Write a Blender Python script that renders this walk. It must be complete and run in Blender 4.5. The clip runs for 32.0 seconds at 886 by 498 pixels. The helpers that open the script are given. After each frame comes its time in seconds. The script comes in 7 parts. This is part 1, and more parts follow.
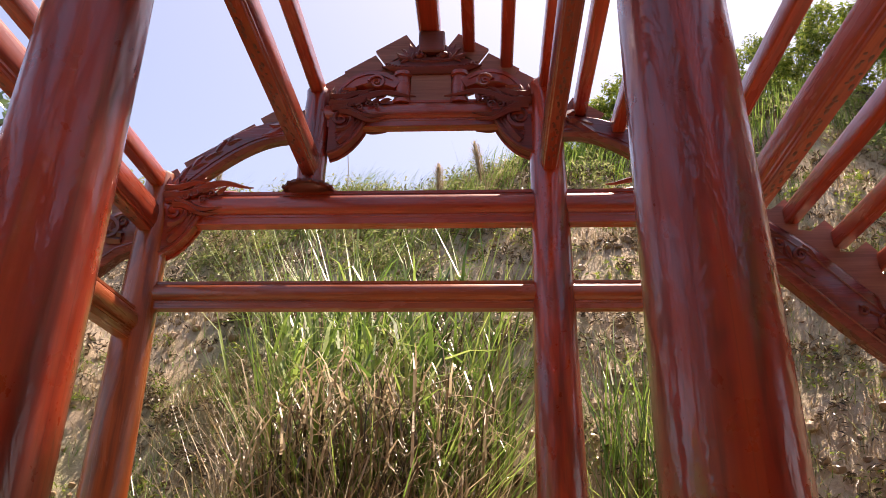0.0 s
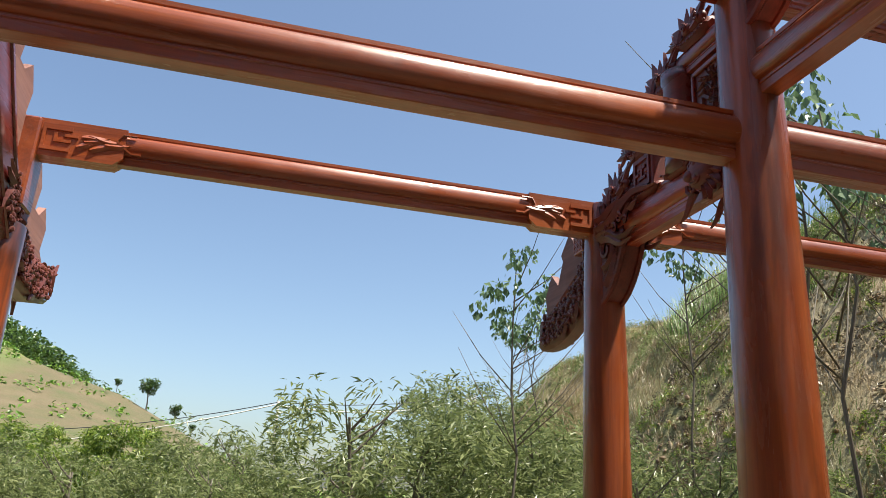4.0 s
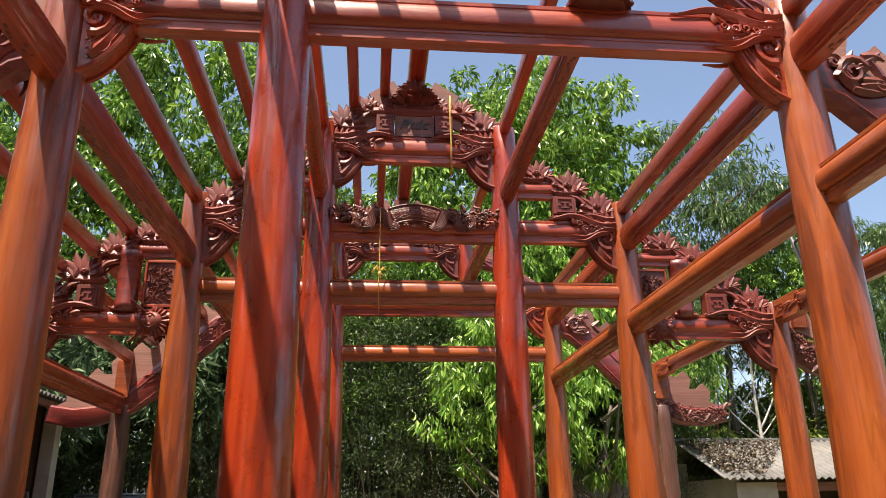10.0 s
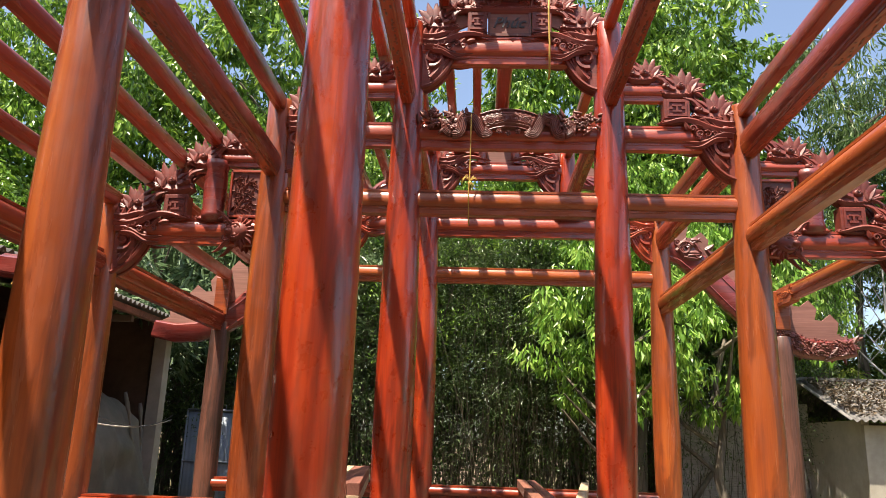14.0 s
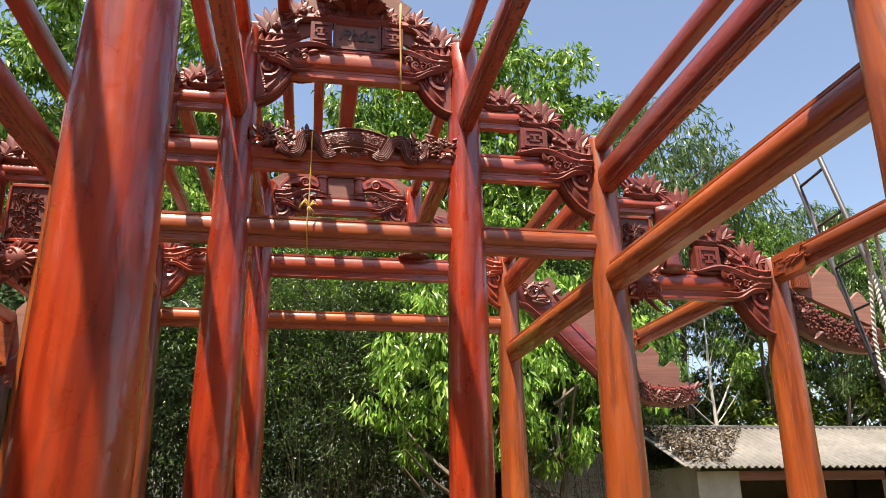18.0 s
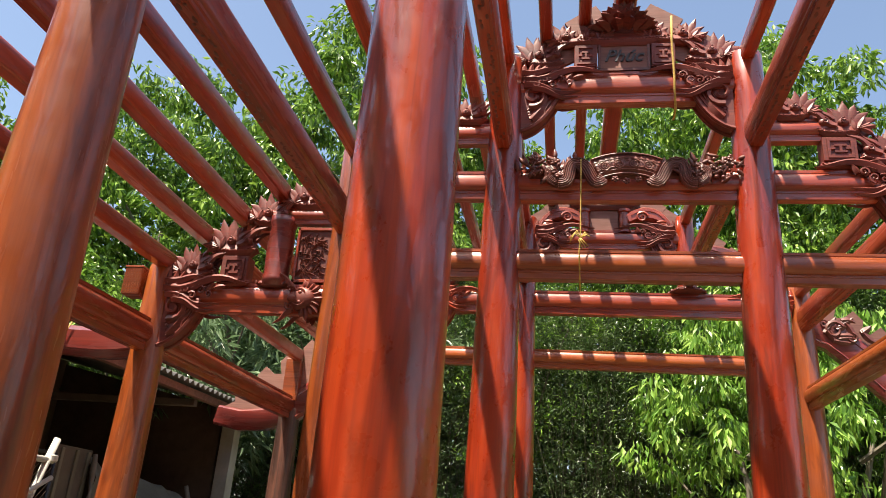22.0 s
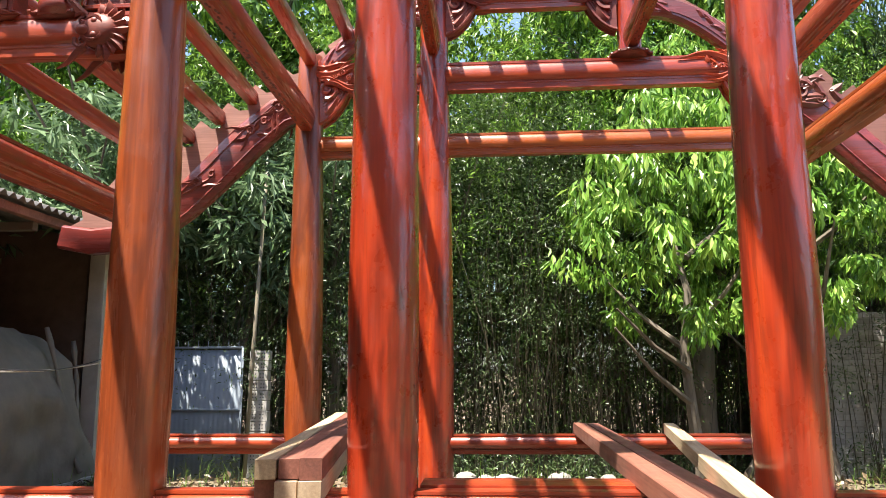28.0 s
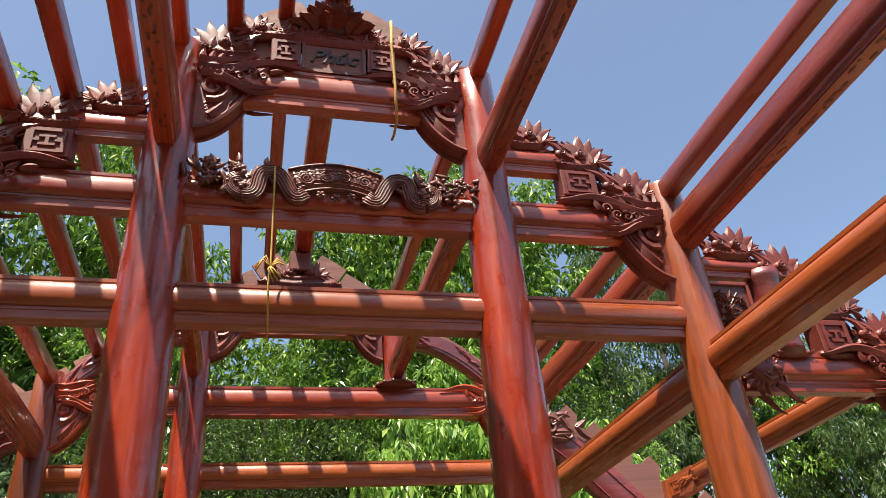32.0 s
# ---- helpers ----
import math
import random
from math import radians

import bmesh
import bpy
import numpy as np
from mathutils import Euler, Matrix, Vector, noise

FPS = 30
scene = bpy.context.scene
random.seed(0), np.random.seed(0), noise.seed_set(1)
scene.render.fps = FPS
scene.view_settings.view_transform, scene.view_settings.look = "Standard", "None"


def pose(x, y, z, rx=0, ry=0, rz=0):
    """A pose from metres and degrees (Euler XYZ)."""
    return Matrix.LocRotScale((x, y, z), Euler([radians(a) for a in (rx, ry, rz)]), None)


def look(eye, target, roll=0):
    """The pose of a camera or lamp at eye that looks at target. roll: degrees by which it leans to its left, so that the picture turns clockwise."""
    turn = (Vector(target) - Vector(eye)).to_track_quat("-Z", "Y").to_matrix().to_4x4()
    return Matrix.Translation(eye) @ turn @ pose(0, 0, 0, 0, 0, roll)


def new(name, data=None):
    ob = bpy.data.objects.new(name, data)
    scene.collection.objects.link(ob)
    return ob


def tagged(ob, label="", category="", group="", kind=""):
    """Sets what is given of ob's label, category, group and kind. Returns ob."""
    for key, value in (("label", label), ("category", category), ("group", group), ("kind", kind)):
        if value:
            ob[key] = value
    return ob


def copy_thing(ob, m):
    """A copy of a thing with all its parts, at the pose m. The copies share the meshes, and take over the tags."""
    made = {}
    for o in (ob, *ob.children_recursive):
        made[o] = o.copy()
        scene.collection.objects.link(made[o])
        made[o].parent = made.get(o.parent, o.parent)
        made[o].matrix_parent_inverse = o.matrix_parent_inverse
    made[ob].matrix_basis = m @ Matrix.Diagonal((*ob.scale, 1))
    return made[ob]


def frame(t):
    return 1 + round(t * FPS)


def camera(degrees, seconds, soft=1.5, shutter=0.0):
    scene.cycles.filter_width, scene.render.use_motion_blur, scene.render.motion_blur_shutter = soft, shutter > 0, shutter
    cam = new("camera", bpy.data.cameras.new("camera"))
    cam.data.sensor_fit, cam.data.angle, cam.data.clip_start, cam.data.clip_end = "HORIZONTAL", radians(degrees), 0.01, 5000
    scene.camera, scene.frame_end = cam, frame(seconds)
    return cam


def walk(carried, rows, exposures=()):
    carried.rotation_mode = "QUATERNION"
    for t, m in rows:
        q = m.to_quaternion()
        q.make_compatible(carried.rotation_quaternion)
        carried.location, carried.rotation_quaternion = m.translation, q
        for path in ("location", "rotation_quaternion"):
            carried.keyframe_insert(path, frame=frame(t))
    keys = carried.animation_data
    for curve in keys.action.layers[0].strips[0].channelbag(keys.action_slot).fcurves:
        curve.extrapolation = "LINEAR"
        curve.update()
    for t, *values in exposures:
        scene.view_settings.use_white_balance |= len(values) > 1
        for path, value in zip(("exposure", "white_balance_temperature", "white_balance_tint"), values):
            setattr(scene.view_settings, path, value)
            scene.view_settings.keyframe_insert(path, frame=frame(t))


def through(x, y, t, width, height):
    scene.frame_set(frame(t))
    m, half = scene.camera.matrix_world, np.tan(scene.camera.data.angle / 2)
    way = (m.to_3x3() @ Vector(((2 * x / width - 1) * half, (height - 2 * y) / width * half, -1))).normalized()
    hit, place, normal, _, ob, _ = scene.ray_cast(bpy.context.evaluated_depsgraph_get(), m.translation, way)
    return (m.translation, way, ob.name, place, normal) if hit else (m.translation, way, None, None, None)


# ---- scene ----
PATH = [
    (0, (-0.520, -0.527, 1.550), (-0.408, -2.351, 2.363), 1.1),
    (0.5, (-0.473, -0.397, 1.552), (-0.173, -2.208, 2.345), 2.0),
    (1, (-0.510, -0.285, 1.563), (0.028, -2.057, 2.318), 3.2),
    (1.5, (-0.599, -0.231, 1.568), (0.201, -1.916, 2.290), 4.0),
    (2, (-0.676, -0.278, 1.565), (0.404, -1.810, 2.264), 4.4),
    (2.5, (-0.646, -0.292, 1.575), (0.689, -1.617, 2.255), 4.4),
    (3, (-0.661, -0.287, 1.575), (0.900, -1.341, 2.247), 4.1),
    (3.5, (-0.635, -0.294, 1.617), (1.101, -1.042, 2.270), 3.8),
    (5.5, (-0.446, 0.145, 1.768), (1.451, 0.524, 2.273), -0.6),
    (6, (-0.421, 0.264, 1.745), (1.385, 0.971, 2.234), -1.7),
    (6.5, (-0.390, 0.373, 1.732), (1.250, 1.410, 2.216), -1.9),
    (7, (-0.517, 0.505, 1.624), (0.908, 1.808, 2.147), -2.2),
    (7.5, (-0.473, 0.508, 1.583), (0.640, 2.077, 2.131), -1.9),
    (8, (-0.308, 0.536, 1.585), (0.449, 2.296, 2.161), -1.2),
    (8.5, (-0.244, 0.559, 1.589), (0.222, 2.406, 2.200), -0.8),
    (9, (-0.288, 0.604, 1.589), (0.017, 2.474, 2.229), -1.0),
    (9.5, (-0.399, 0.695, 1.570), (-0.171, 2.570, 2.228), -1.1),
    (10, (-0.469, 0.785, 1.534), (-0.286, 2.666, 2.187), -0.7),
    (11, (-0.497, 0.844, 1.507), (-0.366, 2.749, 2.102), 0.2),
    (12, (-0.455, 0.904, 1.452), (-0.390, 2.838, 1.958), 1.0),
    (13, (-0.347, 1.219, 1.440), (-0.422, 3.163, 1.907), 1.5),
    (14, (-0.271, 1.416, 1.418), (-0.370, 3.351, 1.912), 2.0),
    (15, (-0.292, 1.853, 1.436), (-0.259, 3.771, 2.002), 1.1),
    (15.5, (-0.321, 1.973, 1.435), (-0.235, 3.879, 2.036), 0.5),
    (17.5, (-0.335, 2.371, 1.522), (-0.085, 4.250, 2.161), -0.9),
    (18, (-0.304, 2.387, 1.504), (0.024, 4.255, 2.138), -0.7),
    (19, (-0.264, 2.406, 1.509), (0.148, 4.258, 2.141), -0.7),
    (20, (-0.360, 2.744, 1.571), (-0.058, 4.614, 2.214), -0.8),
    (20.5, (-0.356, 2.826, 1.586), (-0.188, 4.708, 2.241), -0.6),
    (21, (-0.365, 2.852, 1.583), (-0.361, 4.737, 2.253), 0.5),
    (21.5, (-0.411, 2.837, 1.595), (-0.584, 4.706, 2.284), 2.3),
    (22, (-0.505, 2.813, 1.597), (-0.832, 4.653, 2.309), 4.4),
    (23, (-0.642, 2.786, 1.582), (-1.119, 4.591, 2.298), 6.7),
    (23.5, (-0.624, 2.779, 1.543), (-1.107, 4.600, 2.214), 6.1),
    (24, (-0.579, 2.884, 1.513), (-1.050, 4.736, 2.102), 4.4),
    (24.5, (-0.477, 3.099, 1.438), (-0.956, 4.980, 1.923), 2.8),
    (25, (-0.425, 3.352, 1.383), (-0.938, 5.249, 1.756), 1.4),
    (25.5, (-0.495, 3.563, 1.308), (-1.065, 5.460, 1.584), 0.5),
    (27.5, (-0.510, 4.491, 1.353), (-0.757, 6.462, 1.590), -0.6),
    (28, (-0.484, 4.828, 1.422), (-0.612, 6.796, 1.749), -0.3),
    (28.5, (-0.520, 4.936, 1.514), (-0.560, 6.888, 1.944), -0.4),
    (29, (-0.533, 4.996, 1.576), (-0.517, 6.922, 2.118), -0.3),
    (29.5, (-0.560, 5.023, 1.621), (-0.480, 6.910, 2.277), -0.7),
    (30, (-0.556, 5.005, 1.655), (-0.410, 6.848, 2.419), -1.3),
    (30.5, (-0.517, 4.984, 1.686), (-0.293, 6.775, 2.548), -2.1),
    (31, (-0.495, 4.954, 1.698), (-0.181, 6.690, 2.642), -3.2),
    (31.5, (-0.465, 4.928, 1.698), (-0.068, 6.610, 2.705), -4.3),
    (32, (-0.450, 4.899, 1.707), (0.014, 6.539, 2.753), -5.3),
]
cam = camera(60.9, 32.0, 0.5)
EXPOSURES = [(0, 1.38, 8150, 27), (2, 1.3, 7800, 24), (3, 1.05, 7000, 12), (6, 0.8, 6650, 5), (8, 1.08, 7100, 9), (10, 1.22, 7400, 12), (13, 1.42, 7400, 12), (19, 1.32, 7450, 11), (23, 1.36, 7350, 9), (25, 1.66, 7200, 11), (28, 1.82, 6850, 10), (30, 1.62, 7000, 9), (32, 1.15, 7150, 9)]
walk(cam, [(t, look(eye, target, roll)) for t, eye, target, roll in PATH], EXPOSURES)

# ---------------------------------------------------------------- light
SUN_EL, SUN_AZ = 69.4, 217.2          # azimuth of the sun, clockwise from +y
world = bpy.data.worlds.new("sky")
scene.world = world
world.use_nodes = True
_wn, _wl = world.node_tree.nodes, world.node_tree.links
_sky = _wn.new("ShaderNodeTexSky")
_sky.sky_type, _sky.sun_disc = "NISHITA", False
_sky.sun_elevation, _sky.sun_rotation = radians(SUN_EL), radians(SUN_AZ)
_sky.air_density, _sky.dust_density, _sky.ozone_density = 1.0, 1.8, 3.0
_wl.new(_sky.outputs["Color"], _wn["Background"].inputs["Color"])
_wn["Background"].inputs["Strength"].default_value = 0.108
sun_data = bpy.data.lights.new("sun", "SUN")
sun_data.energy, sun_data.angle, sun_data.color = 5.0, radians(0.6), (1.0, 0.95, 0.87)
sun = new("sun", sun_data)
_a, _e = radians(SUN_AZ), radians(SUN_EL)
SUN_DIR = Vector((math.sin(_a) * math.cos(_e), math.cos(_a) * math.cos(_e), math.sin(_e)))
sun.matrix_world = look(SUN_DIR * 60, (0, 0, 0))


# ---------------------------------------------------------------- materials
def material(name):
    m = bpy.data.materials.new(name)
    m.use_nodes = True
    nt = m.node_tree
    return m, nt, nt.nodes["Principled BSDF"]


def node(nt, kind, **kw):
    n = nt.nodes.new(kind)
    for k, v in kw.items():
        n.inputs[k].default_value = v
    return n


def ramp(nt, fac, stops):
    r = nt.nodes.new("ShaderNodeValToRGB")
    el = r.color_ramp.elements
    while len(el) < len(stops):
        el.new(0.5)
    for e, (p, c) in zip(el, stops):
        e.position, e.color = p, (*c, 1)
    nt.links.new(fac, r.inputs["Fac"])
    return r.outputs["Color"]


def mixed(nt, fac, a, b, blend="MIX"):
    m = nt.nodes.new("ShaderNodeMix")
    m.data_type, m.blend_type = "RGBA", blend
    for s, v in ((m.inputs["Factor"], fac), (m.inputs["A"], a), (m.inputs["B"], b)):
        if isinstance(v, (int, float)):
            s.default_value = v
        elif isinstance(v, tuple):
            s.default_value = (*v, 1)
        else:
            nt.links.new(v, s)
    return m.outputs["Result"]


def coords(nt, scale, random=True):
    """Object coordinates, scaled, shifted by each object's own random number."""
    tc, ma = nt.nodes.new("ShaderNodeTexCoord"), nt.nodes.new("ShaderNodeMapping")
    ma.inputs["Scale"].default_value = scale
    nt.links.new(tc.outputs["Object"], ma.inputs["Vector"])
    if random:
        oi, mu = nt.nodes.new("ShaderNodeObjectInfo"), nt.nodes.new("ShaderNodeMath")
        mu.operation, mu.inputs[1].default_value = "MULTIPLY", 37.0
        nt.links.new(oi.outputs["Random"], mu.inputs[0])
        nt.links.new(mu.outputs[0], ma.inputs["Location"])
    return ma.outputs["Vector"]


def noisy(nt, vec, scale, detail=4.0, rough=0.55, distort=0.0):
    n = node(nt, "ShaderNodeTexNoise", Scale=scale, Detail=detail, Roughness=rough, Distortion=distort)
    nt.links.new(vec, n.inputs["Vector"])
    return n.outputs["Fac"]


def bumped(nt, bsdf, height, strength, dist=0.01):
    b = node(nt, "ShaderNodeBump", Strength=strength, Distance=dist)
    nt.links.new(height, b.inputs["Height"])
    nt.links.new(b.outputs["Normal"], bsdf.inputs["Normal"])


def wood(name, dark, mid, light, rough=0.28, coat=0.5, grain=1.0, spread=0.5, gloss=0.14, blotch=0.0):
    """Varnished timber, its grain along the object's own x axis."""
    m, nt, b = material(name)
    v = coords(nt, (0.35, 5.0, 5.0))
    big = noisy(nt, v, 1.3, 3, 0.5, 0.8)
    v2 = coords(nt, (1.2, 40.0, 40.0))
    fine = noisy(nt, v2, 1.6, 5, 0.6, 0.3)
    col = ramp(nt, big, ((0.3, dark), (0.5, mid), (0.72, light)))
    col = mixed(nt, 0.35 * grain, col, ramp(nt, fine, ((0.3, tuple(c * 0.45 for c in dark)), (0.7, light))))
    oi = nt.nodes.new("ShaderNodeObjectInfo")
    hue = ramp(nt, oi.outputs["Random"], ((0.0, (1 - 0.45 * spread, 1 - 0.55 * spread, 1 - 0.5 * spread)), (0.5, (1, 1, 1)), (1.0, (1 + 0.25 * spread, 1 + 0.35 * spread, 1 + 0.2 * spread))))
    col = mixed(nt, 1.0, col, hue, "MULTIPLY")
    knots = noisy(nt, coords(nt, (2.2, 5.0, 5.0)), 1.4, 2, 0.5)
    col = mixed(nt, ramp(nt, knots, ((0.70, (0, 0, 0)), (0.80, (0.55, 0.55, 0.55)))), col, tuple(c * 0.4 for c in dark))
    figure = noisy(nt, coords(nt, (0.16, 5.5, 5.5)), 1.2, 1, 0.4, 0.6)
    lines = ramp(nt, figure, ((0.38, (0, 0, 0)), (0.392, (0.3, 0.3, 0.3)), (0.404, (0, 0, 0)), (0.49, (0, 0, 0)), (0.498, (0.16, 0.16, 0.16)), (0.506, (0, 0, 0)), (0.6, (0, 0, 0)), (0.61, (0.22, 0.22, 0.22)), (0.62, (0, 0, 0))))
    col = mixed(nt, lines, col, tuple(c * 0.55 for c in dark))
    worn = noisy(nt, coords(nt, (2.0, 4.0, 4.0)), 1.7, 7, 0.7)
    col = mixed(nt, ramp(nt, worn, ((0.62, (0, 0, 0)), (0.74, (0.3, 0.3, 0.3)))), col, tuple(min(0.8, c * 1.15) for c in light))
    if blotch:
        stain = noisy(nt, coords(nt, (0.42, 2.8, 2.8)), 1.5, 4, 0.6, 1.2)
        col = mixed(nt, ramp(nt, stain, ((0.5, (0, 0, 0)), (0.57, (blotch * 0.6,) * 3), (0.66, (blotch,) * 3))), col, tuple(c * 0.45 for c in dark))
    nt.links.new(col, b.inputs["Base Color"])
    dust = noisy(nt, coords(nt, (2.5, 3.0, 3.0)), 2.0, 6, 0.65)
    r = ramp(nt, dust, ((0.35, (rough, rough, rough)), (0.7, (rough + 0.22,) * 3)))
    nt.links.new(r, b.inputs["Roughness"])
    b.inputs["Coat Weight"].default_value = coat
    b.inputs["Coat IOR"].default_value = 1.55
    smear = noisy(nt, coords(nt, (1.0, 9.0, 9.0)), 1.1, 4, 0.6, 0.5)
    nt.links.new(ramp(nt, smear, ((0.35, (gloss,) * 3), (0.75, (gloss + 0.2,) * 3))), b.inputs["Coat Roughness"])
    scratch = noisy(nt, coords(nt, (7.0, 3.0, 3.0)), 3.0, 2, 0.5, 2.0)
    h = mixed(nt, 0.25, fine, ramp(nt, scratch, ((0.66, (0, 0, 0)), (0.72, (1, 1, 1)))))
    dents = noisy(nt, coords(nt, (2.6, 7.0, 7.0)), 1.5, 3, 0.55, 0.6)
    first = node(nt, "ShaderNodeBump", Strength=0.5, Distance=0.014)
    nt.links.new(dents, first.inputs["Height"])
    nt.links.new(first.outputs["Normal"], b.inputs["Coat Normal"])
    bumped(nt, b, h, 0.16 * grain, 0.004)
    return m


WOOD = wood("varnished_red_timber", (0.17, 0.019, 0.008), (0.32, 0.036, 0.011), (0.45, 0.066, 0.017), 0.32, 0.75, 1.0, 0.5, 0.17)
# Deep red timber; its dark tone also paints in the low arches' shade.
WOOD_MAROON_SHADE = wood("varnished_maroon_timber", (0.09, 0.012, 0.011), (0.17, 0.019, 0.015), (0.26, 0.032, 0.021), 0.32, 0.9, 0.9, 0.4, 0.2)
WOOD_COLUMN = wood("varnished_orange_column", (0.18, 0.032, 0.009), (0.34, 0.068, 0.014), (0.45, 0.11, 0.021), 0.30, 0.9, 0.6, 0.5, 0.15, 0.65)
# Grain contrast is widened so the streaks also imitate sky sheen on the columns.
WOOD_MAIN = wood("varnished_red_column", (0.13, 0.012, 0.006), (0.34, 0.030, 0.009), (0.48, 0.060, 0.013), 0.24, 1.0, 0.45, 0.25, 0.06, 0.6)
WOOD_SCORCHED = wood("scorched_orange_column", (0.03, 0.012, 0.008), (0.30, 0.055, 0.012), (0.46, 0.11, 0.02), 0.28, 0.8, 0.9, 0.2, 0.1, 0.92)
WOOD_WEATHERED = wood("weathered_grey_brown_column", (0.035, 0.02, 0.016), (0.10, 0.038, 0.026), (0.22, 0.08, 0.05), 0.42, 0.3, 1.0, 0.2, 0.22, 0.7)
WOOD_ORANGE = wood("varnished_orange_timber", (0.20, 0.036, 0.009), (0.34, 0.066, 0.013), (0.46, 0.108, 0.021), 0.32, 0.75, 1.0, 0.5, 0.17)
WOOD_DARK = wood("dark_carved_timber", (0.075, 0.018, 0.013), (0.135, 0.03, 0.02), (0.21, 0.046, 0.028), 0.42, 0.3, 1.2, 0.4, 0.28)
WOOD_PLATE = wood("planed_red_timber", (0.20, 0.085, 0.065), (0.28, 0.125, 0.095), (0.37, 0.175, 0.135), 0.6, 0.03)
WOOD_DUSTY = wood("dusty_red_sawn_timber", (0.12, 0.042, 0.03), (0.20, 0.07, 0.048), (0.29, 0.11, 0.075), 0.55, 0.08)
WOOD_RAW = wood("raw_sawn_timber", (0.29, 0.19, 0.115), (0.42, 0.30, 0.19), (0.53, 0.40, 0.27), 0.7, 0.0)


def plain(name, c0, c1, scale=6.0, rough=0.8, bump=0.2, metal=0.0, stretch=(1, 1, 1), dist=0.01):
    m, nt, b = material(name)
    v = coords(nt, stretch)
    a = noisy(nt, v, scale, 6, 0.6)
    c = noisy(nt, v, scale * 0.17, 3, 0.5)
    col = ramp(nt, a, ((0.3, c0), (0.7, c1)))
    col = mixed(nt, 0.5, col, ramp(nt, c, ((0.3, tuple(x * 0.7 for x in c0)), (0.7, c1))))
    nt.links.new(col, b.inputs["Base Color"])
    b.inputs["Roughness"].default_value, b.inputs["Metallic"].default_value = rough, metal
    bumped(nt, b, a, bump, dist)
    return m


def leafy(name, c0, c1, c2, through=0.35):
    """Leaves: each island has its own tone; some light goes through."""
    m, nt, b = material(name)
    g = nt.nodes.new("ShaderNodeNewGeometry")
    col = ramp(nt, g.outputs["Random Per Island"], ((0.0, c0), (0.55, c1), (1.0, c2)))
    nt.links.new(col, b.inputs["Base Color"])
    b.inputs["Roughness"].default_value = 0.34
    t = nt.nodes.new("ShaderNodeBsdfTranslucent")
    nt.links.new(col, t.inputs["Color"])
    mx = nt.nodes.new("ShaderNodeMixShader")
    mx.inputs["Fac"].default_value = through
    nt.links.new(b.outputs["BSDF"], mx.inputs[1])
    nt.links.new(t.outputs["BSDF"], mx.inputs[2])
    nt.links.new(mx.outputs["Shader"], nt.nodes["Material Output"].inputs["Surface"])
    return m


LEAF_BRIGHT = leafy("bright_leaf", (0.07, 0.16, 0.022), (0.165, 0.34, 0.045), (0.40, 0.57, 0.13), 0.35)
LEAF_TALL = leafy("sunlit_crown_leaf", (0.038, 0.10, 0.014), (0.11, 0.235, 0.03), (0.33, 0.49, 0.085), 0.3)
LEAF_BUSH = leafy("bush_leaf", (0.06, 0.11, 0.016), (0.155, 0.24, 0.032), (0.36, 0.42, 0.085), 0.42)
LEAF_MID = leafy("green_leaf", (0.055, 0.13, 0.016), (0.12, 0.25, 0.03), (0.28, 0.44, 0.07), 0.3)
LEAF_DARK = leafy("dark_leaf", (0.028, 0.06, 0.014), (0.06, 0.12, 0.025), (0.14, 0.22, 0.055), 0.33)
# Greyer, paler tones put the leaves' glossy reflections into their colour.
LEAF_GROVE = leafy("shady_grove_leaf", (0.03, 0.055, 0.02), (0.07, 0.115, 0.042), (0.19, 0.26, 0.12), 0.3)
LEAF_WHORL = leafy("blue_green_whorl_leaf", (0.065, 0.12, 0.055), (0.13, 0.21, 0.10), (0.25, 0.35, 0.20), 0.4)
LEAF_GREY = leafy("greyish_leaf", (0.045, 0.095, 0.03), (0.085, 0.155, 0.045), (0.16, 0.23, 0.075))
LEAF_SCRUB = leafy("scrub_leaf", (0.09, 0.12, 0.045), (0.20, 0.245, 0.09), (0.37, 0.40, 0.19), 0.45)
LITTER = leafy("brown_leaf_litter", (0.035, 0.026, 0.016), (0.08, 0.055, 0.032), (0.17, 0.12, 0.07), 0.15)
STRAW = leafy("straw_blade", (0.20, 0.15, 0.09), (0.42, 0.34, 0.22), (0.62, 0.54, 0.40), 0.4)
CLOD = leafy("earth_clod", (0.14, 0.085, 0.045), (0.27, 0.18, 0.10), (0.38, 0.28, 0.17), 0.0)
GRASS = leafy("green_grass_blade", (0.06, 0.13, 0.022), (0.15, 0.27, 0.05), (0.33, 0.42, 0.12), 0.45)
DRY = leafy("dry_grass_blade", (0.17, 0.12, 0.06), (0.30, 0.22, 0.11), (0.42, 0.33, 0.19), 0.3)
BARK = plain("bark", (0.07, 0.055, 0.04), (0.20, 0.17, 0.13), 14, 0.9, 0.5, stretch=(1, 1, 0.2))
BAMBOO = plain("grove_stem", (0.035, 0.032, 0.02), (0.13, 0.11, 0.07), 9, 0.7, 0.2, stretch=(1, 1, 0.2))
CONCRETE = plain("grey_concrete", (0.28, 0.27, 0.25), (0.46, 0.44, 0.41), 8, 0.85, 0.2)
PLASTER = plain("stained_plaster", (0.34, 0.31, 0.25), (0.52, 0.49, 0.42), 5, 0.9, 0.15)
SHEET = plain("weathered_roof_sheet", (0.115, 0.108, 0.10), (0.215, 0.205, 0.19), 7, 0.75, 0.15)
BLUE_SHEET = plain("blue_metal_sheet", (0.19, 0.235, 0.295), (0.27, 0.32, 0.385), 3, 0.6, 0.05)
STEEL = plain("painted_steel_tube", (0.42, 0.40, 0.36), (0.66, 0.63, 0.58), 14, 0.55, 0.1)
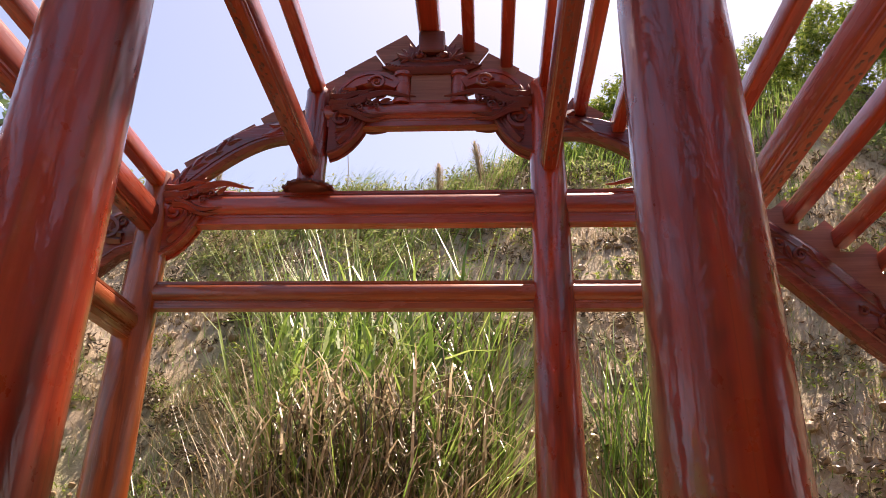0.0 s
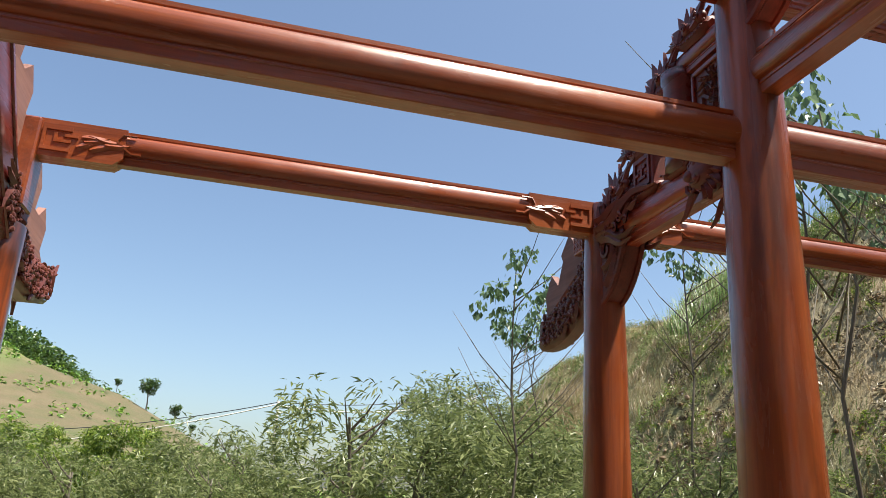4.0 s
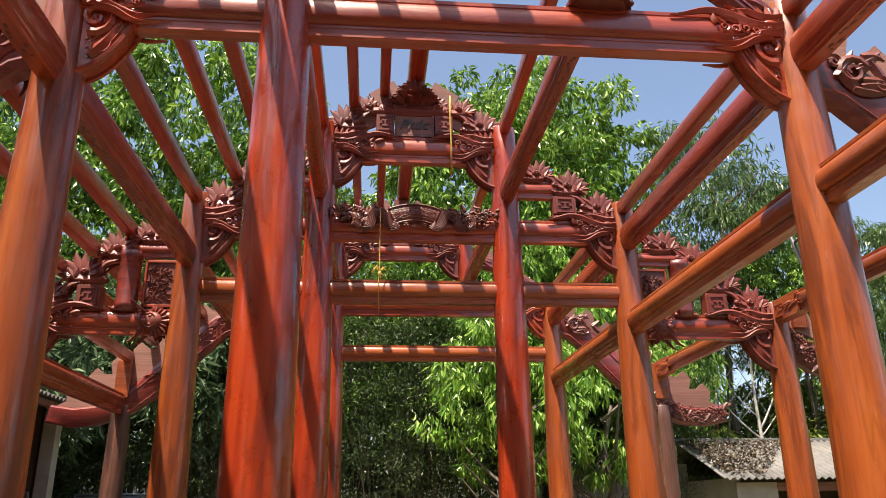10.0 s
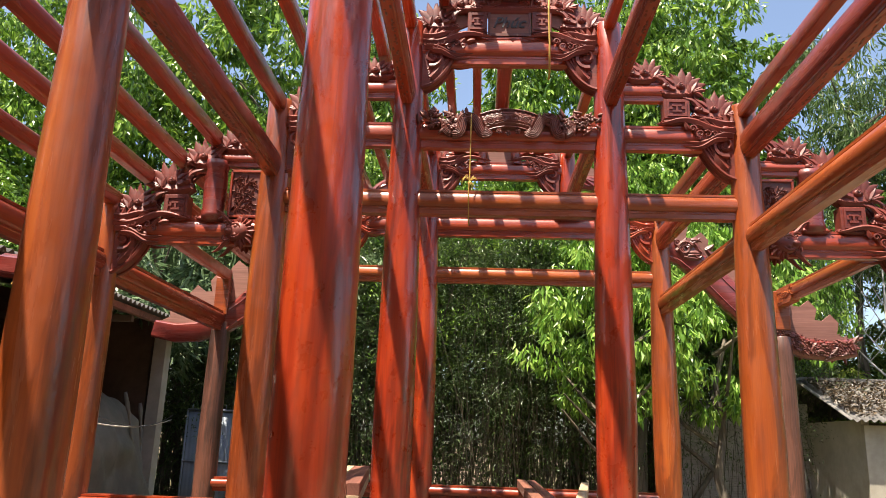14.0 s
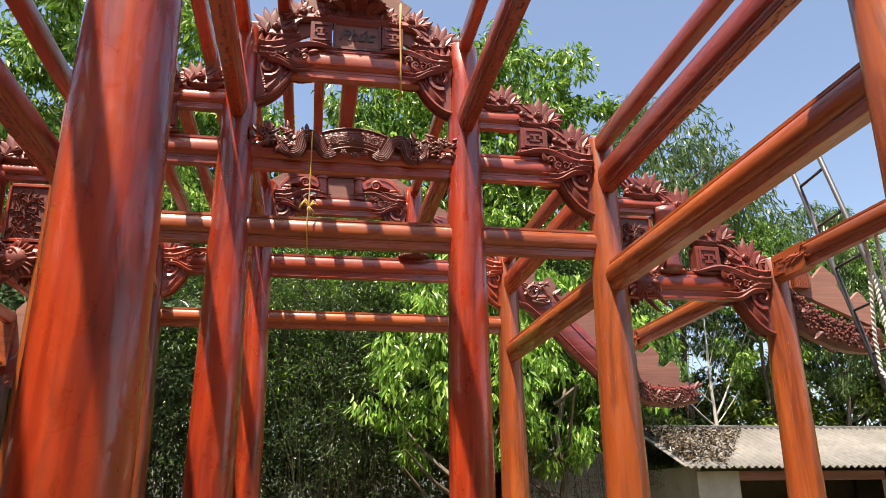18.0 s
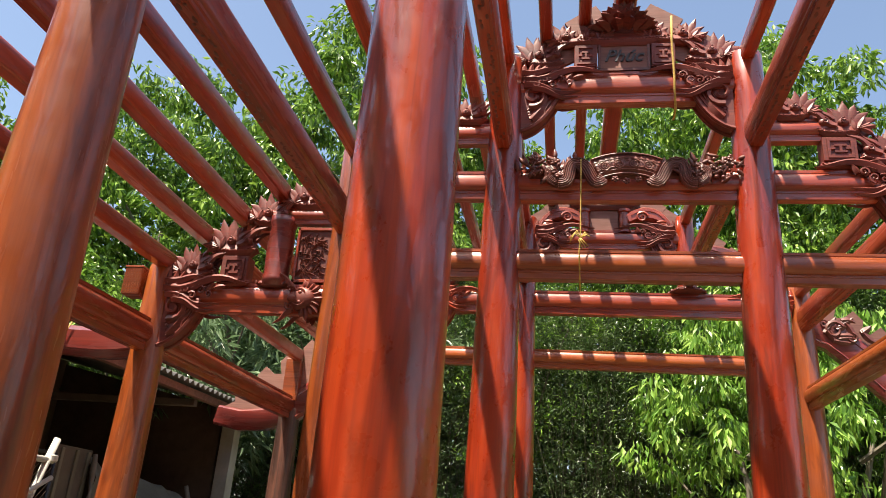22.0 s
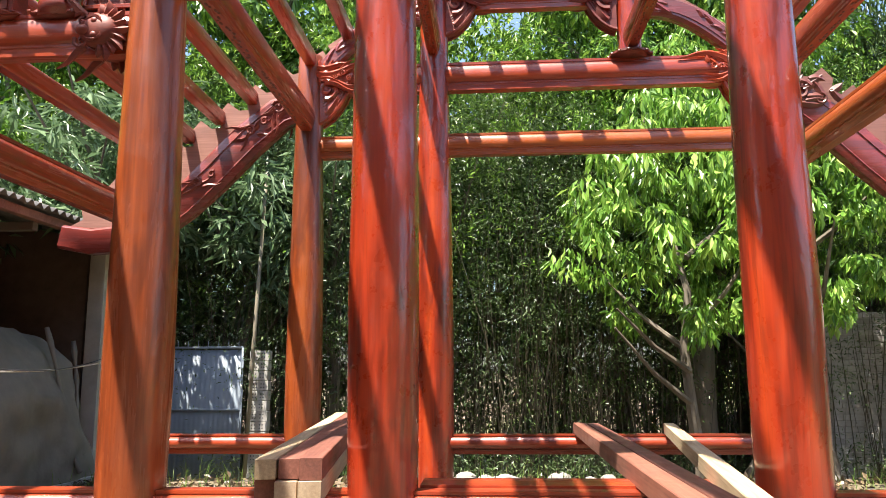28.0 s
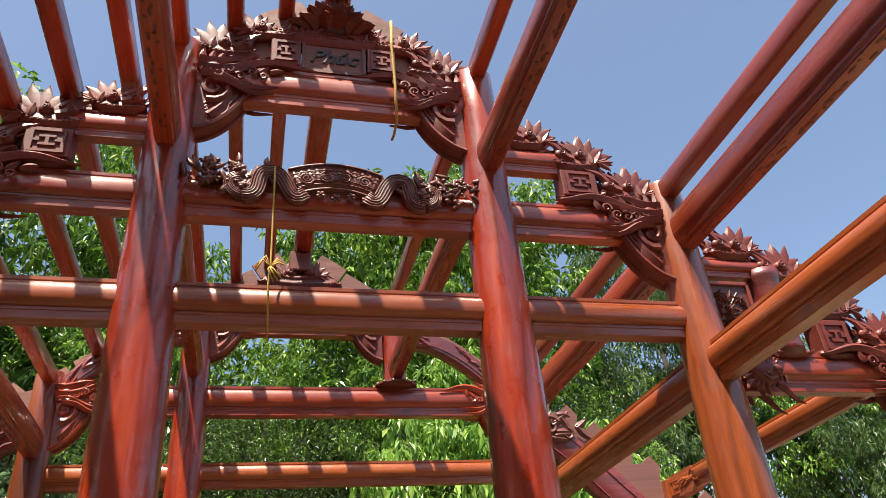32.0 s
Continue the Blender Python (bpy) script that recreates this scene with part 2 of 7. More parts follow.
TARP = plain("grey_tarpaulin", (0.15, 0.135, 0.115), (0.26, 0.235, 0.20), 4, 0.75, 0.5, dist=0.04)
# Mottled dark brown for inner walls, ties and a door leaf in the sheds.
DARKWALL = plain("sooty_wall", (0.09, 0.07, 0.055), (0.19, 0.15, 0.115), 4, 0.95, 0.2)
ROPE = plain("white_rope", (0.55, 0.53, 0.48), (0.78, 0.76, 0.70), 60, 0.9, 0.6, stretch=(1, 1, 1))
YELLOW = plain("yellow_tie", (0.45, 0.28, 0.05), (0.62, 0.42, 0.10), 50, 0.7, 0.3)
BLACKTUBE = plain("dark_cable", (0.03, 0.03, 0.035), (0.07, 0.07, 0.08), 20, 0.5, 0.1)
WIRE = plain("rusty_wire", (0.26, 0.19, 0.13), (0.42, 0.33, 0.25), 30, 0.7, 0.1, 0.3)
POLE = plain("bare_pole_wood", (0.15, 0.13, 0.09), (0.30, 0.26, 0.19), 12, 0.8, 0.3, stretch=(1, 1, 0.15))
PALEBARK = plain("pale_bare_bark", (0.34, 0.31, 0.27), (0.58, 0.55, 0.50), 12, 0.85, 0.3, stretch=(1, 1, 0.2))
STONE = plain("rubble_stone", (0.16, 0.145, 0.125), (0.36, 0.335, 0.30), 9, 0.9, 0.5)
BRICKWALL = plain("brown_brick_wall", (0.07, 0.045, 0.03), (0.15, 0.10, 0.07), 6, 0.95, 0.3)
BRICK = plain("concrete_block", (0.30, 0.29, 0.27), (0.50, 0.48, 0.45), 12, 0.9, 0.3)


def ground_material():
    m, nt, b = material("ground_earth")
    tc = nt.nodes.new("ShaderNodeTexCoord")
    v = tc.outputs["Object"]
    a, c, d = noisy(nt, v, 2.5, 8, 0.65), noisy(nt, v, 0.22, 4, 0.55), noisy(nt, v, 14, 5, 0.7)
    earth = ramp(nt, a, ((0.3, (0.13, 0.088, 0.055)), (0.55, (0.20, 0.148, 0.10)), (0.75, (0.29, 0.235, 0.17))))
    earth = mixed(nt, 0.35, earth, ramp(nt, d, ((0.3, (0.07, 0.045, 0.028)), (0.7, (0.27, 0.21, 0.14)))))
    sep = nt.nodes.new("ShaderNodeSeparateXYZ")
    nt.links.new(v, sep.inputs[0])
    # Bank mask over Y: tan soil painted paler to replace light the slope lacks.
    dry = nt.nodes.new("ShaderNodeMapRange")
    dry.inputs["From Min"].default_value, dry.inputs["From Max"].default_value = -8.2, -9.2
    nt.links.new(sep.outputs["Y"], dry.inputs["Value"])
    lifted_bank = ramp(nt, a, ((0.3, (0.30, 0.22, 0.145)), (0.5, (0.46, 0.37, 0.26)), (0.72, (0.60, 0.51, 0.38))))
    lifted_bank = mixed(nt, 0.35, lifted_bank, ramp(nt, d, ((0.3, (0.14, 0.095, 0.06)), (0.7, (0.55, 0.45, 0.32)))))
    earth = mixed(nt, dry.outputs["Result"], earth, lifted_bank)
    green = ramp(nt, d, ((0.3, (0.05, 0.085, 0.02)), (0.7, (0.15, 0.2, 0.06))))
    far = nt.nodes.new("ShaderNodeMapRange")
    far.inputs["From Min"].default_value, far.inputs["From Max"].default_value = 7.0, 16.0
    far.inputs["To Max"].default_value = 0.85
    nt.links.new(sep.outputs["X"], far.inputs["Value"])
    meadow = ramp(nt, noisy(nt, v, 0.05, 6, 0.6), ((0.35, (0.07, 0.13, 0.025)), (0.5, (0.12, 0.16, 0.04)), (0.66, (0.24, 0.17, 0.08))))
    col = mixed(nt, ramp(nt, c, ((0.50, (0, 0, 0)), (0.64, (0.7, 0.7, 0.7)))), earth, green)
    bare = nt.nodes.new("ShaderNodeMapRange")
    bare.inputs["From Min"].default_value, bare.inputs["From Max"].default_value = 57.0, 47.0
    nt.links.new(sep.outputs["Y"], bare.inputs["Value"])
    away = nt.nodes.new("ShaderNodeMapRange")
    away.inputs["From Min"].default_value, away.inputs["From Max"].default_value = 90.0, 140.0
    nt.links.new(sep.outputs["X"], away.inputs["Value"])
    both = nt.nodes.new("ShaderNodeMath")
    both.operation = "MULTIPLY"
    nt.links.new(bare.outputs["Result"], both.inputs[0])
    nt.links.new(away.outputs["Result"], both.inputs[1])
    tan = ramp(nt, noisy(nt, v, 0.09, 6, 0.65), ((0.35, (0.075, 0.08, 0.03)), (0.55, (0.125, 0.085, 0.05)), (0.7, (0.17, 0.12, 0.075))))
    meadow = mixed(nt, both.outputs[0], meadow, tan)
    col = mixed(nt, far.outputs["Result"], col, mixed(nt, 0.2, meadow, green))
    nt.links.new(col, b.inputs["Base Color"])
    b.inputs["Roughness"].default_value = 0.95
    bumped(nt, b, mixed(nt, 0.5, a, d), 0.8, 0.12)
    return m


EARTH = ground_material()


# ---------------------------------------------------------------- mesh helpers
def mesh_of(name, verts, faces, mat, smooth=False):
    me = bpy.data.meshes.new(name)
    me.from_pydata([tuple(v) for v in verts], [], faces)
    me.materials.append(mat)
    if smooth:
        me.polygons.foreach_set("use_smooth", [True] * len(me.polygons))
    return me


def put(name, me, m=None, parent=None, label=""):
    ob = new(name, me)
    if parent is not None:
        ob.parent = parent
    if m is not None:
        ob.matrix_basis = m
    if label:
        tagged(ob, label)
    return ob


def part(name, bm, mat, parent, label="", smooth=False, m=None):
    me = bpy.data.meshes.new(name)
    bm.to_mesh(me)
    bm.free()
    me.materials.append(mat)
    if smooth:
        me.polygons.foreach_set("use_smooth", [True] * len(me.polygons))
    return put(name, me, m, parent, label)


def thing(name, label, category, m=None, group="", kind=""):
    ob = new(name)
    if m is not None:
        ob.matrix_basis = m
    return tagged(ob, label, category, group, kind)


def along(p, q):
    """A matrix at p whose x axis points to q and whose z axis is as upright as can be."""
    p, q = Vector(p), Vector(q)
    x = (q - p).normalized()
    up = Vector((0, 0, 1)) if abs(x.z) < 0.99 else Vector((0, 1, 0))
    y = up.cross(x).normalized()
    z = x.cross(y)
    m = Matrix((x, y, z)).transposed().to_4x4()
    m.translation = p
    return m


# sections as (across, up) fractions, right half from the bottom to the top
MOULDED = [(0.27, 0.0), (0.29, 0.015), (0.29, 0.19), (0.325, 0.205), (0.325, 0.235), (0.295, 0.25), (0.295, 0.285), (0.36, 0.3), (0.43, 0.345), (0.485, 0.45), (0.5, 0.56), (0.485, 0.67), (0.445, 0.76), (0.385, 0.83), (0.32, 0.865), (0.27, 0.875), (0.27, 0.9), (0.3, 0.915), (0.3, 1.0)]
ROUNDED = [(0.36, 0.0), (0.45, 0.06), (0.5, 0.2), (0.5, 0.8), (0.46, 0.93), (0.38, 1.0)]
TAPERED = [(0.30, 0.0), (0.33, 0.03), (0.33, 0.1), (0.40, 0.13), (0.40, 0.2), (0.46, 0.26), (0.5, 0.42), (0.5, 0.7), (0.44, 0.86), (0.34, 0.92), (0.30, 1.0)]
SQUARE = [(0.46, 0.0), (0.5, 0.04), (0.5, 0.96), (0.46, 1.0)]
SHAPES = {}


def prism(name, half, length, w, h, mat):
    """A beam from x = 0 to length with that section, its underside at z = 0; its end edges are eased."""
    key = (name, id(half), round(length, 3), round(w, 3), round(h, 3), mat.name)
    if key in SHAPES:
        return SHAPES[key]
    ring = half + [(-a, b) for a, b in reversed(half)]
    n, verts, faces = len(ring), [], []
    for x, k in ((0, 0.96), (0.008, 1), (length * 0.5, 1), (length - 0.008, 1), (length, 0.96)):
        verts += [(x, a * w * k, (0.5 + (b - 0.5) * k) * h) for a, b in ring]
    for s in range(4):
        for i in range(n):
            j = (i + 1) % n
            faces.append((s * n + i, s * n + j, (s + 1) * n + j, (s + 1) * n + i))
    faces += [tuple(range(n - 1, -1, -1)), tuple(range(4 * n, 5 * n))]
    SHAPES[key] = me = mesh_of(name, verts, faces, mat)
    me.polygons.foreach_set("use_smooth", [True] * (len(me.polygons) - 2) + [False] * 2)
    me.set_sharp_from_angle(angle=radians(28))
    return me


def beam(name, p, q, w, h, half, mat, parent=None, label=""):
    """A beam whose underside's middle line runs from p to q."""
    p, q = Vector(p), Vector(q)
    return put(name, prism(name, half, (q - p).length, w, h, mat), along(p, q), parent, label)


def column_mesh(name, height, r0, r1, r2, mat, seed=0):
    """A turned trunk along x: foot, belly at a third, slimmer head."""
    rng = random.Random(seed)
    n, verts, faces = 28, [], []
    ks = [0, 0.004, 0.06, 0.15, 0.28, 0.42, 0.56, 0.7, 0.82, 0.92, 0.995, 1.0]
    wob = [(rng.uniform(-1, 1) * 0.004, rng.uniform(-1, 1) * 0.004) for _ in ks]
    for k, (dx, dy) in zip(ks, wob):
        r = r0 + (r1 - r0) * min(1, k / 0.28) if k < 0.28 else r1 + (r2 - r1) * ((k - 0.28) / 0.72) ** 1.25
        r *= 0.94 if k in (0, 1.0) else 1
        for i in range(n):
            a = 2 * math.pi * i / n
            verts.append((k * height, dx + r * math.cos(a), dy + r * math.sin(a)))
    for s in range(len(ks) - 1):
        for i in range(n):
            j = (i + 1) % n
            faces.append((s * n + i, s * n + j, (s + 1) * n + j, (s + 1) * n + i))
    faces += [tuple(range(n - 1, -1, -1)), tuple(range((len(ks) - 1) * n, len(ks) * n))]
    me = mesh_of(name, verts, faces, mat, True)
    me.set_sharp_from_angle(angle=radians(35))
    return me


def box(bm, lo, hi, ease=0.0):
    vs = [bm.verts.new((x, y, z)) for x in (lo[0], hi[0]) for y in (lo[1], hi[1]) for z in (lo[2], hi[2])]
    fs = [bm.faces.new([vs[i] for i in f]) for f in ((0, 1, 3, 2), (4, 6, 7, 5), (0, 4, 5, 1), (2, 3, 7, 6), (0, 2, 6, 4), (1, 5, 7, 3))]
    if ease:
        bmesh.ops.bevel(bm, geom=list({e for f in fs for e in f.edges}), offset=ease, segments=1, affect="EDGES")


def slab(bm, outline, y0, y1):
    """A plate in the xz plane with that outline, from y0 to y1."""
    a = [bm.verts.new((x, y0, z)) for x, z in outline]
    b = [bm.verts.new((x, y1, z)) for x, z in outline]
    bm.faces.new(a)
    bm.faces.new(b[::-1])
    n = len(outline)
    for i in range(n):
        bm.faces.new((a[i], b[i], b[(i + 1) % n], a[(i + 1) % n]))


def tilted(bm, x, z, w, h, deg, y):
    """A planed board of w by h about (x, z), turned in the plane of the frame."""
    c, t = math.cos(radians(deg)), math.sin(radians(deg))
    slab(bm, [(x + a * w * c - b * h * t, z + a * w * t + b * h * c) for a, b in ((-0.5, -0.5), (0.5, -0.5), (0.5, 0.5), (-0.5, 0.5))], -y, y)


def tube(bm, pts, radii, sides=6, closed=False):
    """A tube through points, each with its own radius."""
    pts = [Vector(p) for p in pts]
    if isinstance(radii, (int, float)):
        radii = [radii] * len(pts)
    rings, prev = [], None
    for i, p in enumerate(pts):
        d = (pts[min(i + 1, len(pts) - 1)] - pts[max(i - 1, 0)]).normalized()
        if prev is None:
            u = d.orthogonal().normalized()
        else:
            u = (prev - d * prev.dot(d)).normalized()
        prev = u
        v = d.cross(u)
        rings.append([bm.verts.new(p + (u * math.cos(2 * math.pi * k / sides) + v * math.sin(2 * math.pi * k / sides)) * radii[i]) for k in range(sides)])
    for a, b in zip(rings, rings[1:]):
        for k in range(sides):
            bm.faces.new((a[k], a[(k + 1) % sides], b[(k + 1) % sides], b[k]))
    bm.faces.new(rings[0][::-1])
    bm.faces.new(rings[-1])


# ---------------------------------------------------------------- carving helpers
def leaf(bm, x, z, ang, length, width, curl=0.6, y=0.0, depth=0.03, n=5):
    """A carved tongue in the xz plane: pointed, curling, ridged on both faces."""
    rows, a = [], ang
    px, pz = x, z
    for k in range(n + 1):
        t = k / n
        w = width * (math.sin(math.pi * min(1, 0.18 + 0.82 * t)) ** 0.8) * 0.5 if k < n else 0.002
        dx, dz = -math.sin(a), math.cos(a)
        d = depth * (1 - 0.6 * t)
        rows.append([bm.verts.new(v) for v in ((px + dx * w, y, pz + dz * w), (px, y + d, pz), (px - dx * w, y, pz - dz * w), (px, y - d, pz))])
        px, pz = px + math.cos(a) * length / n, pz + math.sin(a) * length / n
        a += curl / n * (0.4 + 1.2 * t)
    for p, q in zip(rows, rows[1:]):
        for i in range(4):
            bm.faces.new((p[i], p[(i + 1) % 4], q[(i + 1) % 4], q[i]))
    bm.faces.new(rows[0])
    bm.faces.new(rows[-1][::-1])


def scroll(bm, cx, cz, r, turns, start, thick, y=0.0, way=1, n=18):
    pts, rad = [], []
    for k in range(n + 1):
        t = k / n
        a = start + way * t * turns * 2 * math.pi
        rr = r * (1 - 0.86 * t)
        pts.append((cx + rr * math.cos(a), y, cz + rr * math.sin(a)))
        rad.append(thick * (1 - 0.5 * t))
    tube(bm, pts, rad, 5)


def sweep(bm, pts, w, hs, chamfer=0.25):
    """A timber of width w bent in the xz plane; hs: its height at each point."""
    rings = []
    for i, (x, z) in enumerate(pts):
        a, b = pts[max(i - 1, 0)], pts[min(i + 1, len(pts) - 1)]
        d = Vector((b[0] - a[0], 0, b[1] - a[1])).normalized()
        n = Vector((-d.z, 0, d.x))
        if n.z < 0:
            n = -n
        h, c = hs[i] * 0.5, chamfer
        ring = []
        for u, v in ((-0.5, -1 + c), (-0.5 + c * 0.7, -1), (0.5 - c * 0.7, -1), (0.5, -1 + c), (0.5, 1 - c), (0.5 - c, 1), (-0.5 + c, 1), (-0.5, 1 - c)):
            p = Vector((x, 0, z)) + n * (v * h)
            ring.append(bm.verts.new((p.x, u * w, p.z)))
        rings.append(ring)
    for p, q in zip(rings, rings[1:]):
        for i in range(8):
            bm.faces.new((p[i], p[(i + 1) % 8], q[(i + 1) % 8], q[i]))
    bm.faces.new(rings[0][::-1])
    bm.faces.new(rings[-1])


def lump(bm, c, r, squash=(1, 1, 1), sub=1):
    m = Matrix.Translation(c) @ Matrix.Diagonal((r * squash[0], r * squash[1], r * squash[2], 1))
    bmesh.ops.create_icosphere(bm, subdivisions=sub, radius=1.0, matrix=m)


def keep(bm, name, mat, smooth=True):
    me = bpy.data.meshes.new(name)
    bmesh.ops.recalc_face_normals(bm, faces=bm.faces)
    bm.to_mesh(me)
    bm.free()
    me.materials.append(mat)
    if smooth:
        me.polygons.foreach_set("use_smooth", [True] * len(me.polygons))
        me.set_sharp_from_angle(angle=radians(40))
    return me


def bezier(a, b, c, d, n):
    out = []
    for k in range(n + 1):
        t = k / n
        s = 1 - t
        out.append(tuple(s ** 3 * p + 3 * s * s * t * q + 3 * s * t * t * r + t ** 3 * u for p, q, r, u in zip(a, b, c, d)))
    return out


rng = random.Random(7)
WOOD_CARVED = wood("carved_red_timber", (0.085, 0.013, 0.010), (0.165, 0.024, 0.015), (0.245, 0.038, 0.021), 0.46, 0.16, 1.2, 0.4, 0.3)


def petal(bm, base, az, lean, length, width, curl=0.5, cup=0.35):
    """A cupped pointed petal standing at base, leaning out along az."""
    o, up = Vector((math.cos(az), math.sin(az), 0)), Vector((0, 0, 1))
    s = Vector((-math.sin(az), math.cos(az), 0))
    p, a, rows = Vector(base), lean, []
    for k, w in enumerate((0.55, 1.0, 0.85, 0.06)):
        d = o * math.sin(a) + up * math.cos(a)
        n = o * math.cos(a) - up * math.sin(a)
        h = width * 0.5 * w
        t = 0.012 if k < 3 else 0.004
        rows.append([bm.verts.new(v) for v in (p - s * h - n * h * cup, p + n * t, p + s * h - n * h * cup, p - n * (t + 0.006))])
        p = p + d * length / 3
        a += curl / 3
    for u, v in zip(rows, rows[1:]):
        for i in range(4):
            bm.faces.new((u[i], u[(i + 1) % 4], v[(i + 1) % 4], v[i]))
    bm.faces.new(rows[0])
    bm.faces.new(rows[-1][::-1])


def flame(bm, x, z, ang, length, width, wave, y, depth=0.03, n=9):
    """A sinuous tapering tongue with a raised ridge, in the xz plane."""
    rows, a, px, pz = [], ang, x, z
    for k in range(n + 1):
        t = k / n
        w = width * 0.5 * (1 - t) ** 0.7 * (0.6 + 0.4 * min(1, 4 * t)) + 0.002
        dx, dz = -math.sin(a), math.cos(a)
        d = depth * (1 - 0.7 * t)
        rows.append([bm.verts.new(v) for v in ((px + dx * w, y, pz + dz * w), (px + dx * w * 0.3, y + d, pz + dz * w * 0.3), (px - dx * w, y + d * 0.4, pz - dz * w), (px - dx * w, y - d * 0.4, pz - dz * w), (px + dx * w * 0.3, y - d, pz + dz * w * 0.3))])
        px, pz = px + math.cos(a) * length / n, pz + math.sin(a) * length / n
        a += wave * math.sin(2 * math.pi * (t * 1.15 + 0.12)) * 2.6 / n
    for p, q in zip(rows, rows[1:]):
        for i in range(5):
            bm.faces.new((p[i], p[(i + 1) % 5], q[(i + 1) % 5], q[i]))
    bm.faces.new(rows[0])
    bm.faces.new(rows[-1][::-1])


def palmette(bm, x, z, lean, size, y, r, n=6, depth=0.016):
    """A fan of pointed flame petals, veined down the middle."""
    for i in range(n):
        f = i / (n - 1) * 2 - 1
        a = math.pi / 2 - lean - f * 1.0
        leaf(bm, x + f * size * 0.16, z, a, size * (1.05 - 0.35 * abs(f)) * r.uniform(0.9, 1.12), size * 0.36, (-0.55 if f > 0 else 0.55) * (0.3 + abs(f)) + r.uniform(-0.15, 0.15), y, depth, 6)


def bowl(bm, w, h, deep, n=32):
    """A boat-shaped bowl whose lower rim waves, with small beads along it on both faces."""
    levels = ((0.0, 0.34, 0.66), (0.12, 0.42, 0.82), (0.34, 0.5, 0.98), (0.44, 0.52, 1.0), (0.5, 0.47, 0.9), (0.8, 0.44, 0.82), (1.0, 0.34, 0.6))
    rings = []
    for z, a, b in levels:
        ring = []
        for i in range(n):
            q = 2 * math.pi * i / n
            c, t = math.cos(q), math.sin(q)
            k = (abs(c) ** 4 + abs(t) ** 4) ** -0.25
            wave = 0.007 * math.cos(q * 16) if 0.3 < z < 0.48 else 0
            ring.append(bm.verts.new((c * k * a * w, t * k * b * deep, z * h + wave + 0.3 * h * abs(c) ** 3 * (z > 0.1))))
        rings.append(ring)
    for u, v in zip(rings, rings[1:]):
        for i in range(n):
            bm.faces.new((u[i], u[(i + 1) % n], v[(i + 1) % n], v[i]))
    bm.faces.new(rings[0][::-1])
    bm.faces.new(rings[-1])
    m = max(5, int(w / 0.034))
    for y in (-1, 1):
        for i in range(m):
            f = i / (m - 1) * 2 - 1
            lump(bm, (f * w * 0.46, y * deep * 0.97, h * (0.38 + 0.28 * abs(f) ** 3)), 0.0115, (1.25, 0.8, 0.85))


def lotus_mesh(w, h, seed, even=False):
    """A carved lotus block: a beaded boat-shaped bowl, two round bulbs, a tall fan of flame petals leaning to +x and a sinuous tail to -x."""
    r = random.Random(seed)
    bm = bmesh.new()
    bowl(bm, w, h * 0.36, 0.085)
    for y in (-1, 1):
        for f in (-0.3, 0.12) if not even else (-0.24, 0.24):
            lump(bm, (f * w, y * 0.062, h * 0.42), 0.046, (1.05, 0.7, 0.95), 2)
            scroll(bm, f * w, h * 0.43, 0.032, 1.2, 1.5, 0.008, y * 0.098, 1 if f > 0 else -1, 10)
        for side in (1, -1) if even else (1,):
            palmette(bm, side * w * (0.2 if not even else 0.3), h * 0.3, side * 0.42, h * 0.72, y * 0.05, r, 7)
            palmette(bm, side * w * 0.42, h * 0.22, side * 0.95, h * 0.42, y * 0.075, r, 4)
            leaf(bm, side * w * 0.4, h * 0.26, math.pi / 2 - side * 1.35, w * 0.34, w * 0.13, side * 0.9, y * 0.07, 0.02)
        if not even:
            flame(bm, -w * 0.05, h * 0.3, math.pi - 0.3, w * 0.9, 0.085, -1.0, y * 0.07, 0.026, 12)
            flame(bm, -w * 0.1, h * 0.5, math.pi - 0.95, w * 0.5, 0.06, 0.6, y * 0.06, 0.022, 8)
            leaf(bm, -w * 0.22, h * 0.4, math.pi - 1.25, h * 0.42, 0.05, -0.5, y * 0.05, 0.016, 5)
    palmette(bm, w * 0.12 * (not even), h * 0.42, 0.22 * (not even), h * 0.66, 0.0, r, 5, 0.03)
    return keep(bm, "lotus_block", WOOD_CARVED)


def boat_mesh(w, h):
    """A bare beaded bowl, as lies under key blocks and king posts."""
    bm = bmesh.new()
    bowl(bm, w, h, 0.088, 40)
    return keep(bm, "lotus_bowl", WOOD_CARVED)


def peony_mesh():
    """The many-petalled flower that carries the ridge."""
    r = random.Random(17)
    bm = bmesh.new()
    for z, rad, lean, size, n in ((0.0, 0.2, 1.15, 0.17, 15), (0.05, 0.17, 0.9, 0.17, 14), (0.11, 0.14, 0.65, 0.16, 12), (0.17, 0.11, 0.4, 0.15, 10), (0.23, 0.08, 0.25, 0.13, 8)):
        for i in range(n):
            a = 2 * math.pi * (i + 0.5 * (n % 2)) / n + r.uniform(-0.08, 0.08)
            petal(bm, (math.cos(a) * rad, math.sin(a) * rad * 0.5, z), a, lean, size * r.uniform(0.9, 1.12), size * 0.72, 0.7, 0.3)
    lump(bm, (0, 0, 0.1), 0.16, (1, 0.55, 1), 2)
    lump(bm, (0, 0, 0.26), 0.09, (1.1, 0.8, 1), 2)
    return keep(bm, "peony", WOOD_CARVED)


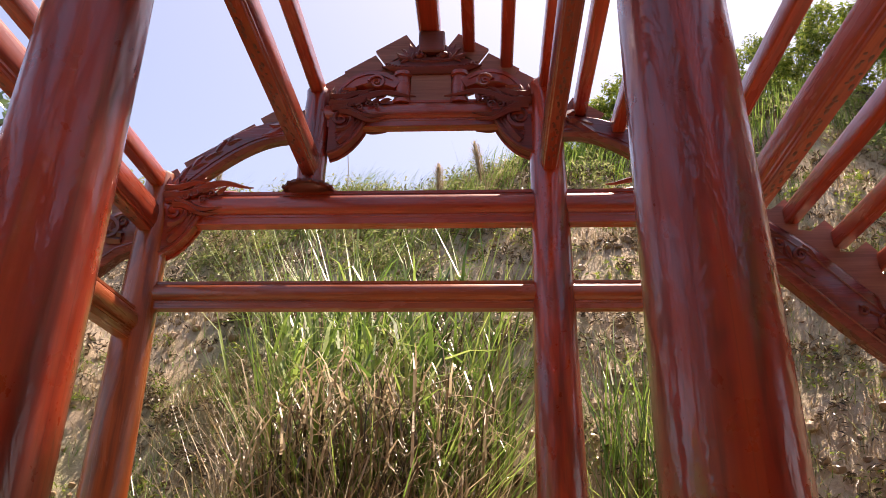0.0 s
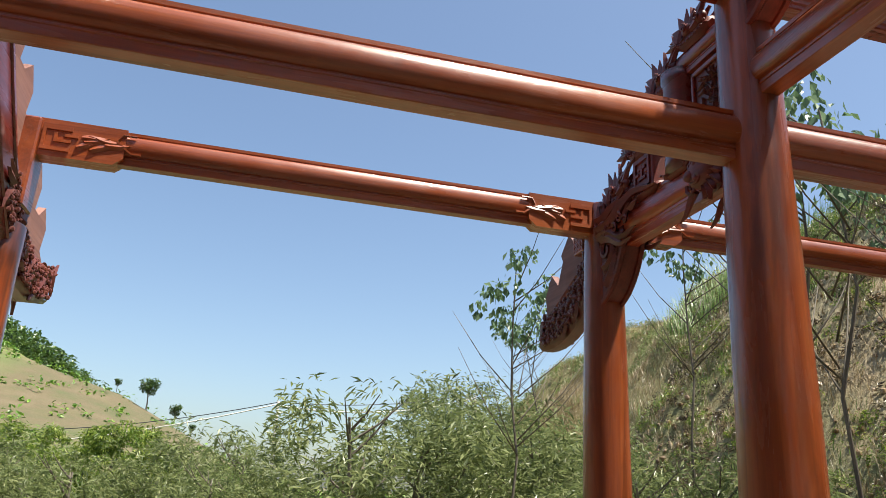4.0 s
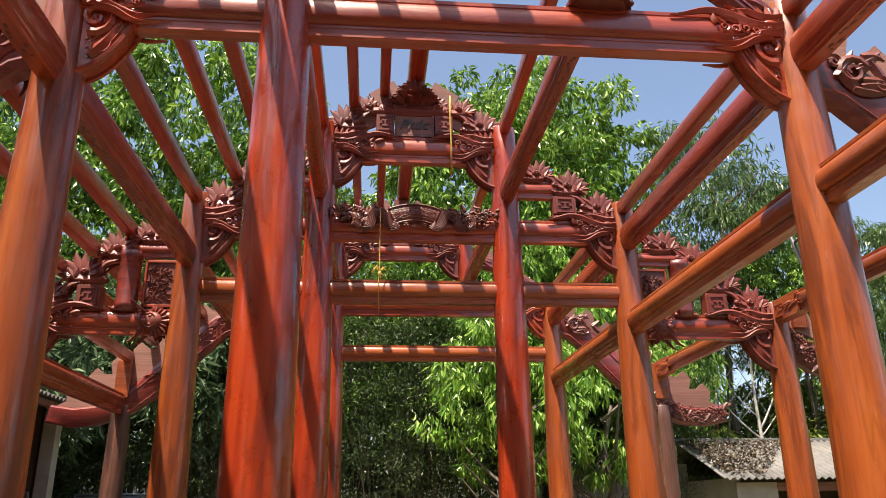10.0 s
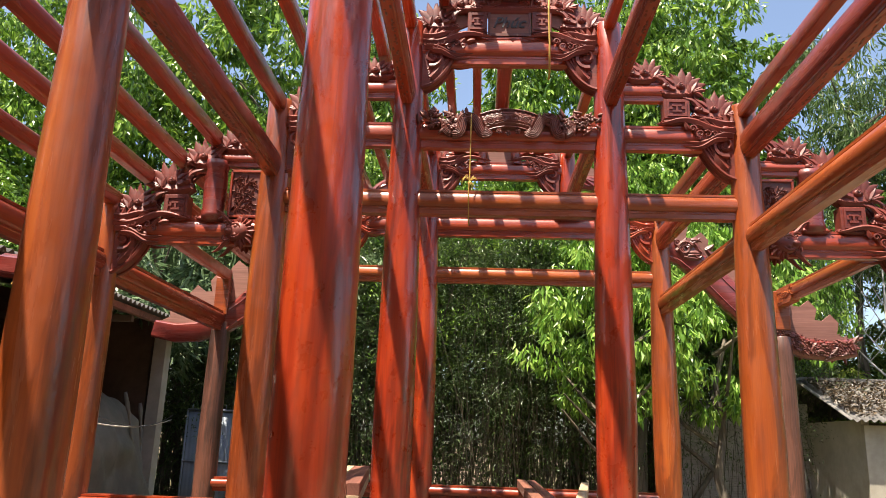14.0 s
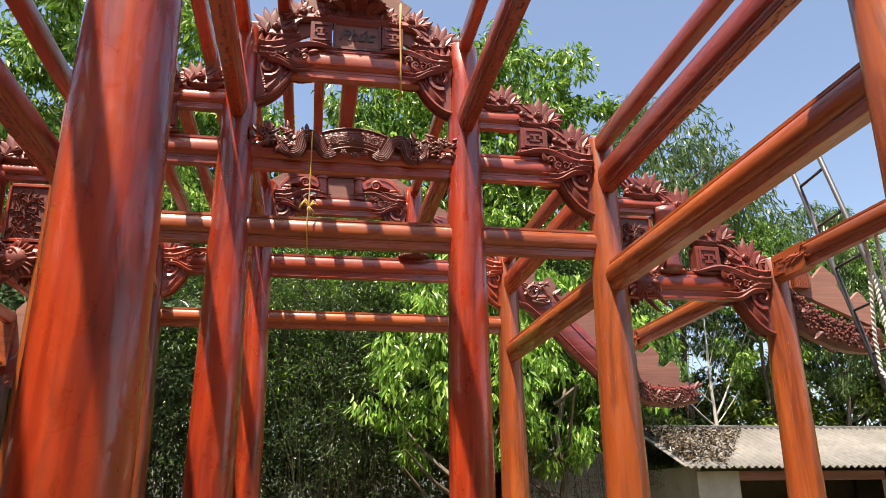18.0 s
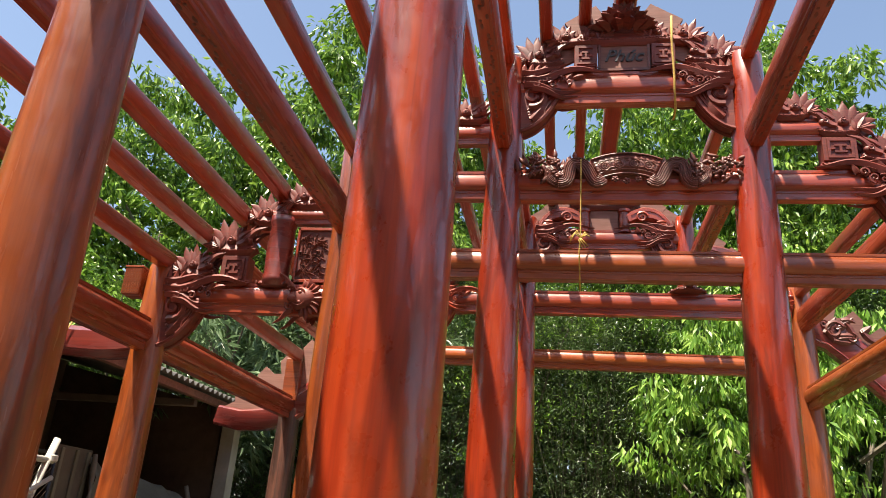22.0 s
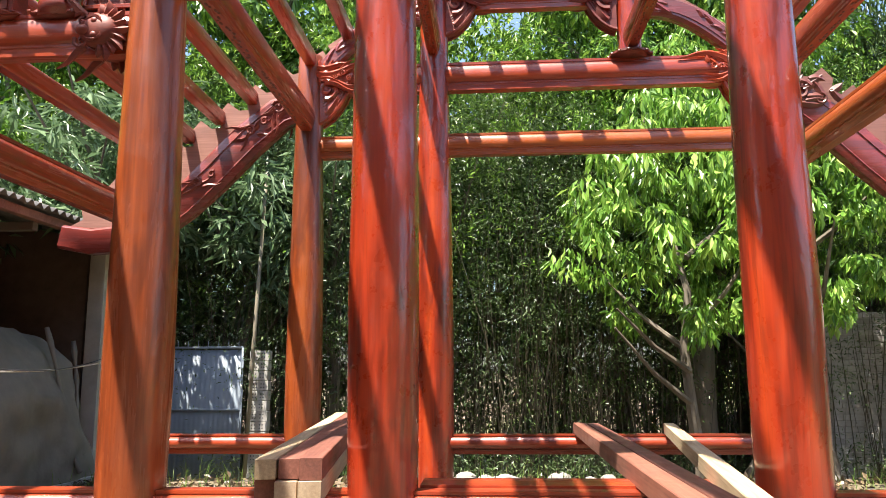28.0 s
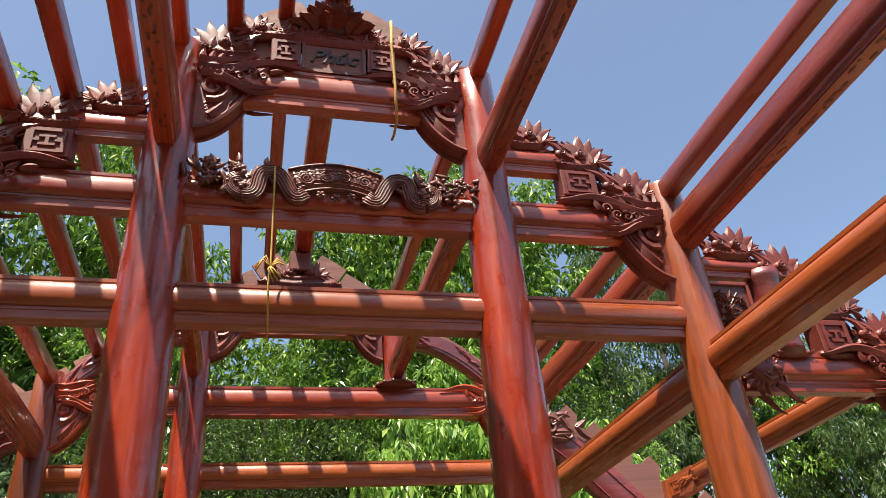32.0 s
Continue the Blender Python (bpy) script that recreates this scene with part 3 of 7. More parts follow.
def mask_mesh():
    """A flaming mask in relief on both faces of a beam's end: its rays point to -x, to the post, its snout and curls to +x."""
    bm = bmesh.new()
    slab(bm, [(0.13 * math.cos(a * 0.3927), 0.13 * math.sin(a * 0.3927)) for a in range(16)], -0.09, 0.09)
    for y in (-1, 1):
        for i in range(11):
            a = math.pi + (i - 5) * 0.33
            leaf(bm, 0.08 * math.cos(a), 0.1 * math.sin(a), a, 0.1 if i % 2 else 0.075, 0.06, 0.5 if i > 5 else -0.5, y * 0.1, 0.032, 5)
        lump(bm, (0.02, y * 0.1, 0), 0.12, (1.1, 0.5, 0.95), 2)
        lump(bm, (0.1, y * 0.135, -0.01), 0.042, (1.2, 0.8, 0.85), 2)
        for t in (-1, 1):
            lump(bm, (0.03, y * 0.14, t * 0.045), 0.026, (1, 0.8, 1), 2)
            tube(bm, bezier((-0.02, y * 0.14, t * 0.02), (-0.01, y * 0.15, t * 0.09), (0.06, y * 0.15, t * 0.09), (0.09, y * 0.13, t * 0.05), 7), 0.012, 5)
            scroll(bm, 0.12, t * 0.07, 0.05, 1.3, 0.5, 0.014, y * 0.115, t, 10)
            flame(bm, 0.1, t * 0.1, t * 0.5, 0.22, 0.06, 0.6 * t, y * 0.1, 0.026, 8)
    return keep(bm, "sun_mask", WOOD_CARVED)


def bracket_mesh(reach, drop, seed, mat, tail=0.9):
    """A corner bracket under a beam's end: a curved cheek with a large scroll, and flame tongues that lie along the beam's face."""
    r = random.Random(seed)
    bm = bmesh.new()
    curve = bezier((0.0, -drop), (0.42 * reach, -drop * 0.92), (0.8 * reach, -drop * 0.5), (reach, 0.0), 10)
    slab(bm, [(0.0, 0.1), (0.0, -drop)] + curve[1:] + [(reach, 0.1)], -0.075, 0.075)
    for y in (-1, 1):
        tube(bm, [(x, y * 0.07, z) for x, z in curve], 0.022, 6)
        for k, w in ((0.9, 0.008), (0.8, 0.011), (0.71, 0.007), (0.63, 0.007), (0.55, 0.007)):
            tube(bm, [(x * k + 0.01, y * 0.078, z * k + 0.03) for x, z in curve[2:]], w, 5)
        for k in range(3):
            scroll(bm, 0.1 + 0.02 * k, -drop * 0.5, 0.05 + 0.022 * k, 0.8, 0.6, 0.007, y * 0.08, -1, 14)
        scroll(bm, 0.115, -0.01, 0.125, 1.45, -1.9, 0.03, y * 0.085, 1)
        leaf(bm, 0.1, -drop * 0.72, 0.9, drop * 0.75, 0.1, 0.55, y * 0.08, 0.03, 6)
        lump(bm, (reach * 0.96, y * 0.085, 0.05), 0.03, (1.3, 0.6, 0.8))
        lump(bm, (reach * 0.72, y * 0.09, 0.09), 0.024, (1.3, 0.6, 0.8))
        f = y * 0.1
        flame(bm, 0.0, 0.17, -0.22, tail * 0.95, 0.12, 1.0, f, 0.04, 16)
        flame(bm, 0.02, 0.1, 0.12, tail * 0.62, 0.1, -0.9, f, 0.036, 12)
        flame(bm, 0.0, 0.24, -0.2, tail * 0.5, 0.1, 0.8, f, 0.036, 10)
        flame(bm, 0.1, 0.05, 0.05, tail * 0.5, 0.075, -0.9, f * 1.1, 0.034, 10)
        flame(bm, 0.2, 0.17, 0.35, tail * 0.3, 0.07, 0.9, f, 0.03, 8)
        for q in range(4):
            leaf(bm, 0.03 + q * 0.05, 0.2 + 0.015 * q, 1.75 - q * 0.2, 0.15 - 0.015 * q, 0.055, -0.6, f * (1 - 0.08 * q), 0.024, 5)
        lump(bm, (0.1, f * 1.12, 0.17), 0.04, (1.3, 0.6, 0.8), 2)
        for i in range(7):
            x = 0.03 + i * tail * 0.085
            leaf(bm, x, 0.16 + 0.03 * math.sin(i * 2.1), r.uniform(0.4, 1.3), r.uniform(0.09, 0.15), 0.055, r.uniform(-0.9, 0.4), f, 0.026, 5)
            if i < 6:
                scroll(bm, x + 0.03, 0.12 + r.uniform(-0.03, 0.05), r.uniform(0.03, 0.05), 1.3, r.uniform(0, 6), 0.012, f * 1.18, r.choice((-1, 1)), 10)
    return keep(bm, "carved_bracket", mat)


def berry_mesh():
    """The carved underside of an eave tail: grapes and leaves round a curved core, along +x, falling."""
    r = random.Random(5)
    bm = bmesh.new()
    path = bezier((0.0, 0.0), (0.25, -0.3), (0.6, -0.46), (1.02, -0.42), 10)
    sweep(bm, path, 0.15, [0.3, 0.31, 0.31, 0.31, 0.31, 0.3, 0.3, 0.29, 0.28, 0.27, 0.26])
    for i in range(820):
        t = r.random()
        x, z = path[int(t * 10)]
        lump(bm, (x + r.uniform(-0.06, 0.06), r.choice((-1, 1)) * r.uniform(0.07, 0.09), z + r.uniform(-0.1, 0.15)), r.uniform(0.013, 0.022))
    for i in range(9):
        x, z = path[r.randrange(11)]
        leaf(bm, x, z + r.uniform(-0.1, 0.06), r.uniform(-2.4, 0.6), r.uniform(0.1, 0.2), 0.07, r.uniform(-1, 1), r.choice((-0.08, 0.08)), 0.02)
    return keep(bm, "carved_tail", WOOD_DARK)


MASK = mask_mesh()
LOTUS = [lotus_mesh(0.36, 0.33, 1), lotus_mesh(0.34, 0.30, 2), lotus_mesh(0.38, 0.36, 3)]
LOTUS_EVEN, PEONY, BOAT, BOAT_WIDE = lotus_mesh(0.5, 0.28, 4, True), peony_mesh(), boat_mesh(0.32, 0.07), boat_mesh(0.96, 0.16)
BRACKET_D = bracket_mesh(0.35, 0.38, 11, WOOD_CARVED)
BRACKET_R = bracket_mesh(0.36, 0.42, 12, WOOD)
TAIL = berry_mesh()


def tail_plates():
    """The thin planed seat boards with square steps over an eave tail."""
    bm = bmesh.new()
    slab(bm, [(0.05, 0.05), (0.95, -0.32), (0.98, -0.12), (0.86, 0.04), (0.72, -0.08), (0.62, 0.1), (0.66, 0.16), (0.5, 0.3), (0.36, 0.16), (0.3, 0.3), (0.34, 0.36), (0.2, 0.48), (0.05, 0.34)], -0.03, 0.03)
    return keep(bm, "seat_board", WOOD_PLATE, False)


SEAT = tail_plates()


def arch_mesh():
    """A curved rafter beam with a dragon-headed end, from (0, 0) out and down to (1.42, -0.78)."""
    bm = bmesh.new()
    path = bezier((0.0, -0.12), (0.45, 0.06), (0.85, -0.2), (1.36, -0.78), 14)
    sweep(bm, path, 0.15, [0.2 + 0.05 * math.sin(math.pi * k / 14) for k in range(15)], 0.3)
    r = random.Random(3)
    for y in (-0.075, 0.075):
        tube(bm, [(x, y * 1.02, z - 0.055) for x, z in path], 0.012, 4)
        for x, z, a in ((0.12, -0.06, -0.2), (0.22, 0.0, -0.3), (0.05, -0.12, 0.3), (0.3, -0.04, -0.7), (0.12, -0.02, 0.5)):
            leaf(bm, x, z, a, 0.24, 0.1, r.uniform(-1.2, 1.2), y, 0.03)
        scroll(bm, 0.16, -0.06, 0.085, 1.5, 0.4, 0.022, y * 1.15, 1)
        scroll(bm, 0.06, -0.12, 0.05, 1.3, 2.4, 0.016, y * 1.15, -1)
        for k in range(9):
            t = 9 + k * 0.5
            x, z = path[min(14, int(t))]
            leaf(bm, x - 0.02, z + 0.05, 2.2 + r.uniform(-0.5, 0.3), r.uniform(0.1, 0.19), 0.06, r.uniform(0.2, 1.3), y, 0.022)
    return keep(bm, "arched_beam", WOOD_MAROON_SHADE)


def arch_seat_mesh():
    """Planed boards, each laid along the roof's slope, that stand behind an arched beam and carry the purlins."""
    bm = bmesh.new()
    for k in range(4):
        x = 0.2 + k * 0.34
        tilted(bm, x + 0.16, 0.04 - 0.245 * k + 0.04, 0.34, 0.24, -33, 0.022 + 0.002 * k)
    slab(bm, [(0.0, -0.1), (0.0, 0.25), (0.5, 0.02), (1.0, -0.34), (1.36, -0.6), (1.36, -0.74), (0.9, -0.3), (0.4, -0.08)], -0.019, 0.019)
    return keep(bm, "seat_board", WOOD_PLATE, False)


def plain_tail():
    """A smooth uncarved eave tail, bellied below and cut square at its tip."""
    bm = bmesh.new()
    sweep(bm, bezier((0.0, 0.06), (0.3, -0.02), (0.7, 0.0), (1.1, 0.05), 12), 0.22, [0.28, 0.29, 0.3, 0.3, 0.3, 0.3, 0.29, 0.29, 0.28, 0.28, 0.27, 0.26, 0.26], 0.42)
    for y in (-0.09, 0.09):
        tube(bm, [(x, y, z - 0.09) for x, z in bezier((0.05, 0.05), (0.3, -0.02), (0.7, 0.0), (1.08, 0.05), 12)], 0.012, 5)
    return keep(bm, "plain_tail", WOOD_MAROON_SHADE)


PLAIN_TAIL = plain_tail()
ARCH, ARCH_SEAT = arch_mesh(), arch_seat_mesh()


def turn(x, z, side, y=0.0):
    """Local place in a frame; side -1 turns the piece about so that its +x runs to -x."""
    return pose(x, y, z, 0, 0, 0 if side > 0 else 180)


def lattice(name, x0, x1, z0, z1, parent, y=0.075):
    """A square block with a sunk key pattern on both faces."""
    bm = bmesh.new()
    box(bm, (x0, -y, z0), (x1, y, z1), 0.006)
    w, h = x1 - x0, z1 - z0
    for s in (-1, 1):
        for a, b, c, d in ((0.12, 0.1, 0.88, 0.18), (0.12, 0.82, 0.88, 0.9), (0.12, 0.18, 0.2, 0.82), (0.8, 0.18, 0.88, 0.82), (0.32, 0.32, 0.68, 0.4), (0.32, 0.6, 0.68, 0.68), (0.46, 0.4, 0.54, 0.6), (0.2, 0.46, 0.34, 0.54), (0.66, 0.46, 0.8, 0.54)):
            lo, hi = sorted((s * y * 0.98, s * (y + 0.012)))
            box(bm, (x0 + a * w, lo, z0 + b * h), (x0 + c * w, hi, z0 + d * h))
    bmesh.ops.recalc_face_normals(bm, faces=bm.faces)
    return part(name, bm, WOOD_CARVED, parent)


def fret_block(x0, x1, z0, z1, parent, y=0.09):
    """A beam's squared end with a fine running fret on every side face and a plain cap."""
    bm = bmesh.new()
    box(bm, (x0, -y, z0), (x1, y, z1 - 0.02), 0.005)
    box(bm, (x0 - 0.006, -y - 0.008, z1 - 0.02), (x1 + 0.006, y + 0.008, z1), 0.003)
    block_part = part("fret_block", bm, WOOD_ORANGE, parent, "orange block cut with a fine fret")
    bm = bmesh.new()
    h = z1 - z0 - 0.04
    for face in range(4):
        w = (x1 - x0) if face < 2 else 2 * y
        n = max(2, round(w / 0.028))
        rows = max(3, round(h / 0.028))
        for j in range(rows):
            for i in range(n):
                a, b = (i + 0.12) / n * w, (i + 0.62) / n * w
                c = z0 + 0.01 + (j + 0.2) / rows * h
                for lo, hi in (((a, c), (b, c + 0.008)), ((b - 0.007, c), (b, c + 0.8 * h / rows))) if (i + j) % 2 else (((a, c), (a + 0.007, c + 0.8 * h / rows)), ((a, c + 0.012), (b + 0.006, c + 0.02))):
                    if face < 2:
                        q = sorted(((1, -1)[face] * y, (1, -1)[face] * (y + 0.005)))
                        box(bm, (x0 + lo[0], q[0], lo[1]), (x0 + hi[0], q[1], hi[1]))
                    else:
                        q = (x1, x1 + 0.005) if face == 2 else (x0 - 0.005, x0)
                        box(bm, (q[0], -y + lo[0], lo[1]), (q[1], -y + hi[0], hi[1]))
    part("fret", bm, WOOD_ORANGE, block_part, "worn raised fret")


def branch_panel(x0, x1, z0, z1, parent, seed):
    """A framed panel with a carved flowering branch in relief on both faces."""
    r = random.Random(seed)
    panel_bm = bmesh.new()
    box(panel_bm, (x0, -0.03, z0), (x1, 0.03, z1))
    panel = part("carved_panel", panel_bm, WOOD_DARK, parent, "dark panel carved with a flowering branch")
    bm = bmesh.new()
    for lo, hi in (((x0, z0), (x1, z0 + 0.03)), ((x0, z1 - 0.03), (x1, z1)), ((x0, z0), (x0 + 0.025, z1)), ((x1 - 0.025, z0), (x1, z1))):
        box(bm, (lo[0], -0.05, lo[1]), (hi[0], 0.05, hi[1]), 0.005)
    part("panel_frame", bm, WOOD, panel)
    bm = bmesh.new()
    w, h = x1 - x0, z1 - z0
    for y in (-0.034, 0.034):
        tube(bm, [(x0 + w * 0.2, y, z0 + h * 0.1), (x0 + w * 0.45, y, z0 + h * 0.4), (x0 + w * 0.4, y, z0 + h * 0.6), (x0 + w * 0.7, y, z0 + h * 0.85)], [0.012, 0.01, 0.008, 0.004], 5)
        for i in range(95):
            leaf(bm, x0 + w * r.uniform(0.15, 0.75), z0 + h * r.uniform(0.12, 0.85), r.uniform(0, 6.28), r.uniform(0.04, 0.09), 0.013, r.uniform(-0.6, 0.6), y, 0.014, 3)
    bmesh.ops.recalc_face_normals(bm, faces=bm.faces)
    part("relief", bm, WOOD_DARK, panel)
    return panel


# ---------------------------------------------------------------- plan of the timber house
FRAMES = {"A": -6.61, "B": -2.69, "C": 1.31, "D": 5.23, "M": 9.08, "Z": 12.93}
MAIN, SEC, EAVE = 1.10, 2.52, 4.28
COL_MAIN = [column_mesh("column", 5.9, 0.190, 0.202, 0.150, WOOD_MAIN, s) for s in (1, 2)]
COL_SEC = [column_mesh("column", 4.93, 0.182, 0.196, 0.140, WOOD_COLUMN, s) for s in (3, 4)]
COL_EAVE = [column_mesh("column", 3.7, 0.16, 0.168, 0.135, WOOD_COLUMN, s) for s in (5, 6)]
COL_SHORT = [column_mesh("column", 3.0, 0.16, 0.168, 0.145, WOOD_COLUMN, s) for s in (9, 10)]


COL_SCORCHED = [column_mesh("column", 3.0, 0.16, 0.168, 0.145, WOOD_SCORCHED, 9)] * 2


COL_WEATHERED = [column_mesh("column", 3.0, 0.16, 0.168, 0.145, WOOD_WEATHERED, 10)] * 2


def plinth_mesh(r):
    bm = bmesh.new()
    bmesh.ops.create_cone(bm, cap_ends=True, segments=24, radius1=r * 1.45, radius2=r * 1.3, depth=0.06, matrix=Matrix.Translation((0, 0, 0.03)))
    bmesh.ops.create_cone(bm, cap_ends=True, segments=24, radius1=r * 1.3, radius2=r * 1.12, depth=0.05, matrix=Matrix.Translation((0, 0, 0.0849)))
    return keep(bm, "base_stone", CONCRETE)


PLINTH = plinth_mesh(0.19)


def stand(x, kind, parent, pick):
    """A column with its stone, upright at x in the frame."""
    me = {"main": COL_MAIN, "sec": COL_SEC, "eave": COL_EAVE, "short": COL_SHORT, "scorched": COL_SCORCHED, "weathered": COL_WEATHERED}[kind][pick % 2]
    col = put("column", me, pose(x, 0, 0.1, 0, -90, 37 * pick), parent)
    put("base_stone", PLINTH, pose(x, 0, 0), parent, "round grey stone under a column")
    return col


def gable_top(f, fancy):
    """The tie between the two main posts, its brackets and the carved pediment up to the ridge."""
    zc = 5.49 if fancy else 5.52
    beam("collar_beam", (-MAIN, 0, zc), (MAIN, 0, zc), 0.18, 0.34 if fancy else 0.29, MOULDED, WOOD, f)
    for s in (1, -1):
        put("carved_bracket", BRACKET_D, turn(-s * (MAIN - 0.14), zc + 0.08, s), f)
    if fancy:
        panel_bm = bmesh.new()
        box(panel_bm, (-0.24, -0.05, 5.84), (0.24, 0.05, 6.16), 0.008)
        panel = part("name_panel", panel_bm, WOOD_PLATE, f, "small panel with one word in flowing script")
        bm = bmesh.new()
        for a, b, c, d in ((-0.24, 5.84, 0.24, 5.87), (-0.24, 6.13, 0.24, 6.16), (-0.24, 5.86, -0.215, 6.14), (0.215, 5.86, 0.24, 6.14)):
            box(bm, (a, -0.062, b), (c, 0.062, d))
        part("panel_frame", bm, WOOD_DARK, panel)
        script(panel)
        for s in (1, -1):
            lattice("key_block", *sorted((s * 0.25, s * 0.47)), 5.88, 6.13, f)
            put("lotus_bowl", BOAT, pose(s * 0.4, 0, 5.82), f)
            put("lotus_block", LOTUS[2], turn(s * 0.76, 5.88, s), f)
            put("lotus_block", LOTUS_EVEN, pose(s * 0.42, 0, 6.13, 0, s * 5, 0), f)
        put("lotus_bowl", BOAT_WIDE, pose(0, 0, 6.12), f)
        put("peony", PEONY, pose(0, 0, 6.27), f, "many-petalled carved flower under the ridge")
    else:
        bm = bmesh.new()
        box(bm, (-0.2, -0.035, 5.8), (0.2, 0.035, 6.16), 0.006)
        part("plain_panel", bm, WOOD_PLATE, f, "plain planed panel with a dark streak")
        for s in (1, -1):
            put("king_block", KING, pose(s * 0.28, 0, 5.78), f)
            put("scroll_block", SCROLL_BLOCK, turn(s * 0.62, 5.86, s), f)
        put("lotus_bowl", BOAT_WIDE, pose(0, 0, 6.12), f)
        put("lotus_block", LOTUS_EVEN, pose(0, 0, 6.22), f)
        bm = bmesh.new()
        box(bm, (-0.13, -0.1, 6.36), (0.13, 0.1, 6.62), 0.015)
        part("ridge_seat", bm, WOOD_DARK, f)
    bm = bmesh.new()
    for s in (1, -1):
        for k, (x, z) in enumerate(((0.36, 6.45), (0.66, 6.2), (0.95, 5.98))):
            tilted(bm, s * x, z, 0.36, 0.2, -s * 33, 0.02 + 0.002 * k)
        slab(bm, [(s * 0.05, 6.2), (s * 0.85, 5.8), (s * 0.8, 6.0), (s * 0.1, 6.5)], -0.017, 0.017)
    bmesh.ops.recalc_face_normals(bm, faces=bm.faces)
    part("seat_board", bm, WOOD_PLATE, f)


def script(panel):
    """The word on the name panel, raised on both faces."""
    for face in (-1, 1):
        cu = bpy.data.curves.new("lettering", "FONT")
        cu.body, cu.size, cu.shear, cu.extrude, cu.offset = "Ph\u00fac", 0.185, 0.35, 0.008, 0.002
        cu.align_x, cu.align_y = "CENTER", "CENTER"
        cu.materials.append(BLACKTUBE)
        put("lettering", cu, pose(-0.01, face * 0.055, 6.0, 90, 0, 0 if face < 0 else 180), panel, "dark flowing letters")


def king_mesh():
    """A short barrel post between two collars."""
    bm = bmesh.new()
    tube(bm, [(0, 0, z) for z in (0, 0.04, 0.05, 0.18, 0.31, 0.32, 0.36)], [0.1, 0.1, 0.075, 0.09, 0.078, 0.1, 0.1], 18)
    return keep(bm, "king_block", WOOD)


def scroll_block_mesh():
    """A curled trunk between the king post and the arched rafter."""
    bm = bmesh.new()
    sweep(bm, bezier((-0.3, 0.12), (-0.05, 0.3), (0.2, 0.2), (0.3, -0.06), 10), 0.17, [0.16, 0.19, 0.21, 0.22, 0.22, 0.21, 0.19, 0.16, 0.14, 0.12, 0.1], 0.35)
    for y in (-0.09, 0.09):
        scroll(bm, -0.1, 0.14, 0.085, 1.6, 0.2, 0.02, y, 1)
        tube(bm, [(x, y, z + 0.05) for x, z in bezier((-0.25, 0.12), (-0.03, 0.27), (0.18, 0.17), (0.27, -0.05), 10)], 0.01, 4)
        for k in range(4):
            leaf(bm, 0.1 + k * 0.05, 0.06 - k * 0.03, 0.2 - k * 0.3, 0.14, 0.05, -0.7, y, 0.02, 4)
    return keep(bm, "scroll_block", WOOD)


KING, SCROLL_BLOCK = king_mesh(), scroll_block_mesh()


def rosette(bm, x, y, z, size, turn0):
    """A five-petalled blossom facing along y."""
    s = 1 if y > 0 else -1
    for k in range(5):
        a = turn0 + k * 1.2566
        lump(bm, (x + size * 0.62 * math.cos(a), y, z + size * 0.62 * math.sin(a)), size * 0.5, (1, 0.6, 1))
    lump(bm, (x, y + s * size * 0.3, z), size * 0.34)


def streamer(bm, pts, w, y):
    """A flat winding ribbon in relief, lined along its length."""
    side, rows = (1 if y > 0 else -1), []
    for i, (x, z) in enumerate(pts):
        (xa, za), (xb, zb) = pts[max(0, i - 1)], pts[min(len(pts) - 1, i + 1)]
        n = math.hypot(xb - xa, zb - za) or 1.0
        rows.append((x, z, -(zb - za) / n, (xb - xa) / n))
    grid = [[bm.verts.new((x + nx * w * k, d, z + nz * w * k)) for k, d in ((-0.5, y * 0.7), (-0.5, y), (0.0, y + side * 0.012), (0.5, y), (0.5, y * 0.7))] for x, z, nx, nz in rows]
    for p, q in zip(grid, grid[1:]):
        for i in range(4):
            bm.faces.new((p[i], p[i + 1], q[i + 1], q[i]))
    bm.faces.new(grid[0])
    bm.faces.new(grid[-1][::-1])
    for k in (-0.46, -0.28, -0.1, 0.1, 0.28, 0.46):
        tube(bm, [(x + nx * w * k, y + side * (0.013 - 0.02 * abs(k)), z + nz * w * k) for x, z, nx, nz in rows], 0.0055, 4)


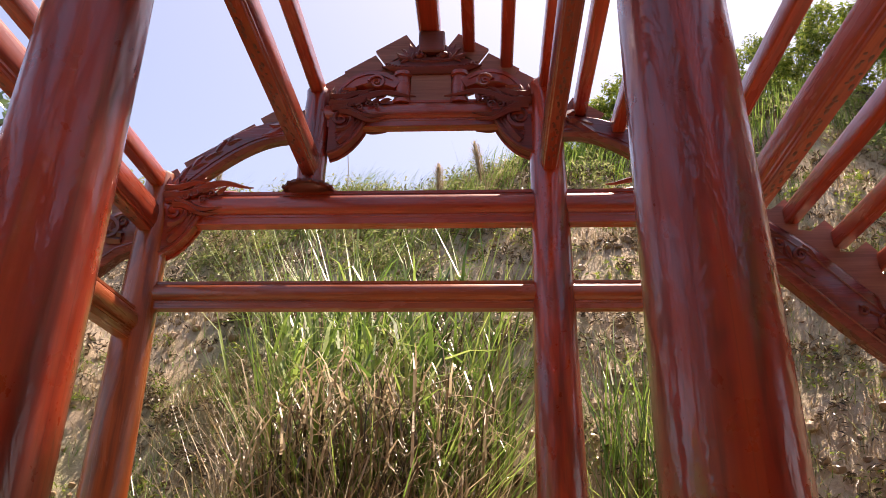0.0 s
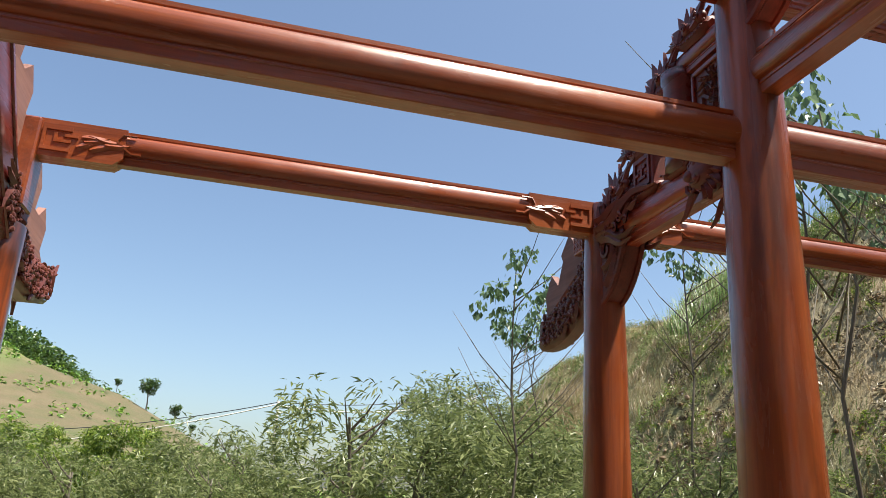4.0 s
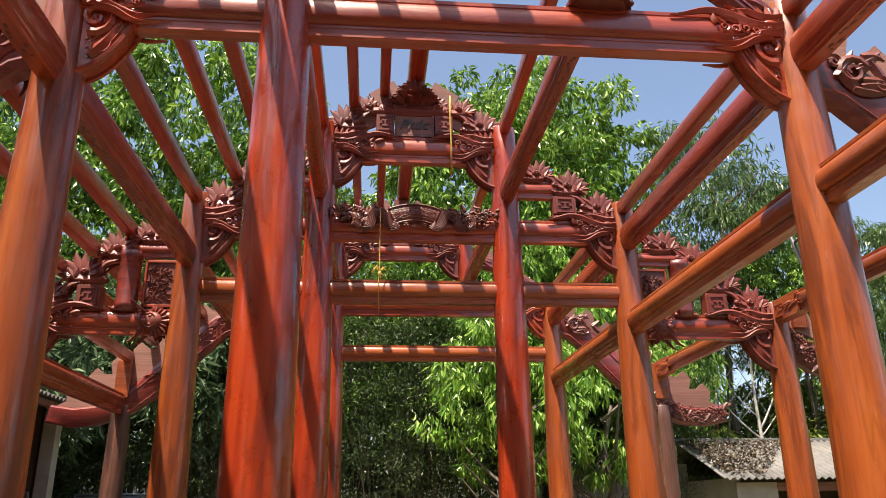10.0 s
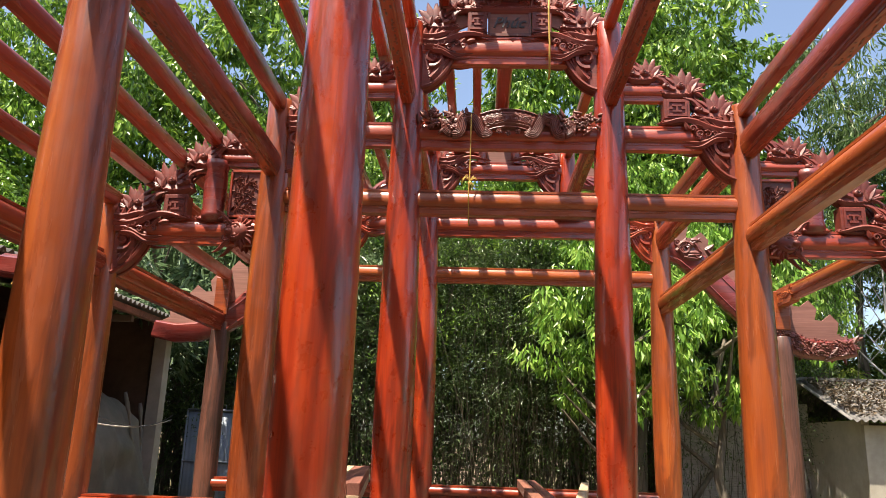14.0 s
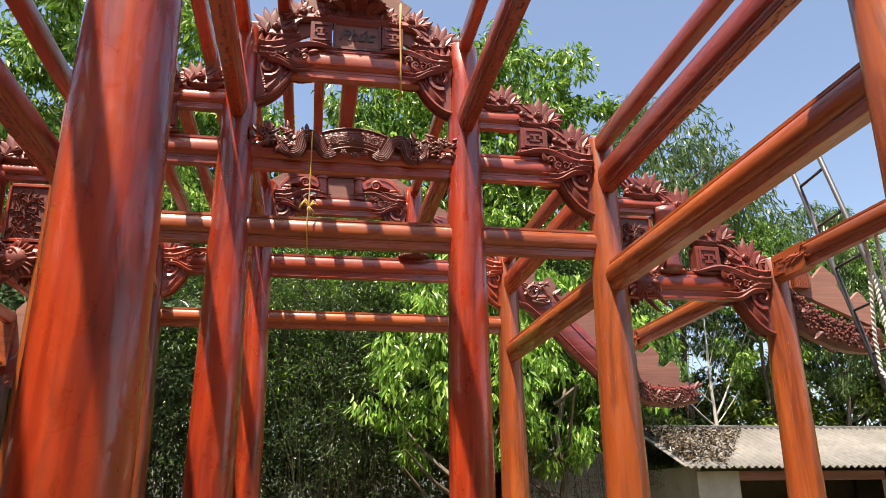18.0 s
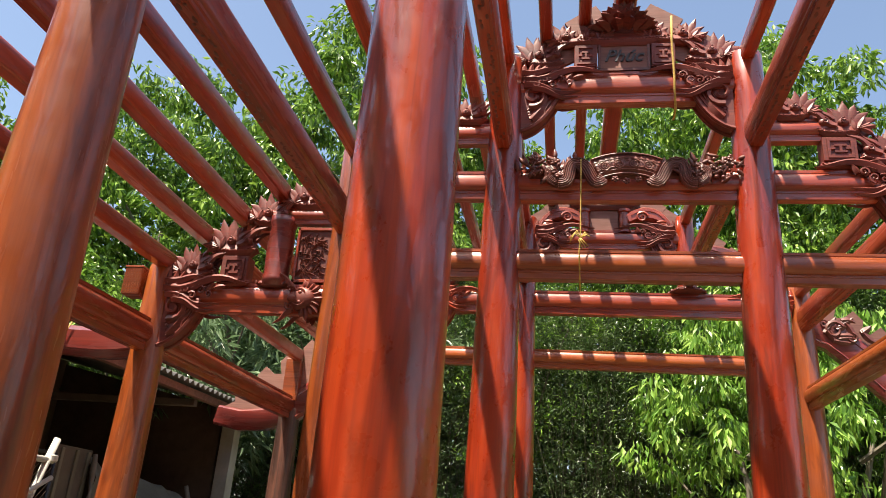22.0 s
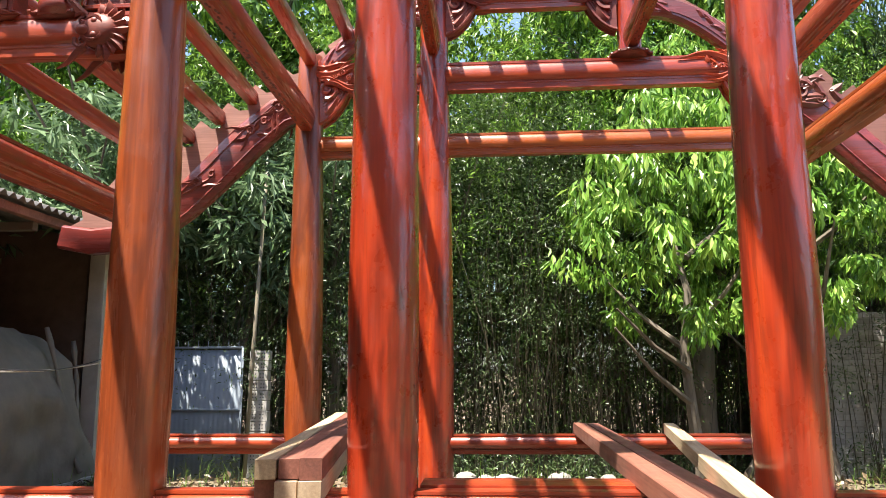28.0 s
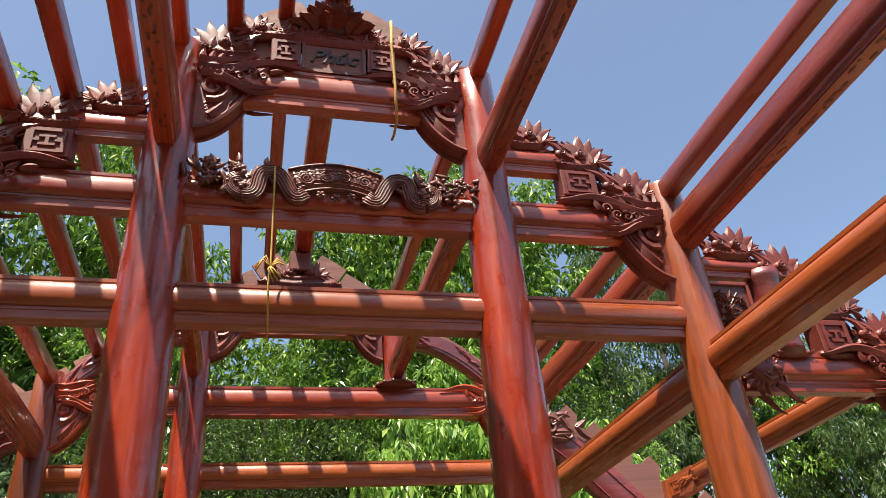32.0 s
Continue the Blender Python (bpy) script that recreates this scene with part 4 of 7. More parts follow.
def fan_relief(f):
    """The open-fan relief over the middle tie beam, with ribbons and blossoms, on both faces."""
    r = random.Random(31)
    fan = bmesh.new()
    for y in (-1, 1):
        rows = []
        for k in range(25):
            a = (k - 12) * 0.036
            dy = y * (0.125 + 0.008 * (k % 2))
            rows.append([fan.verts.new(v) for v in ((math.sin(a) * 0.55, dy, 4.16 + math.cos(a) * 0.55), (math.sin(a) * 0.76, dy, 4.16 + math.cos(a) * 0.76), (math.sin(a) * 0.76, y * 0.08, 4.16 + math.cos(a) * 0.76), (math.sin(a) * 0.55, y * 0.08, 4.16 + math.cos(a) * 0.55))])
        for p, q in zip(rows, rows[1:]):
            for i in range(4):
                fan.faces.new((p[i], p[(i + 1) % 4], q[(i + 1) % 4], q[i]))
        fan.faces.new(rows[0])
        fan.faces.new(rows[-1][::-1])
        for rad, w in ((0.555, 0.008), (0.6, 0.0035), (0.63, 0.0035), (0.68, 0.0035), (0.71, 0.0035), (0.755, 0.008)):
            tube(fan, [(math.sin(k * 0.036) * rad, y * (0.134 if w > 0.005 else 0.132), 4.16 + math.cos(k * 0.036) * rad) for k in range(-12, 13)], w, 4)
        for c in (-0.3, -0.1, 0.1, 0.3):
            scroll(fan, math.sin(c) * 0.655, 4.16 + math.cos(c) * 0.655, 0.05, 2.2, c, 0.006, y * 0.135, 1 if c > 0 else -1, 20)
    bmesh.ops.recalc_face_normals(fan, faces=fan.faces)
    part("fan_relief", fan, WOOD_DARK, f, "dark relief of an open fan with key patterns", True)
    bm = bmesh.new()
    slab(bm, [(-0.86, 4.68), (0.86, 4.68), (0.82, 4.8), (0.3, 4.84), (-0.3, 4.84), (-0.82, 4.8)], -0.1, 0.1)
    for y in (-0.13, 0.13):
        for s in (-1, 1):
            streamer(bm, bezier((s * 0.2, 4.66), (s * 0.33, 4.54), (s * 0.3, 4.82), (s * 0.43, 4.82), 10) + bezier((s * 0.43, 4.82), (s * 0.55, 4.82), (s * 0.44, 4.6), (s * 0.6, 4.62), 10)[1:], 0.1, y * 1.08)
            streamer(bm, bezier((s * 0.6, 4.62), (s * 0.7, 4.64), (s * 0.72, 4.76), (s * 0.62, 4.76), 9), 0.07, y * 1.04)
        for i in range(9):
            x = r.uniform(0.58, 0.88) * (1 if i % 2 else -1)
            rosette(bm, x, y, 4.76 + r.uniform(-0.09, 0.11), r.uniform(0.04, 0.055), r.uniform(0, 6))
        for i in range(5):
            rosette(bm, -0.2 + i * 0.1, y, 4.64 + 0.02 * (i % 2), 0.032, i)
        for i in range(70):
            t = r.uniform(0.5, 0.93) * r.choice((-1, 1))
            lump(bm, (t, y * r.uniform(0.9, 1.1), 4.76 + r.uniform(-0.12, 0.13)), r.uniform(0.011, 0.02))
        for i in range(60):
            t = r.uniform(0.44, 0.96) * r.choice((-1, 1))
            leaf(bm, t, 4.76 + r.uniform(-0.1, 0.12), r.uniform(0, 6.28), r.uniform(0.07, 0.12), 0.045, r.uniform(-1, 1), y, 0.02, 4)
    for i in range(16):
        leaf(bm, r.uniform(0.3, 0.9) * (1 if i % 2 else -1), 4.84, math.pi / 2 + r.uniform(-0.5, 0.5), r.uniform(0.08, 0.14), 0.05, r.uniform(-0.6, 0.6), r.uniform(-0.1, 0.1), 0.02, 4)
    bmesh.ops.recalc_face_normals(bm, faces=bm.faces)
    part("blossom_relief", bm, WOOD_DARK, f, "dark carved ribbons and blossoms", True)


def stacked_side(f, s):
    """One flank of a stacked frame: main post to second post to eave post, with tiers of carved blocks under the purlins."""
    n = -1 if s < 0 else 1
    beam("flank_beam", (s * MAIN, 0, 4.50), (s * SEC, 0, 4.50), 0.16, 0.28, MOULDED, WOOD, f)
    put("carved_bracket", BRACKET_D, turn(s * (SEC - 0.12), 4.56, -s), f)
    lattice("key_block", *sorted((s * 1.67, s * 1.95)), 4.86, 5.09, f)
    beam("tier_beam", (s * MAIN, 0, 5.07), (s * 1.74, 0, 5.07), 0.14, 0.22, MOULDED, WOOD, f)
    for x, z, k in ((1.44, 5.27, 1), (1.82, 5.09, 2), (2.16, 4.82, 2)):
        put("lotus_block", LOTUS[k], turn(s * x, z, s), f)
    put("lotus_bowl", BOAT, pose(s * 1.8, 0, 4.785), f)
    # outer flank
    beam("eave_flank_beam", (s * SEC, 0, 3.36), (s * EAVE, 0, 3.36), 0.15, 0.28, MOULDED, WOOD, f)
    put("carved_bracket", BRACKET_D, turn(s * (EAVE - 0.1), 3.4, -s), f)
    put("sun_mask", MASK, turn(s * (SEC + 0.3), 3.49, s), f, "red flaming sun mask")
    branch_panel(*sorted((s * 2.64, s * 2.99)), 3.66, 4.2, f, 4)
    bm = bmesh.new()
    tube(bm, [(s * 3.16, 0, 3.62), (s * 3.16, 0, 3.7), (s * 3.16, 0, 3.75), (s * 3.16, 0, 4.0), (s * 3.16, 0, 4.2), (s * 3.16, 0, 4.24), (s * 3.16, 0, 4.3)], [0.125, 0.125, 0.115, 0.125, 0.115, 0.13, 0.13], 20)
    bmesh.ops.recalc_face_normals(bm, faces=bm.faces)
    part("drum_post", bm, WOOD_MAROON_SHADE, f, "turned red drum post", True)
    beam("tier_beam", (s * SEC, 0, 4.24), (s * 3.36, 0, 4.24), 0.14, 0.16, MOULDED, WOOD, f)
    lattice("key_block", *sorted((s * 3.42, s * 3.68)), 3.64, 3.9, f)
    for x, z, k in ((2.93, 4.38, 1), (3.26, 4.2, 0), (3.58, 3.9, 2), (3.92, 3.66, 0)):
        put("lotus_block", LOTUS[k], turn(s * x, z, s), f)
    for x in (3.16, 3.55):
        put("lotus_bowl", BOAT, pose(s * x, 0, 3.6), f)
    fret_block(*sorted((s * (EAVE + 0.17), s * (EAVE + 0.34))), 3.5, 3.78, f, 0.09)
    if s > 0:
        put("carved_tail", TAIL, turn(s * (EAVE + 0.04), 3.42, s), f, "grape-carved eave tail")
        put("seat_board", SEAT, turn(s * (EAVE + 0.06), 3.46, s), f)
    else:
        put("plain_tail", PLAIN_TAIL, turn(s * EAVE, 3.04, s), f, "smooth rounded eave tail")


def arched_side(f, s):
    """One flank of an arched frame."""
    put("arched_beam", ARCH, turn(s * (MAIN - 0.02), 5.56, s), f)
    put("seat_board", ARCH_SEAT, turn(s * (MAIN - 0.02), 5.56, s), f)
    put("carved_bracket", BRACKET_R, turn(s * (SEC - 0.1), 4.62, -s), f)
    put("arched_beam", ARCH_LOW, turn(s * SEC, 4.45, s), f)
    if s > 0:
        put("carving", ARCH_LOW_CARVING, turn(s * SEC, 4.45, s), f, "dark grape and dragon carving")
    else:
        put("carving", ARCH_LOW_VINE, turn(s * SEC, 4.45, s), f, "red carving of curling flames")
    put("seat_board", ARCH_LOW_SEAT, turn(s * SEC, 4.45, s), f)
    put("eave_block", EAVE_BLOCK, pose(s * EAVE, 0, 0), f)


LOW_PATH = [(0.0, 0.02), (0.35, -0.1), (0.7, -0.4), (1.08, -0.8), (1.42, -1.13), (1.75, -1.38), (2.1, -1.51), (2.45, -1.54), (2.8, -1.48)]


def arch_low():
    """The outer curved rafter: from the second post down over the eave post to an upturned tip."""
    bm = bmesh.new()
    sweep(bm, LOW_PATH, 0.17, [0.34, 0.38, 0.41, 0.41, 0.38, 0.34, 0.3, 0.29, 0.27], 0.22)
    r = random.Random(9)
    for y in (-0.086, 0.086):
        tube(bm, [(x - 0.08, y, z - 0.1) for x, z in LOW_PATH[:6]], 0.013, 5)
        tube(bm, [(x + 0.06, y, z + 0.08) for x, z in LOW_PATH[1:6]], 0.011, 5)
    return keep(bm, "arched_beam", WOOD_MAROON_SHADE)


def grape(bm, path, lo, n, seed, size=1.0):
    """Carved berries and leaves along a path, on both faces and the upper edge."""
    r = random.Random(seed)
    for i in range(n):
        t = r.uniform(lo, len(path) - 1.01)
        k = int(t)
        x = path[k][0] + (path[k + 1][0] - path[k][0]) * (t - k)
        z = path[k][1] + (path[k + 1][1] - path[k][1]) * (t - k)
        off = r.uniform(-0.1, 0.16)
        y = r.choice((-1, 1)) * r.uniform(0.08, 0.105) if off < 0.12 else r.uniform(-0.08, 0.08)
        if i % 13:
            lump(bm, (x + off * 0.5, y, z + off), r.uniform(0.014, 0.026) * size)
        else:
            leaf(bm, x + off * 0.5, z + off, r.uniform(0, 6.28), r.uniform(0.09, 0.17), 0.065, r.uniform(-1.2, 1.2), y, 0.022, 4)


def arch_low_carving():
    bm = bmesh.new()
    grape(bm, LOW_PATH, 4.2, 1150, 11, 0.85)
    r = random.Random(12)
    for y in (-0.1, 0.1):
        for i in range(12):
            leaf(bm, 0.22 + r.uniform(0, 0.5), 0.1 - i * 0.02 + r.uniform(-0.1, 0.06), r.uniform(-1.2, 0.9), r.uniform(0.16, 0.28), 0.09, r.uniform(-1.5, 1.5), y, 0.03)
        scroll(bm, 0.36, -0.02, 0.12, 1.6, 0.4, 0.03, y * 1.05, 1)
        scroll(bm, 0.56, -0.12, 0.07, 1.4, 1.4, 0.02, y * 1.05, -1)
        scroll(bm, 0.24, 0.06, 0.06, 1.4, 2.4, 0.018, y * 1.05, -1)
    return keep(bm, "carving", WOOD_DARK)


def arch_low_vine():
    """Flame tongues and curls lying on both faces of a low arch."""
    bm = bmesh.new()
    r = random.Random(31)
    for y in (-0.085, 0.085):
        for x, z, n, size in ((0.3, -0.04, 9, 1.0), (0.62, -0.3, 6, 0.75), (1.2, -0.9, 6, 0.7)):
            for i in range(n):
                a = -0.75 + r.uniform(-0.5, 0.5) + (math.pi if i % 3 == 2 else 0)
                flame(bm, x + r.uniform(-0.1, 0.1), z + r.uniform(-0.09, 0.09), a, size * r.uniform(0.2, 0.36), 0.06 * size, r.choice((-0.7, 0.7)), y, 0.03, 7)
            scroll(bm, x + 0.04, z, 0.085 * size, 1.5, 0.4, 0.022, y * 1.1, 1)
            scroll(bm, x - 0.12, z + 0.1, 0.06 * size, 1.4, 2.2, 0.018, y * 1.1, -1)
    return keep(bm, "carving", WOOD_CARVED)


def arch_low_seat():
    """Stepped boards on the outer rafter, whose corners follow the roof's slope."""
    bm = bmesh.new()
    out = [(0.1, 0.1), (0.1, 0.4)]
    for k in range(8):
        x = 0.2 + k * 0.31
        top = 0.47 - 0.67 * (x - 0.2)
        out += [(x, top - 0.1), (x + 0.13, top), (x + 0.24, top - 0.13), (x + 0.2, top - 0.3)]
    out += [(2.72, -1.36), (2.1, -1.42), (1.6, -1.2), (1.08, -0.72), (0.6, -0.25)]
    slab(bm, out, -0.026, 0.026)
    return keep(bm, "seat_board", WOOD_PLATE, False)


def eave_block():
    """The carved block that takes the eave beams over the outer rafter."""
    bm = bmesh.new()
    box(bm, (-0.11, -0.12, 3.2), (0.11, 0.12, 3.79), 0.012)
    return keep(bm, "eave_block", WOOD_ORANGE, False)


ARCH_LOW, ARCH_LOW_SEAT, ARCH_LOW_CARVING, ARCH_LOW_VINE, EAVE_BLOCK = arch_low(), arch_low_seat(), arch_low_carving(), arch_low_vine(), eave_block()


def disc_mesh():
    bm = bmesh.new()
    for z, r0, r1, h in ((0, 0.16, 0.2, 0.025), (0.0249, 0.24, 0.24, 0.025), (0.0498, 0.2, 0.15, 0.04)):
        bmesh.ops.create_cone(bm, cap_ends=True, segments=24, radius1=r0, radius2=r1, depth=h, matrix=Matrix.Translation((0, 0, z + h / 2)))
    for i in range(14):
        a = 2 * math.pi * i / 14
        lump(bm, (math.cos(a) * 0.235, math.sin(a) * 0.235, 0.035), 0.03, (1, 1, 0.7))
    return keep(bm, "post_seat", WOOD_DARK)


DISC = disc_mesh()
SHORT_POST = column_mesh("hung_post", 1.06, 0.13, 0.135, 0.12, WOOD_MAIN, 8)
count = 0
for key, y in FRAMES.items():
    stacked = key in "BM"
    label = {"A": "arched red timber gable frame under a bank of dry grass", "Z": "arched red timber gable frame before a leafy grove"}.get(key)
    label = label or ("red timber frame with tiers of carved lotus blocks and a name panel" if stacked else "red timber frame with arched rafters and a post hung on a beam")
    f = thing("roof_frame", label, "roof frame", pose(0, y, 0), "roof frames of the house")
    for s in (-1, 1):
        count += 1
        if stacked or s < 0:
            stand(s * MAIN - ((0.16 if s > 0 else 0.09) if key == "B" else 0), "main", f, count)
        stand(s * SEC, "sec", f, count)
        stand(s * EAVE, "eave" if stacked else "scorched" if key == "C" and s > 0 else "weathered" if key == "Z" else "short", f, count)
    gable_top(f, stacked)
    if stacked:
        beam("tie_beam", (-SEC, 0, 3.74), (SEC, 0, 3.74), 0.18, 0.27, MOULDED, WOOD_ORANGE, f)
        beam("tie_beam", (-MAIN, 0, 4.49), (MAIN, 0, 4.49), 0.18, 0.31, MOULDED, WOOD, f)
        fan_relief(f)
    else:
        zt = 4.49 if key == "A" else 4.56
        beam("tie_beam", (-SEC, 0, zt), (SEC, 0, zt), 0.2, 0.33, MOULDED, WOOD, f)
        put("post_seat", DISC, pose(MAIN, 0, zt + 0.32), f, "dark petalled seat of a hung post")
        put("hung_post", SHORT_POST, pose(MAIN, 0, zt + 0.405, 0, -90, 0), f)
    if key in "AZ":
        zl = 3.69 if key == "A" else 3.81
        beam("tie_beam", (-SEC, 0, zl), (SEC, 0, zl), 0.17, 0.25, MOULDED, WOOD_ORANGE, f)
    for s in (-1, 1):
        (stacked_side if stacked else arched_side)(f, s)
    if key in "MZ":
        for a, b in ((-EAVE, -SEC), (-SEC, -MAIN), (-MAIN, MAIN if key == "M" else SEC), (MAIN, SEC))[: 4 if key == "M" else 3]:
            beam("sill_beam", (a, 0, 0.6), (b, 0, 0.6), 0.22, 0.2, MOULDED, WOOD, f)

# ---------------------------------------------------------------- longitudinal timbers, bay by bay
BAYS = list(zip(list(FRAMES.values()), list(FRAMES.values())[1:]))
PURLINS = [(-0.37, 6.40), (-0.74, 6.20), (-1.42, 5.61), (-1.76, 5.40), (-2.09, 5.20), (-3.19, 4.47), (-3.56, 4.24), (-3.9, 4.03), (-4.24, 3.76), (-1.1, 5.88), (-2.5, 4.88), (1.1, 5.88), (2.5, 4.86)]
for y0, y1 in BAYS:
    for x, z in PURLINS:
        ob = beam("purlin", (x, y0, z), (x, y1, z), 0.125, 0.16, ROUNDED, WOOD)
        tagged(ob, "varnished red square purlin resting across two frames", "purlin", "purlins of the roof")
    ob = beam("ridge_beam", (0.03, y0, 6.62), (0.03, y1, 6.62), 0.22, 0.24, ROUNDED, WOOD)
    tagged(ob, "broad red ridge beam on the carved crests", "ridge beam", "ridge beams")
    for x, z, w, h, half, mat, nm, lb in (
        (-MAIN, 4.96, 0.17, 0.28, TAPERED, WOOD, "post_plate", "red lengthwise beam with a carved underside between main posts"),
        (MAIN, 4.96, 0.17, 0.28, TAPERED, WOOD, "post_plate", "red lengthwise beam with a carved underside between main posts"),
        (-SEC, 4.1, 0.17, 0.28, TAPERED, WOOD, "post_plate", "red lengthwise beam between second posts"),
        (SEC, 4.4, 0.17, 0.3, TAPERED, WOOD, "post_plate", "red lengthwise beam between second posts"),
        (SEC, 3.39, 0.19, 0.28, MOULDED, WOOD_ORANGE, "lintel_beam", "orange-red moulded lintel beam between second posts"),
        (EAVE, 3.57, 0.13, 0.23, MOULDED, WOOD_ORANGE, "eave_beam", "orange-red eave beam with carved cartouche ends"),
        (-EAVE, 2.96, 0.17, 0.3, MOULDED, WOOD, "eave_beam", "red moulded eave beam facing the yard"),
    ):
        tagged(beam(nm, (x, y0, z), (x, y1, z), w, h, half, mat), lb, "beam", nm + "s")


def cartouche():
    """A deeper stepped end of an eave beam with a key and cloud relief on both faces; the beam runs to +x."""
    bm = bmesh.new()
    slab(bm, [(0.1, -0.02), (0.56, -0.02), (0.62, 0.03), (0.62, 0.232), (0.1, 0.232)], -0.068, 0.068)
    for y in (-0.07, 0.07):
        for x0, z0, x1, z1 in ((0.13, 0.16, 0.3, 0.185), (0.13, 0.02, 0.3, 0.045), (0.13, 0.02, 0.15, 0.185), (0.2, 0.08, 0.3, 0.1), (0.2, 0.08, 0.22, 0.14), (0.26, 0.12, 0.34, 0.14)):
            box(bm, (x0, y - 0.008, z0), (x1, y + 0.008, z1))
        for i, (x, z, a, c) in enumerate(((0.34, 0.06, 0.4, 0.9), (0.36, 0.13, 0.1, -0.9), (0.42, 0.05, 0.5, -0.8), (0.44, 0.14, -0.3, 0.9), (0.5, 0.1, 0.0, 0.5), (0.38, 0.1, 0.2, 0.6))):
            leaf(bm, x, z, a, 0.15, 0.05, c, y, 0.014)
        scroll(bm, 0.41, 0.11, 0.045, 1.4, 0.3, 0.01, y, 1, 12)
        tube(bm, [(0.62, y, 0.1), (0.57, y, 0.14), (0.6, y, 0.19), (0.68, y, 0.19)], 0.008, 4)
        tube(bm, [(0.62, y, 0.1), (0.66, y, 0.07), (0.72, y, 0.07)], 0.008, 4)
    return keep(bm, "carved_end", WOOD_ORANGE)


CARTOUCHE = cartouche()
for ob in [o for o in scene.objects if o.name.startswith("eave_beam") and o.location.x > 0]:
    long = (ob.data.vertices[-1].co.x)
    put("carved_end", CARTOUCHE, None, ob)
    put("carved_end", CARTOUCHE, pose(long, 0, 0, 0, 0, 180), ob)

# carved strips under the lengthwise beams between main posts
def vine(length):
    bm = bmesh.new()
    r = random.Random(4)
    x = 0.35
    while x < length - 0.35:
        m = Matrix.Translation((x, r.uniform(-0.02, 0.02), 0.0))
        lump(bm, (x, r.uniform(-0.025, 0.025), 0.0), 0.02, (1.8, 0.7, 0.35))
        if r.random() < 0.5:
            lump(bm, (x + 0.04, r.uniform(-0.03, 0.03), 0.0), 0.014, (1, 1, 0.5))
        x += r.uniform(0.05, 0.12)
    return keep(bm, "carved_vine", WOOD_DARK)


VINE = vine(3.9)
for ob in [o for o in scene.objects if o.name.startswith("post_plate")]:
    put("carved_vine", VINE, None, ob)

# ---------------------------------------------------------------- ground
def height(x, y):
    """The lie of the land: a level yard that drops to a grove at +y, a steep cut bank at -y, hills beyond +x."""
    x, y = np.asarray(x, float), np.asarray(y, float)
    edge = -8.9 - 0.5 * np.sin(x * 0.35) - 0.25 * np.sin(x * 1.3 + 1)
    t = np.clip((edge - y) / 6.2, 0, 1)
    top = 9.5 + 0.25 * np.sin(x * 0.4) + 0.2 * np.sin(x * 0.9 + 2) + 0.22 * np.clip(1 - x, 0, 14)
    end = 1 / (1 + np.exp(np.clip((x - 44) / 8.0, -30, 30)))
    bank = (t ** 0.85) * top * end + np.clip(edge - 6.2 - y, 0, 60) * 0.12 * end
    rough = 0.18 * np.sin(x * 2.3 + y * 1.7) * np.sin(y * 2.9 - x) * (t > 0) * (t < 1)
    fall = np.clip((y - 15.3) / 1.3, 0, 1) * np.clip((6.9 - x) / 1.2, 0, 1) * np.clip((x + 16) / 4.0, 0, 1) * np.clip((40 - y) / 10, 0, 1)
    climb = np.clip((x - 70) / 130, 0, 1) ** 1.3
    hill = np.interp(y, [-12, 30, 52, 62, 78, 108, 122, 145, 200, 300], [0, 21.5, 28, 33, 38.5, 40, 35, 32, 27, 22])
    hill = hill * climb * np.clip((520 - y) / 300, 0, 1) * np.clip((900 - x) / 500, 0, 1)
    return bank + rough + hill - 1.0 * fall ** 2 * (3 - 2 * fall)


def ground_sheet():
    near = np.arange(-34, 34.01, 0.4)
    outer = [36, 39, 43, 48, 54, 61, 70, 80, 92, 105, 120, 135, 150, 165, 180, 195, 210, 225, 240, 255, 275, 300, 340, 400, 500, 700, 1000, 1600, 2600]
    xs = np.concatenate([-np.array(outer[::-1], float), near, np.array(outer, float)])
    X, Y = np.meshgrid(xs, xs)
    Z = height(X, Y)
    n = len(xs)
    verts = np.stack([X.ravel(), Y.ravel(), Z.ravel()], 1)
    i = np.arange(n * n).reshape(n, n)
    faces = np.stack([i[:-1, :-1].ravel(), i[:-1, 1:].ravel(), i[1:, 1:].ravel(), i[1:, :-1].ravel()], 1)
    me = bpy.data.meshes.new("ground")
    me.from_pydata(verts.tolist(), [], faces.tolist())
    me.materials.append(EARTH)
    me.polygons.foreach_set("use_smooth", [True] * len(me.polygons))
    return tagged(new("ground", me), "bare brown earth yard rising to a grassy bank and hills", "ground", kind="structure")


ground_sheet()


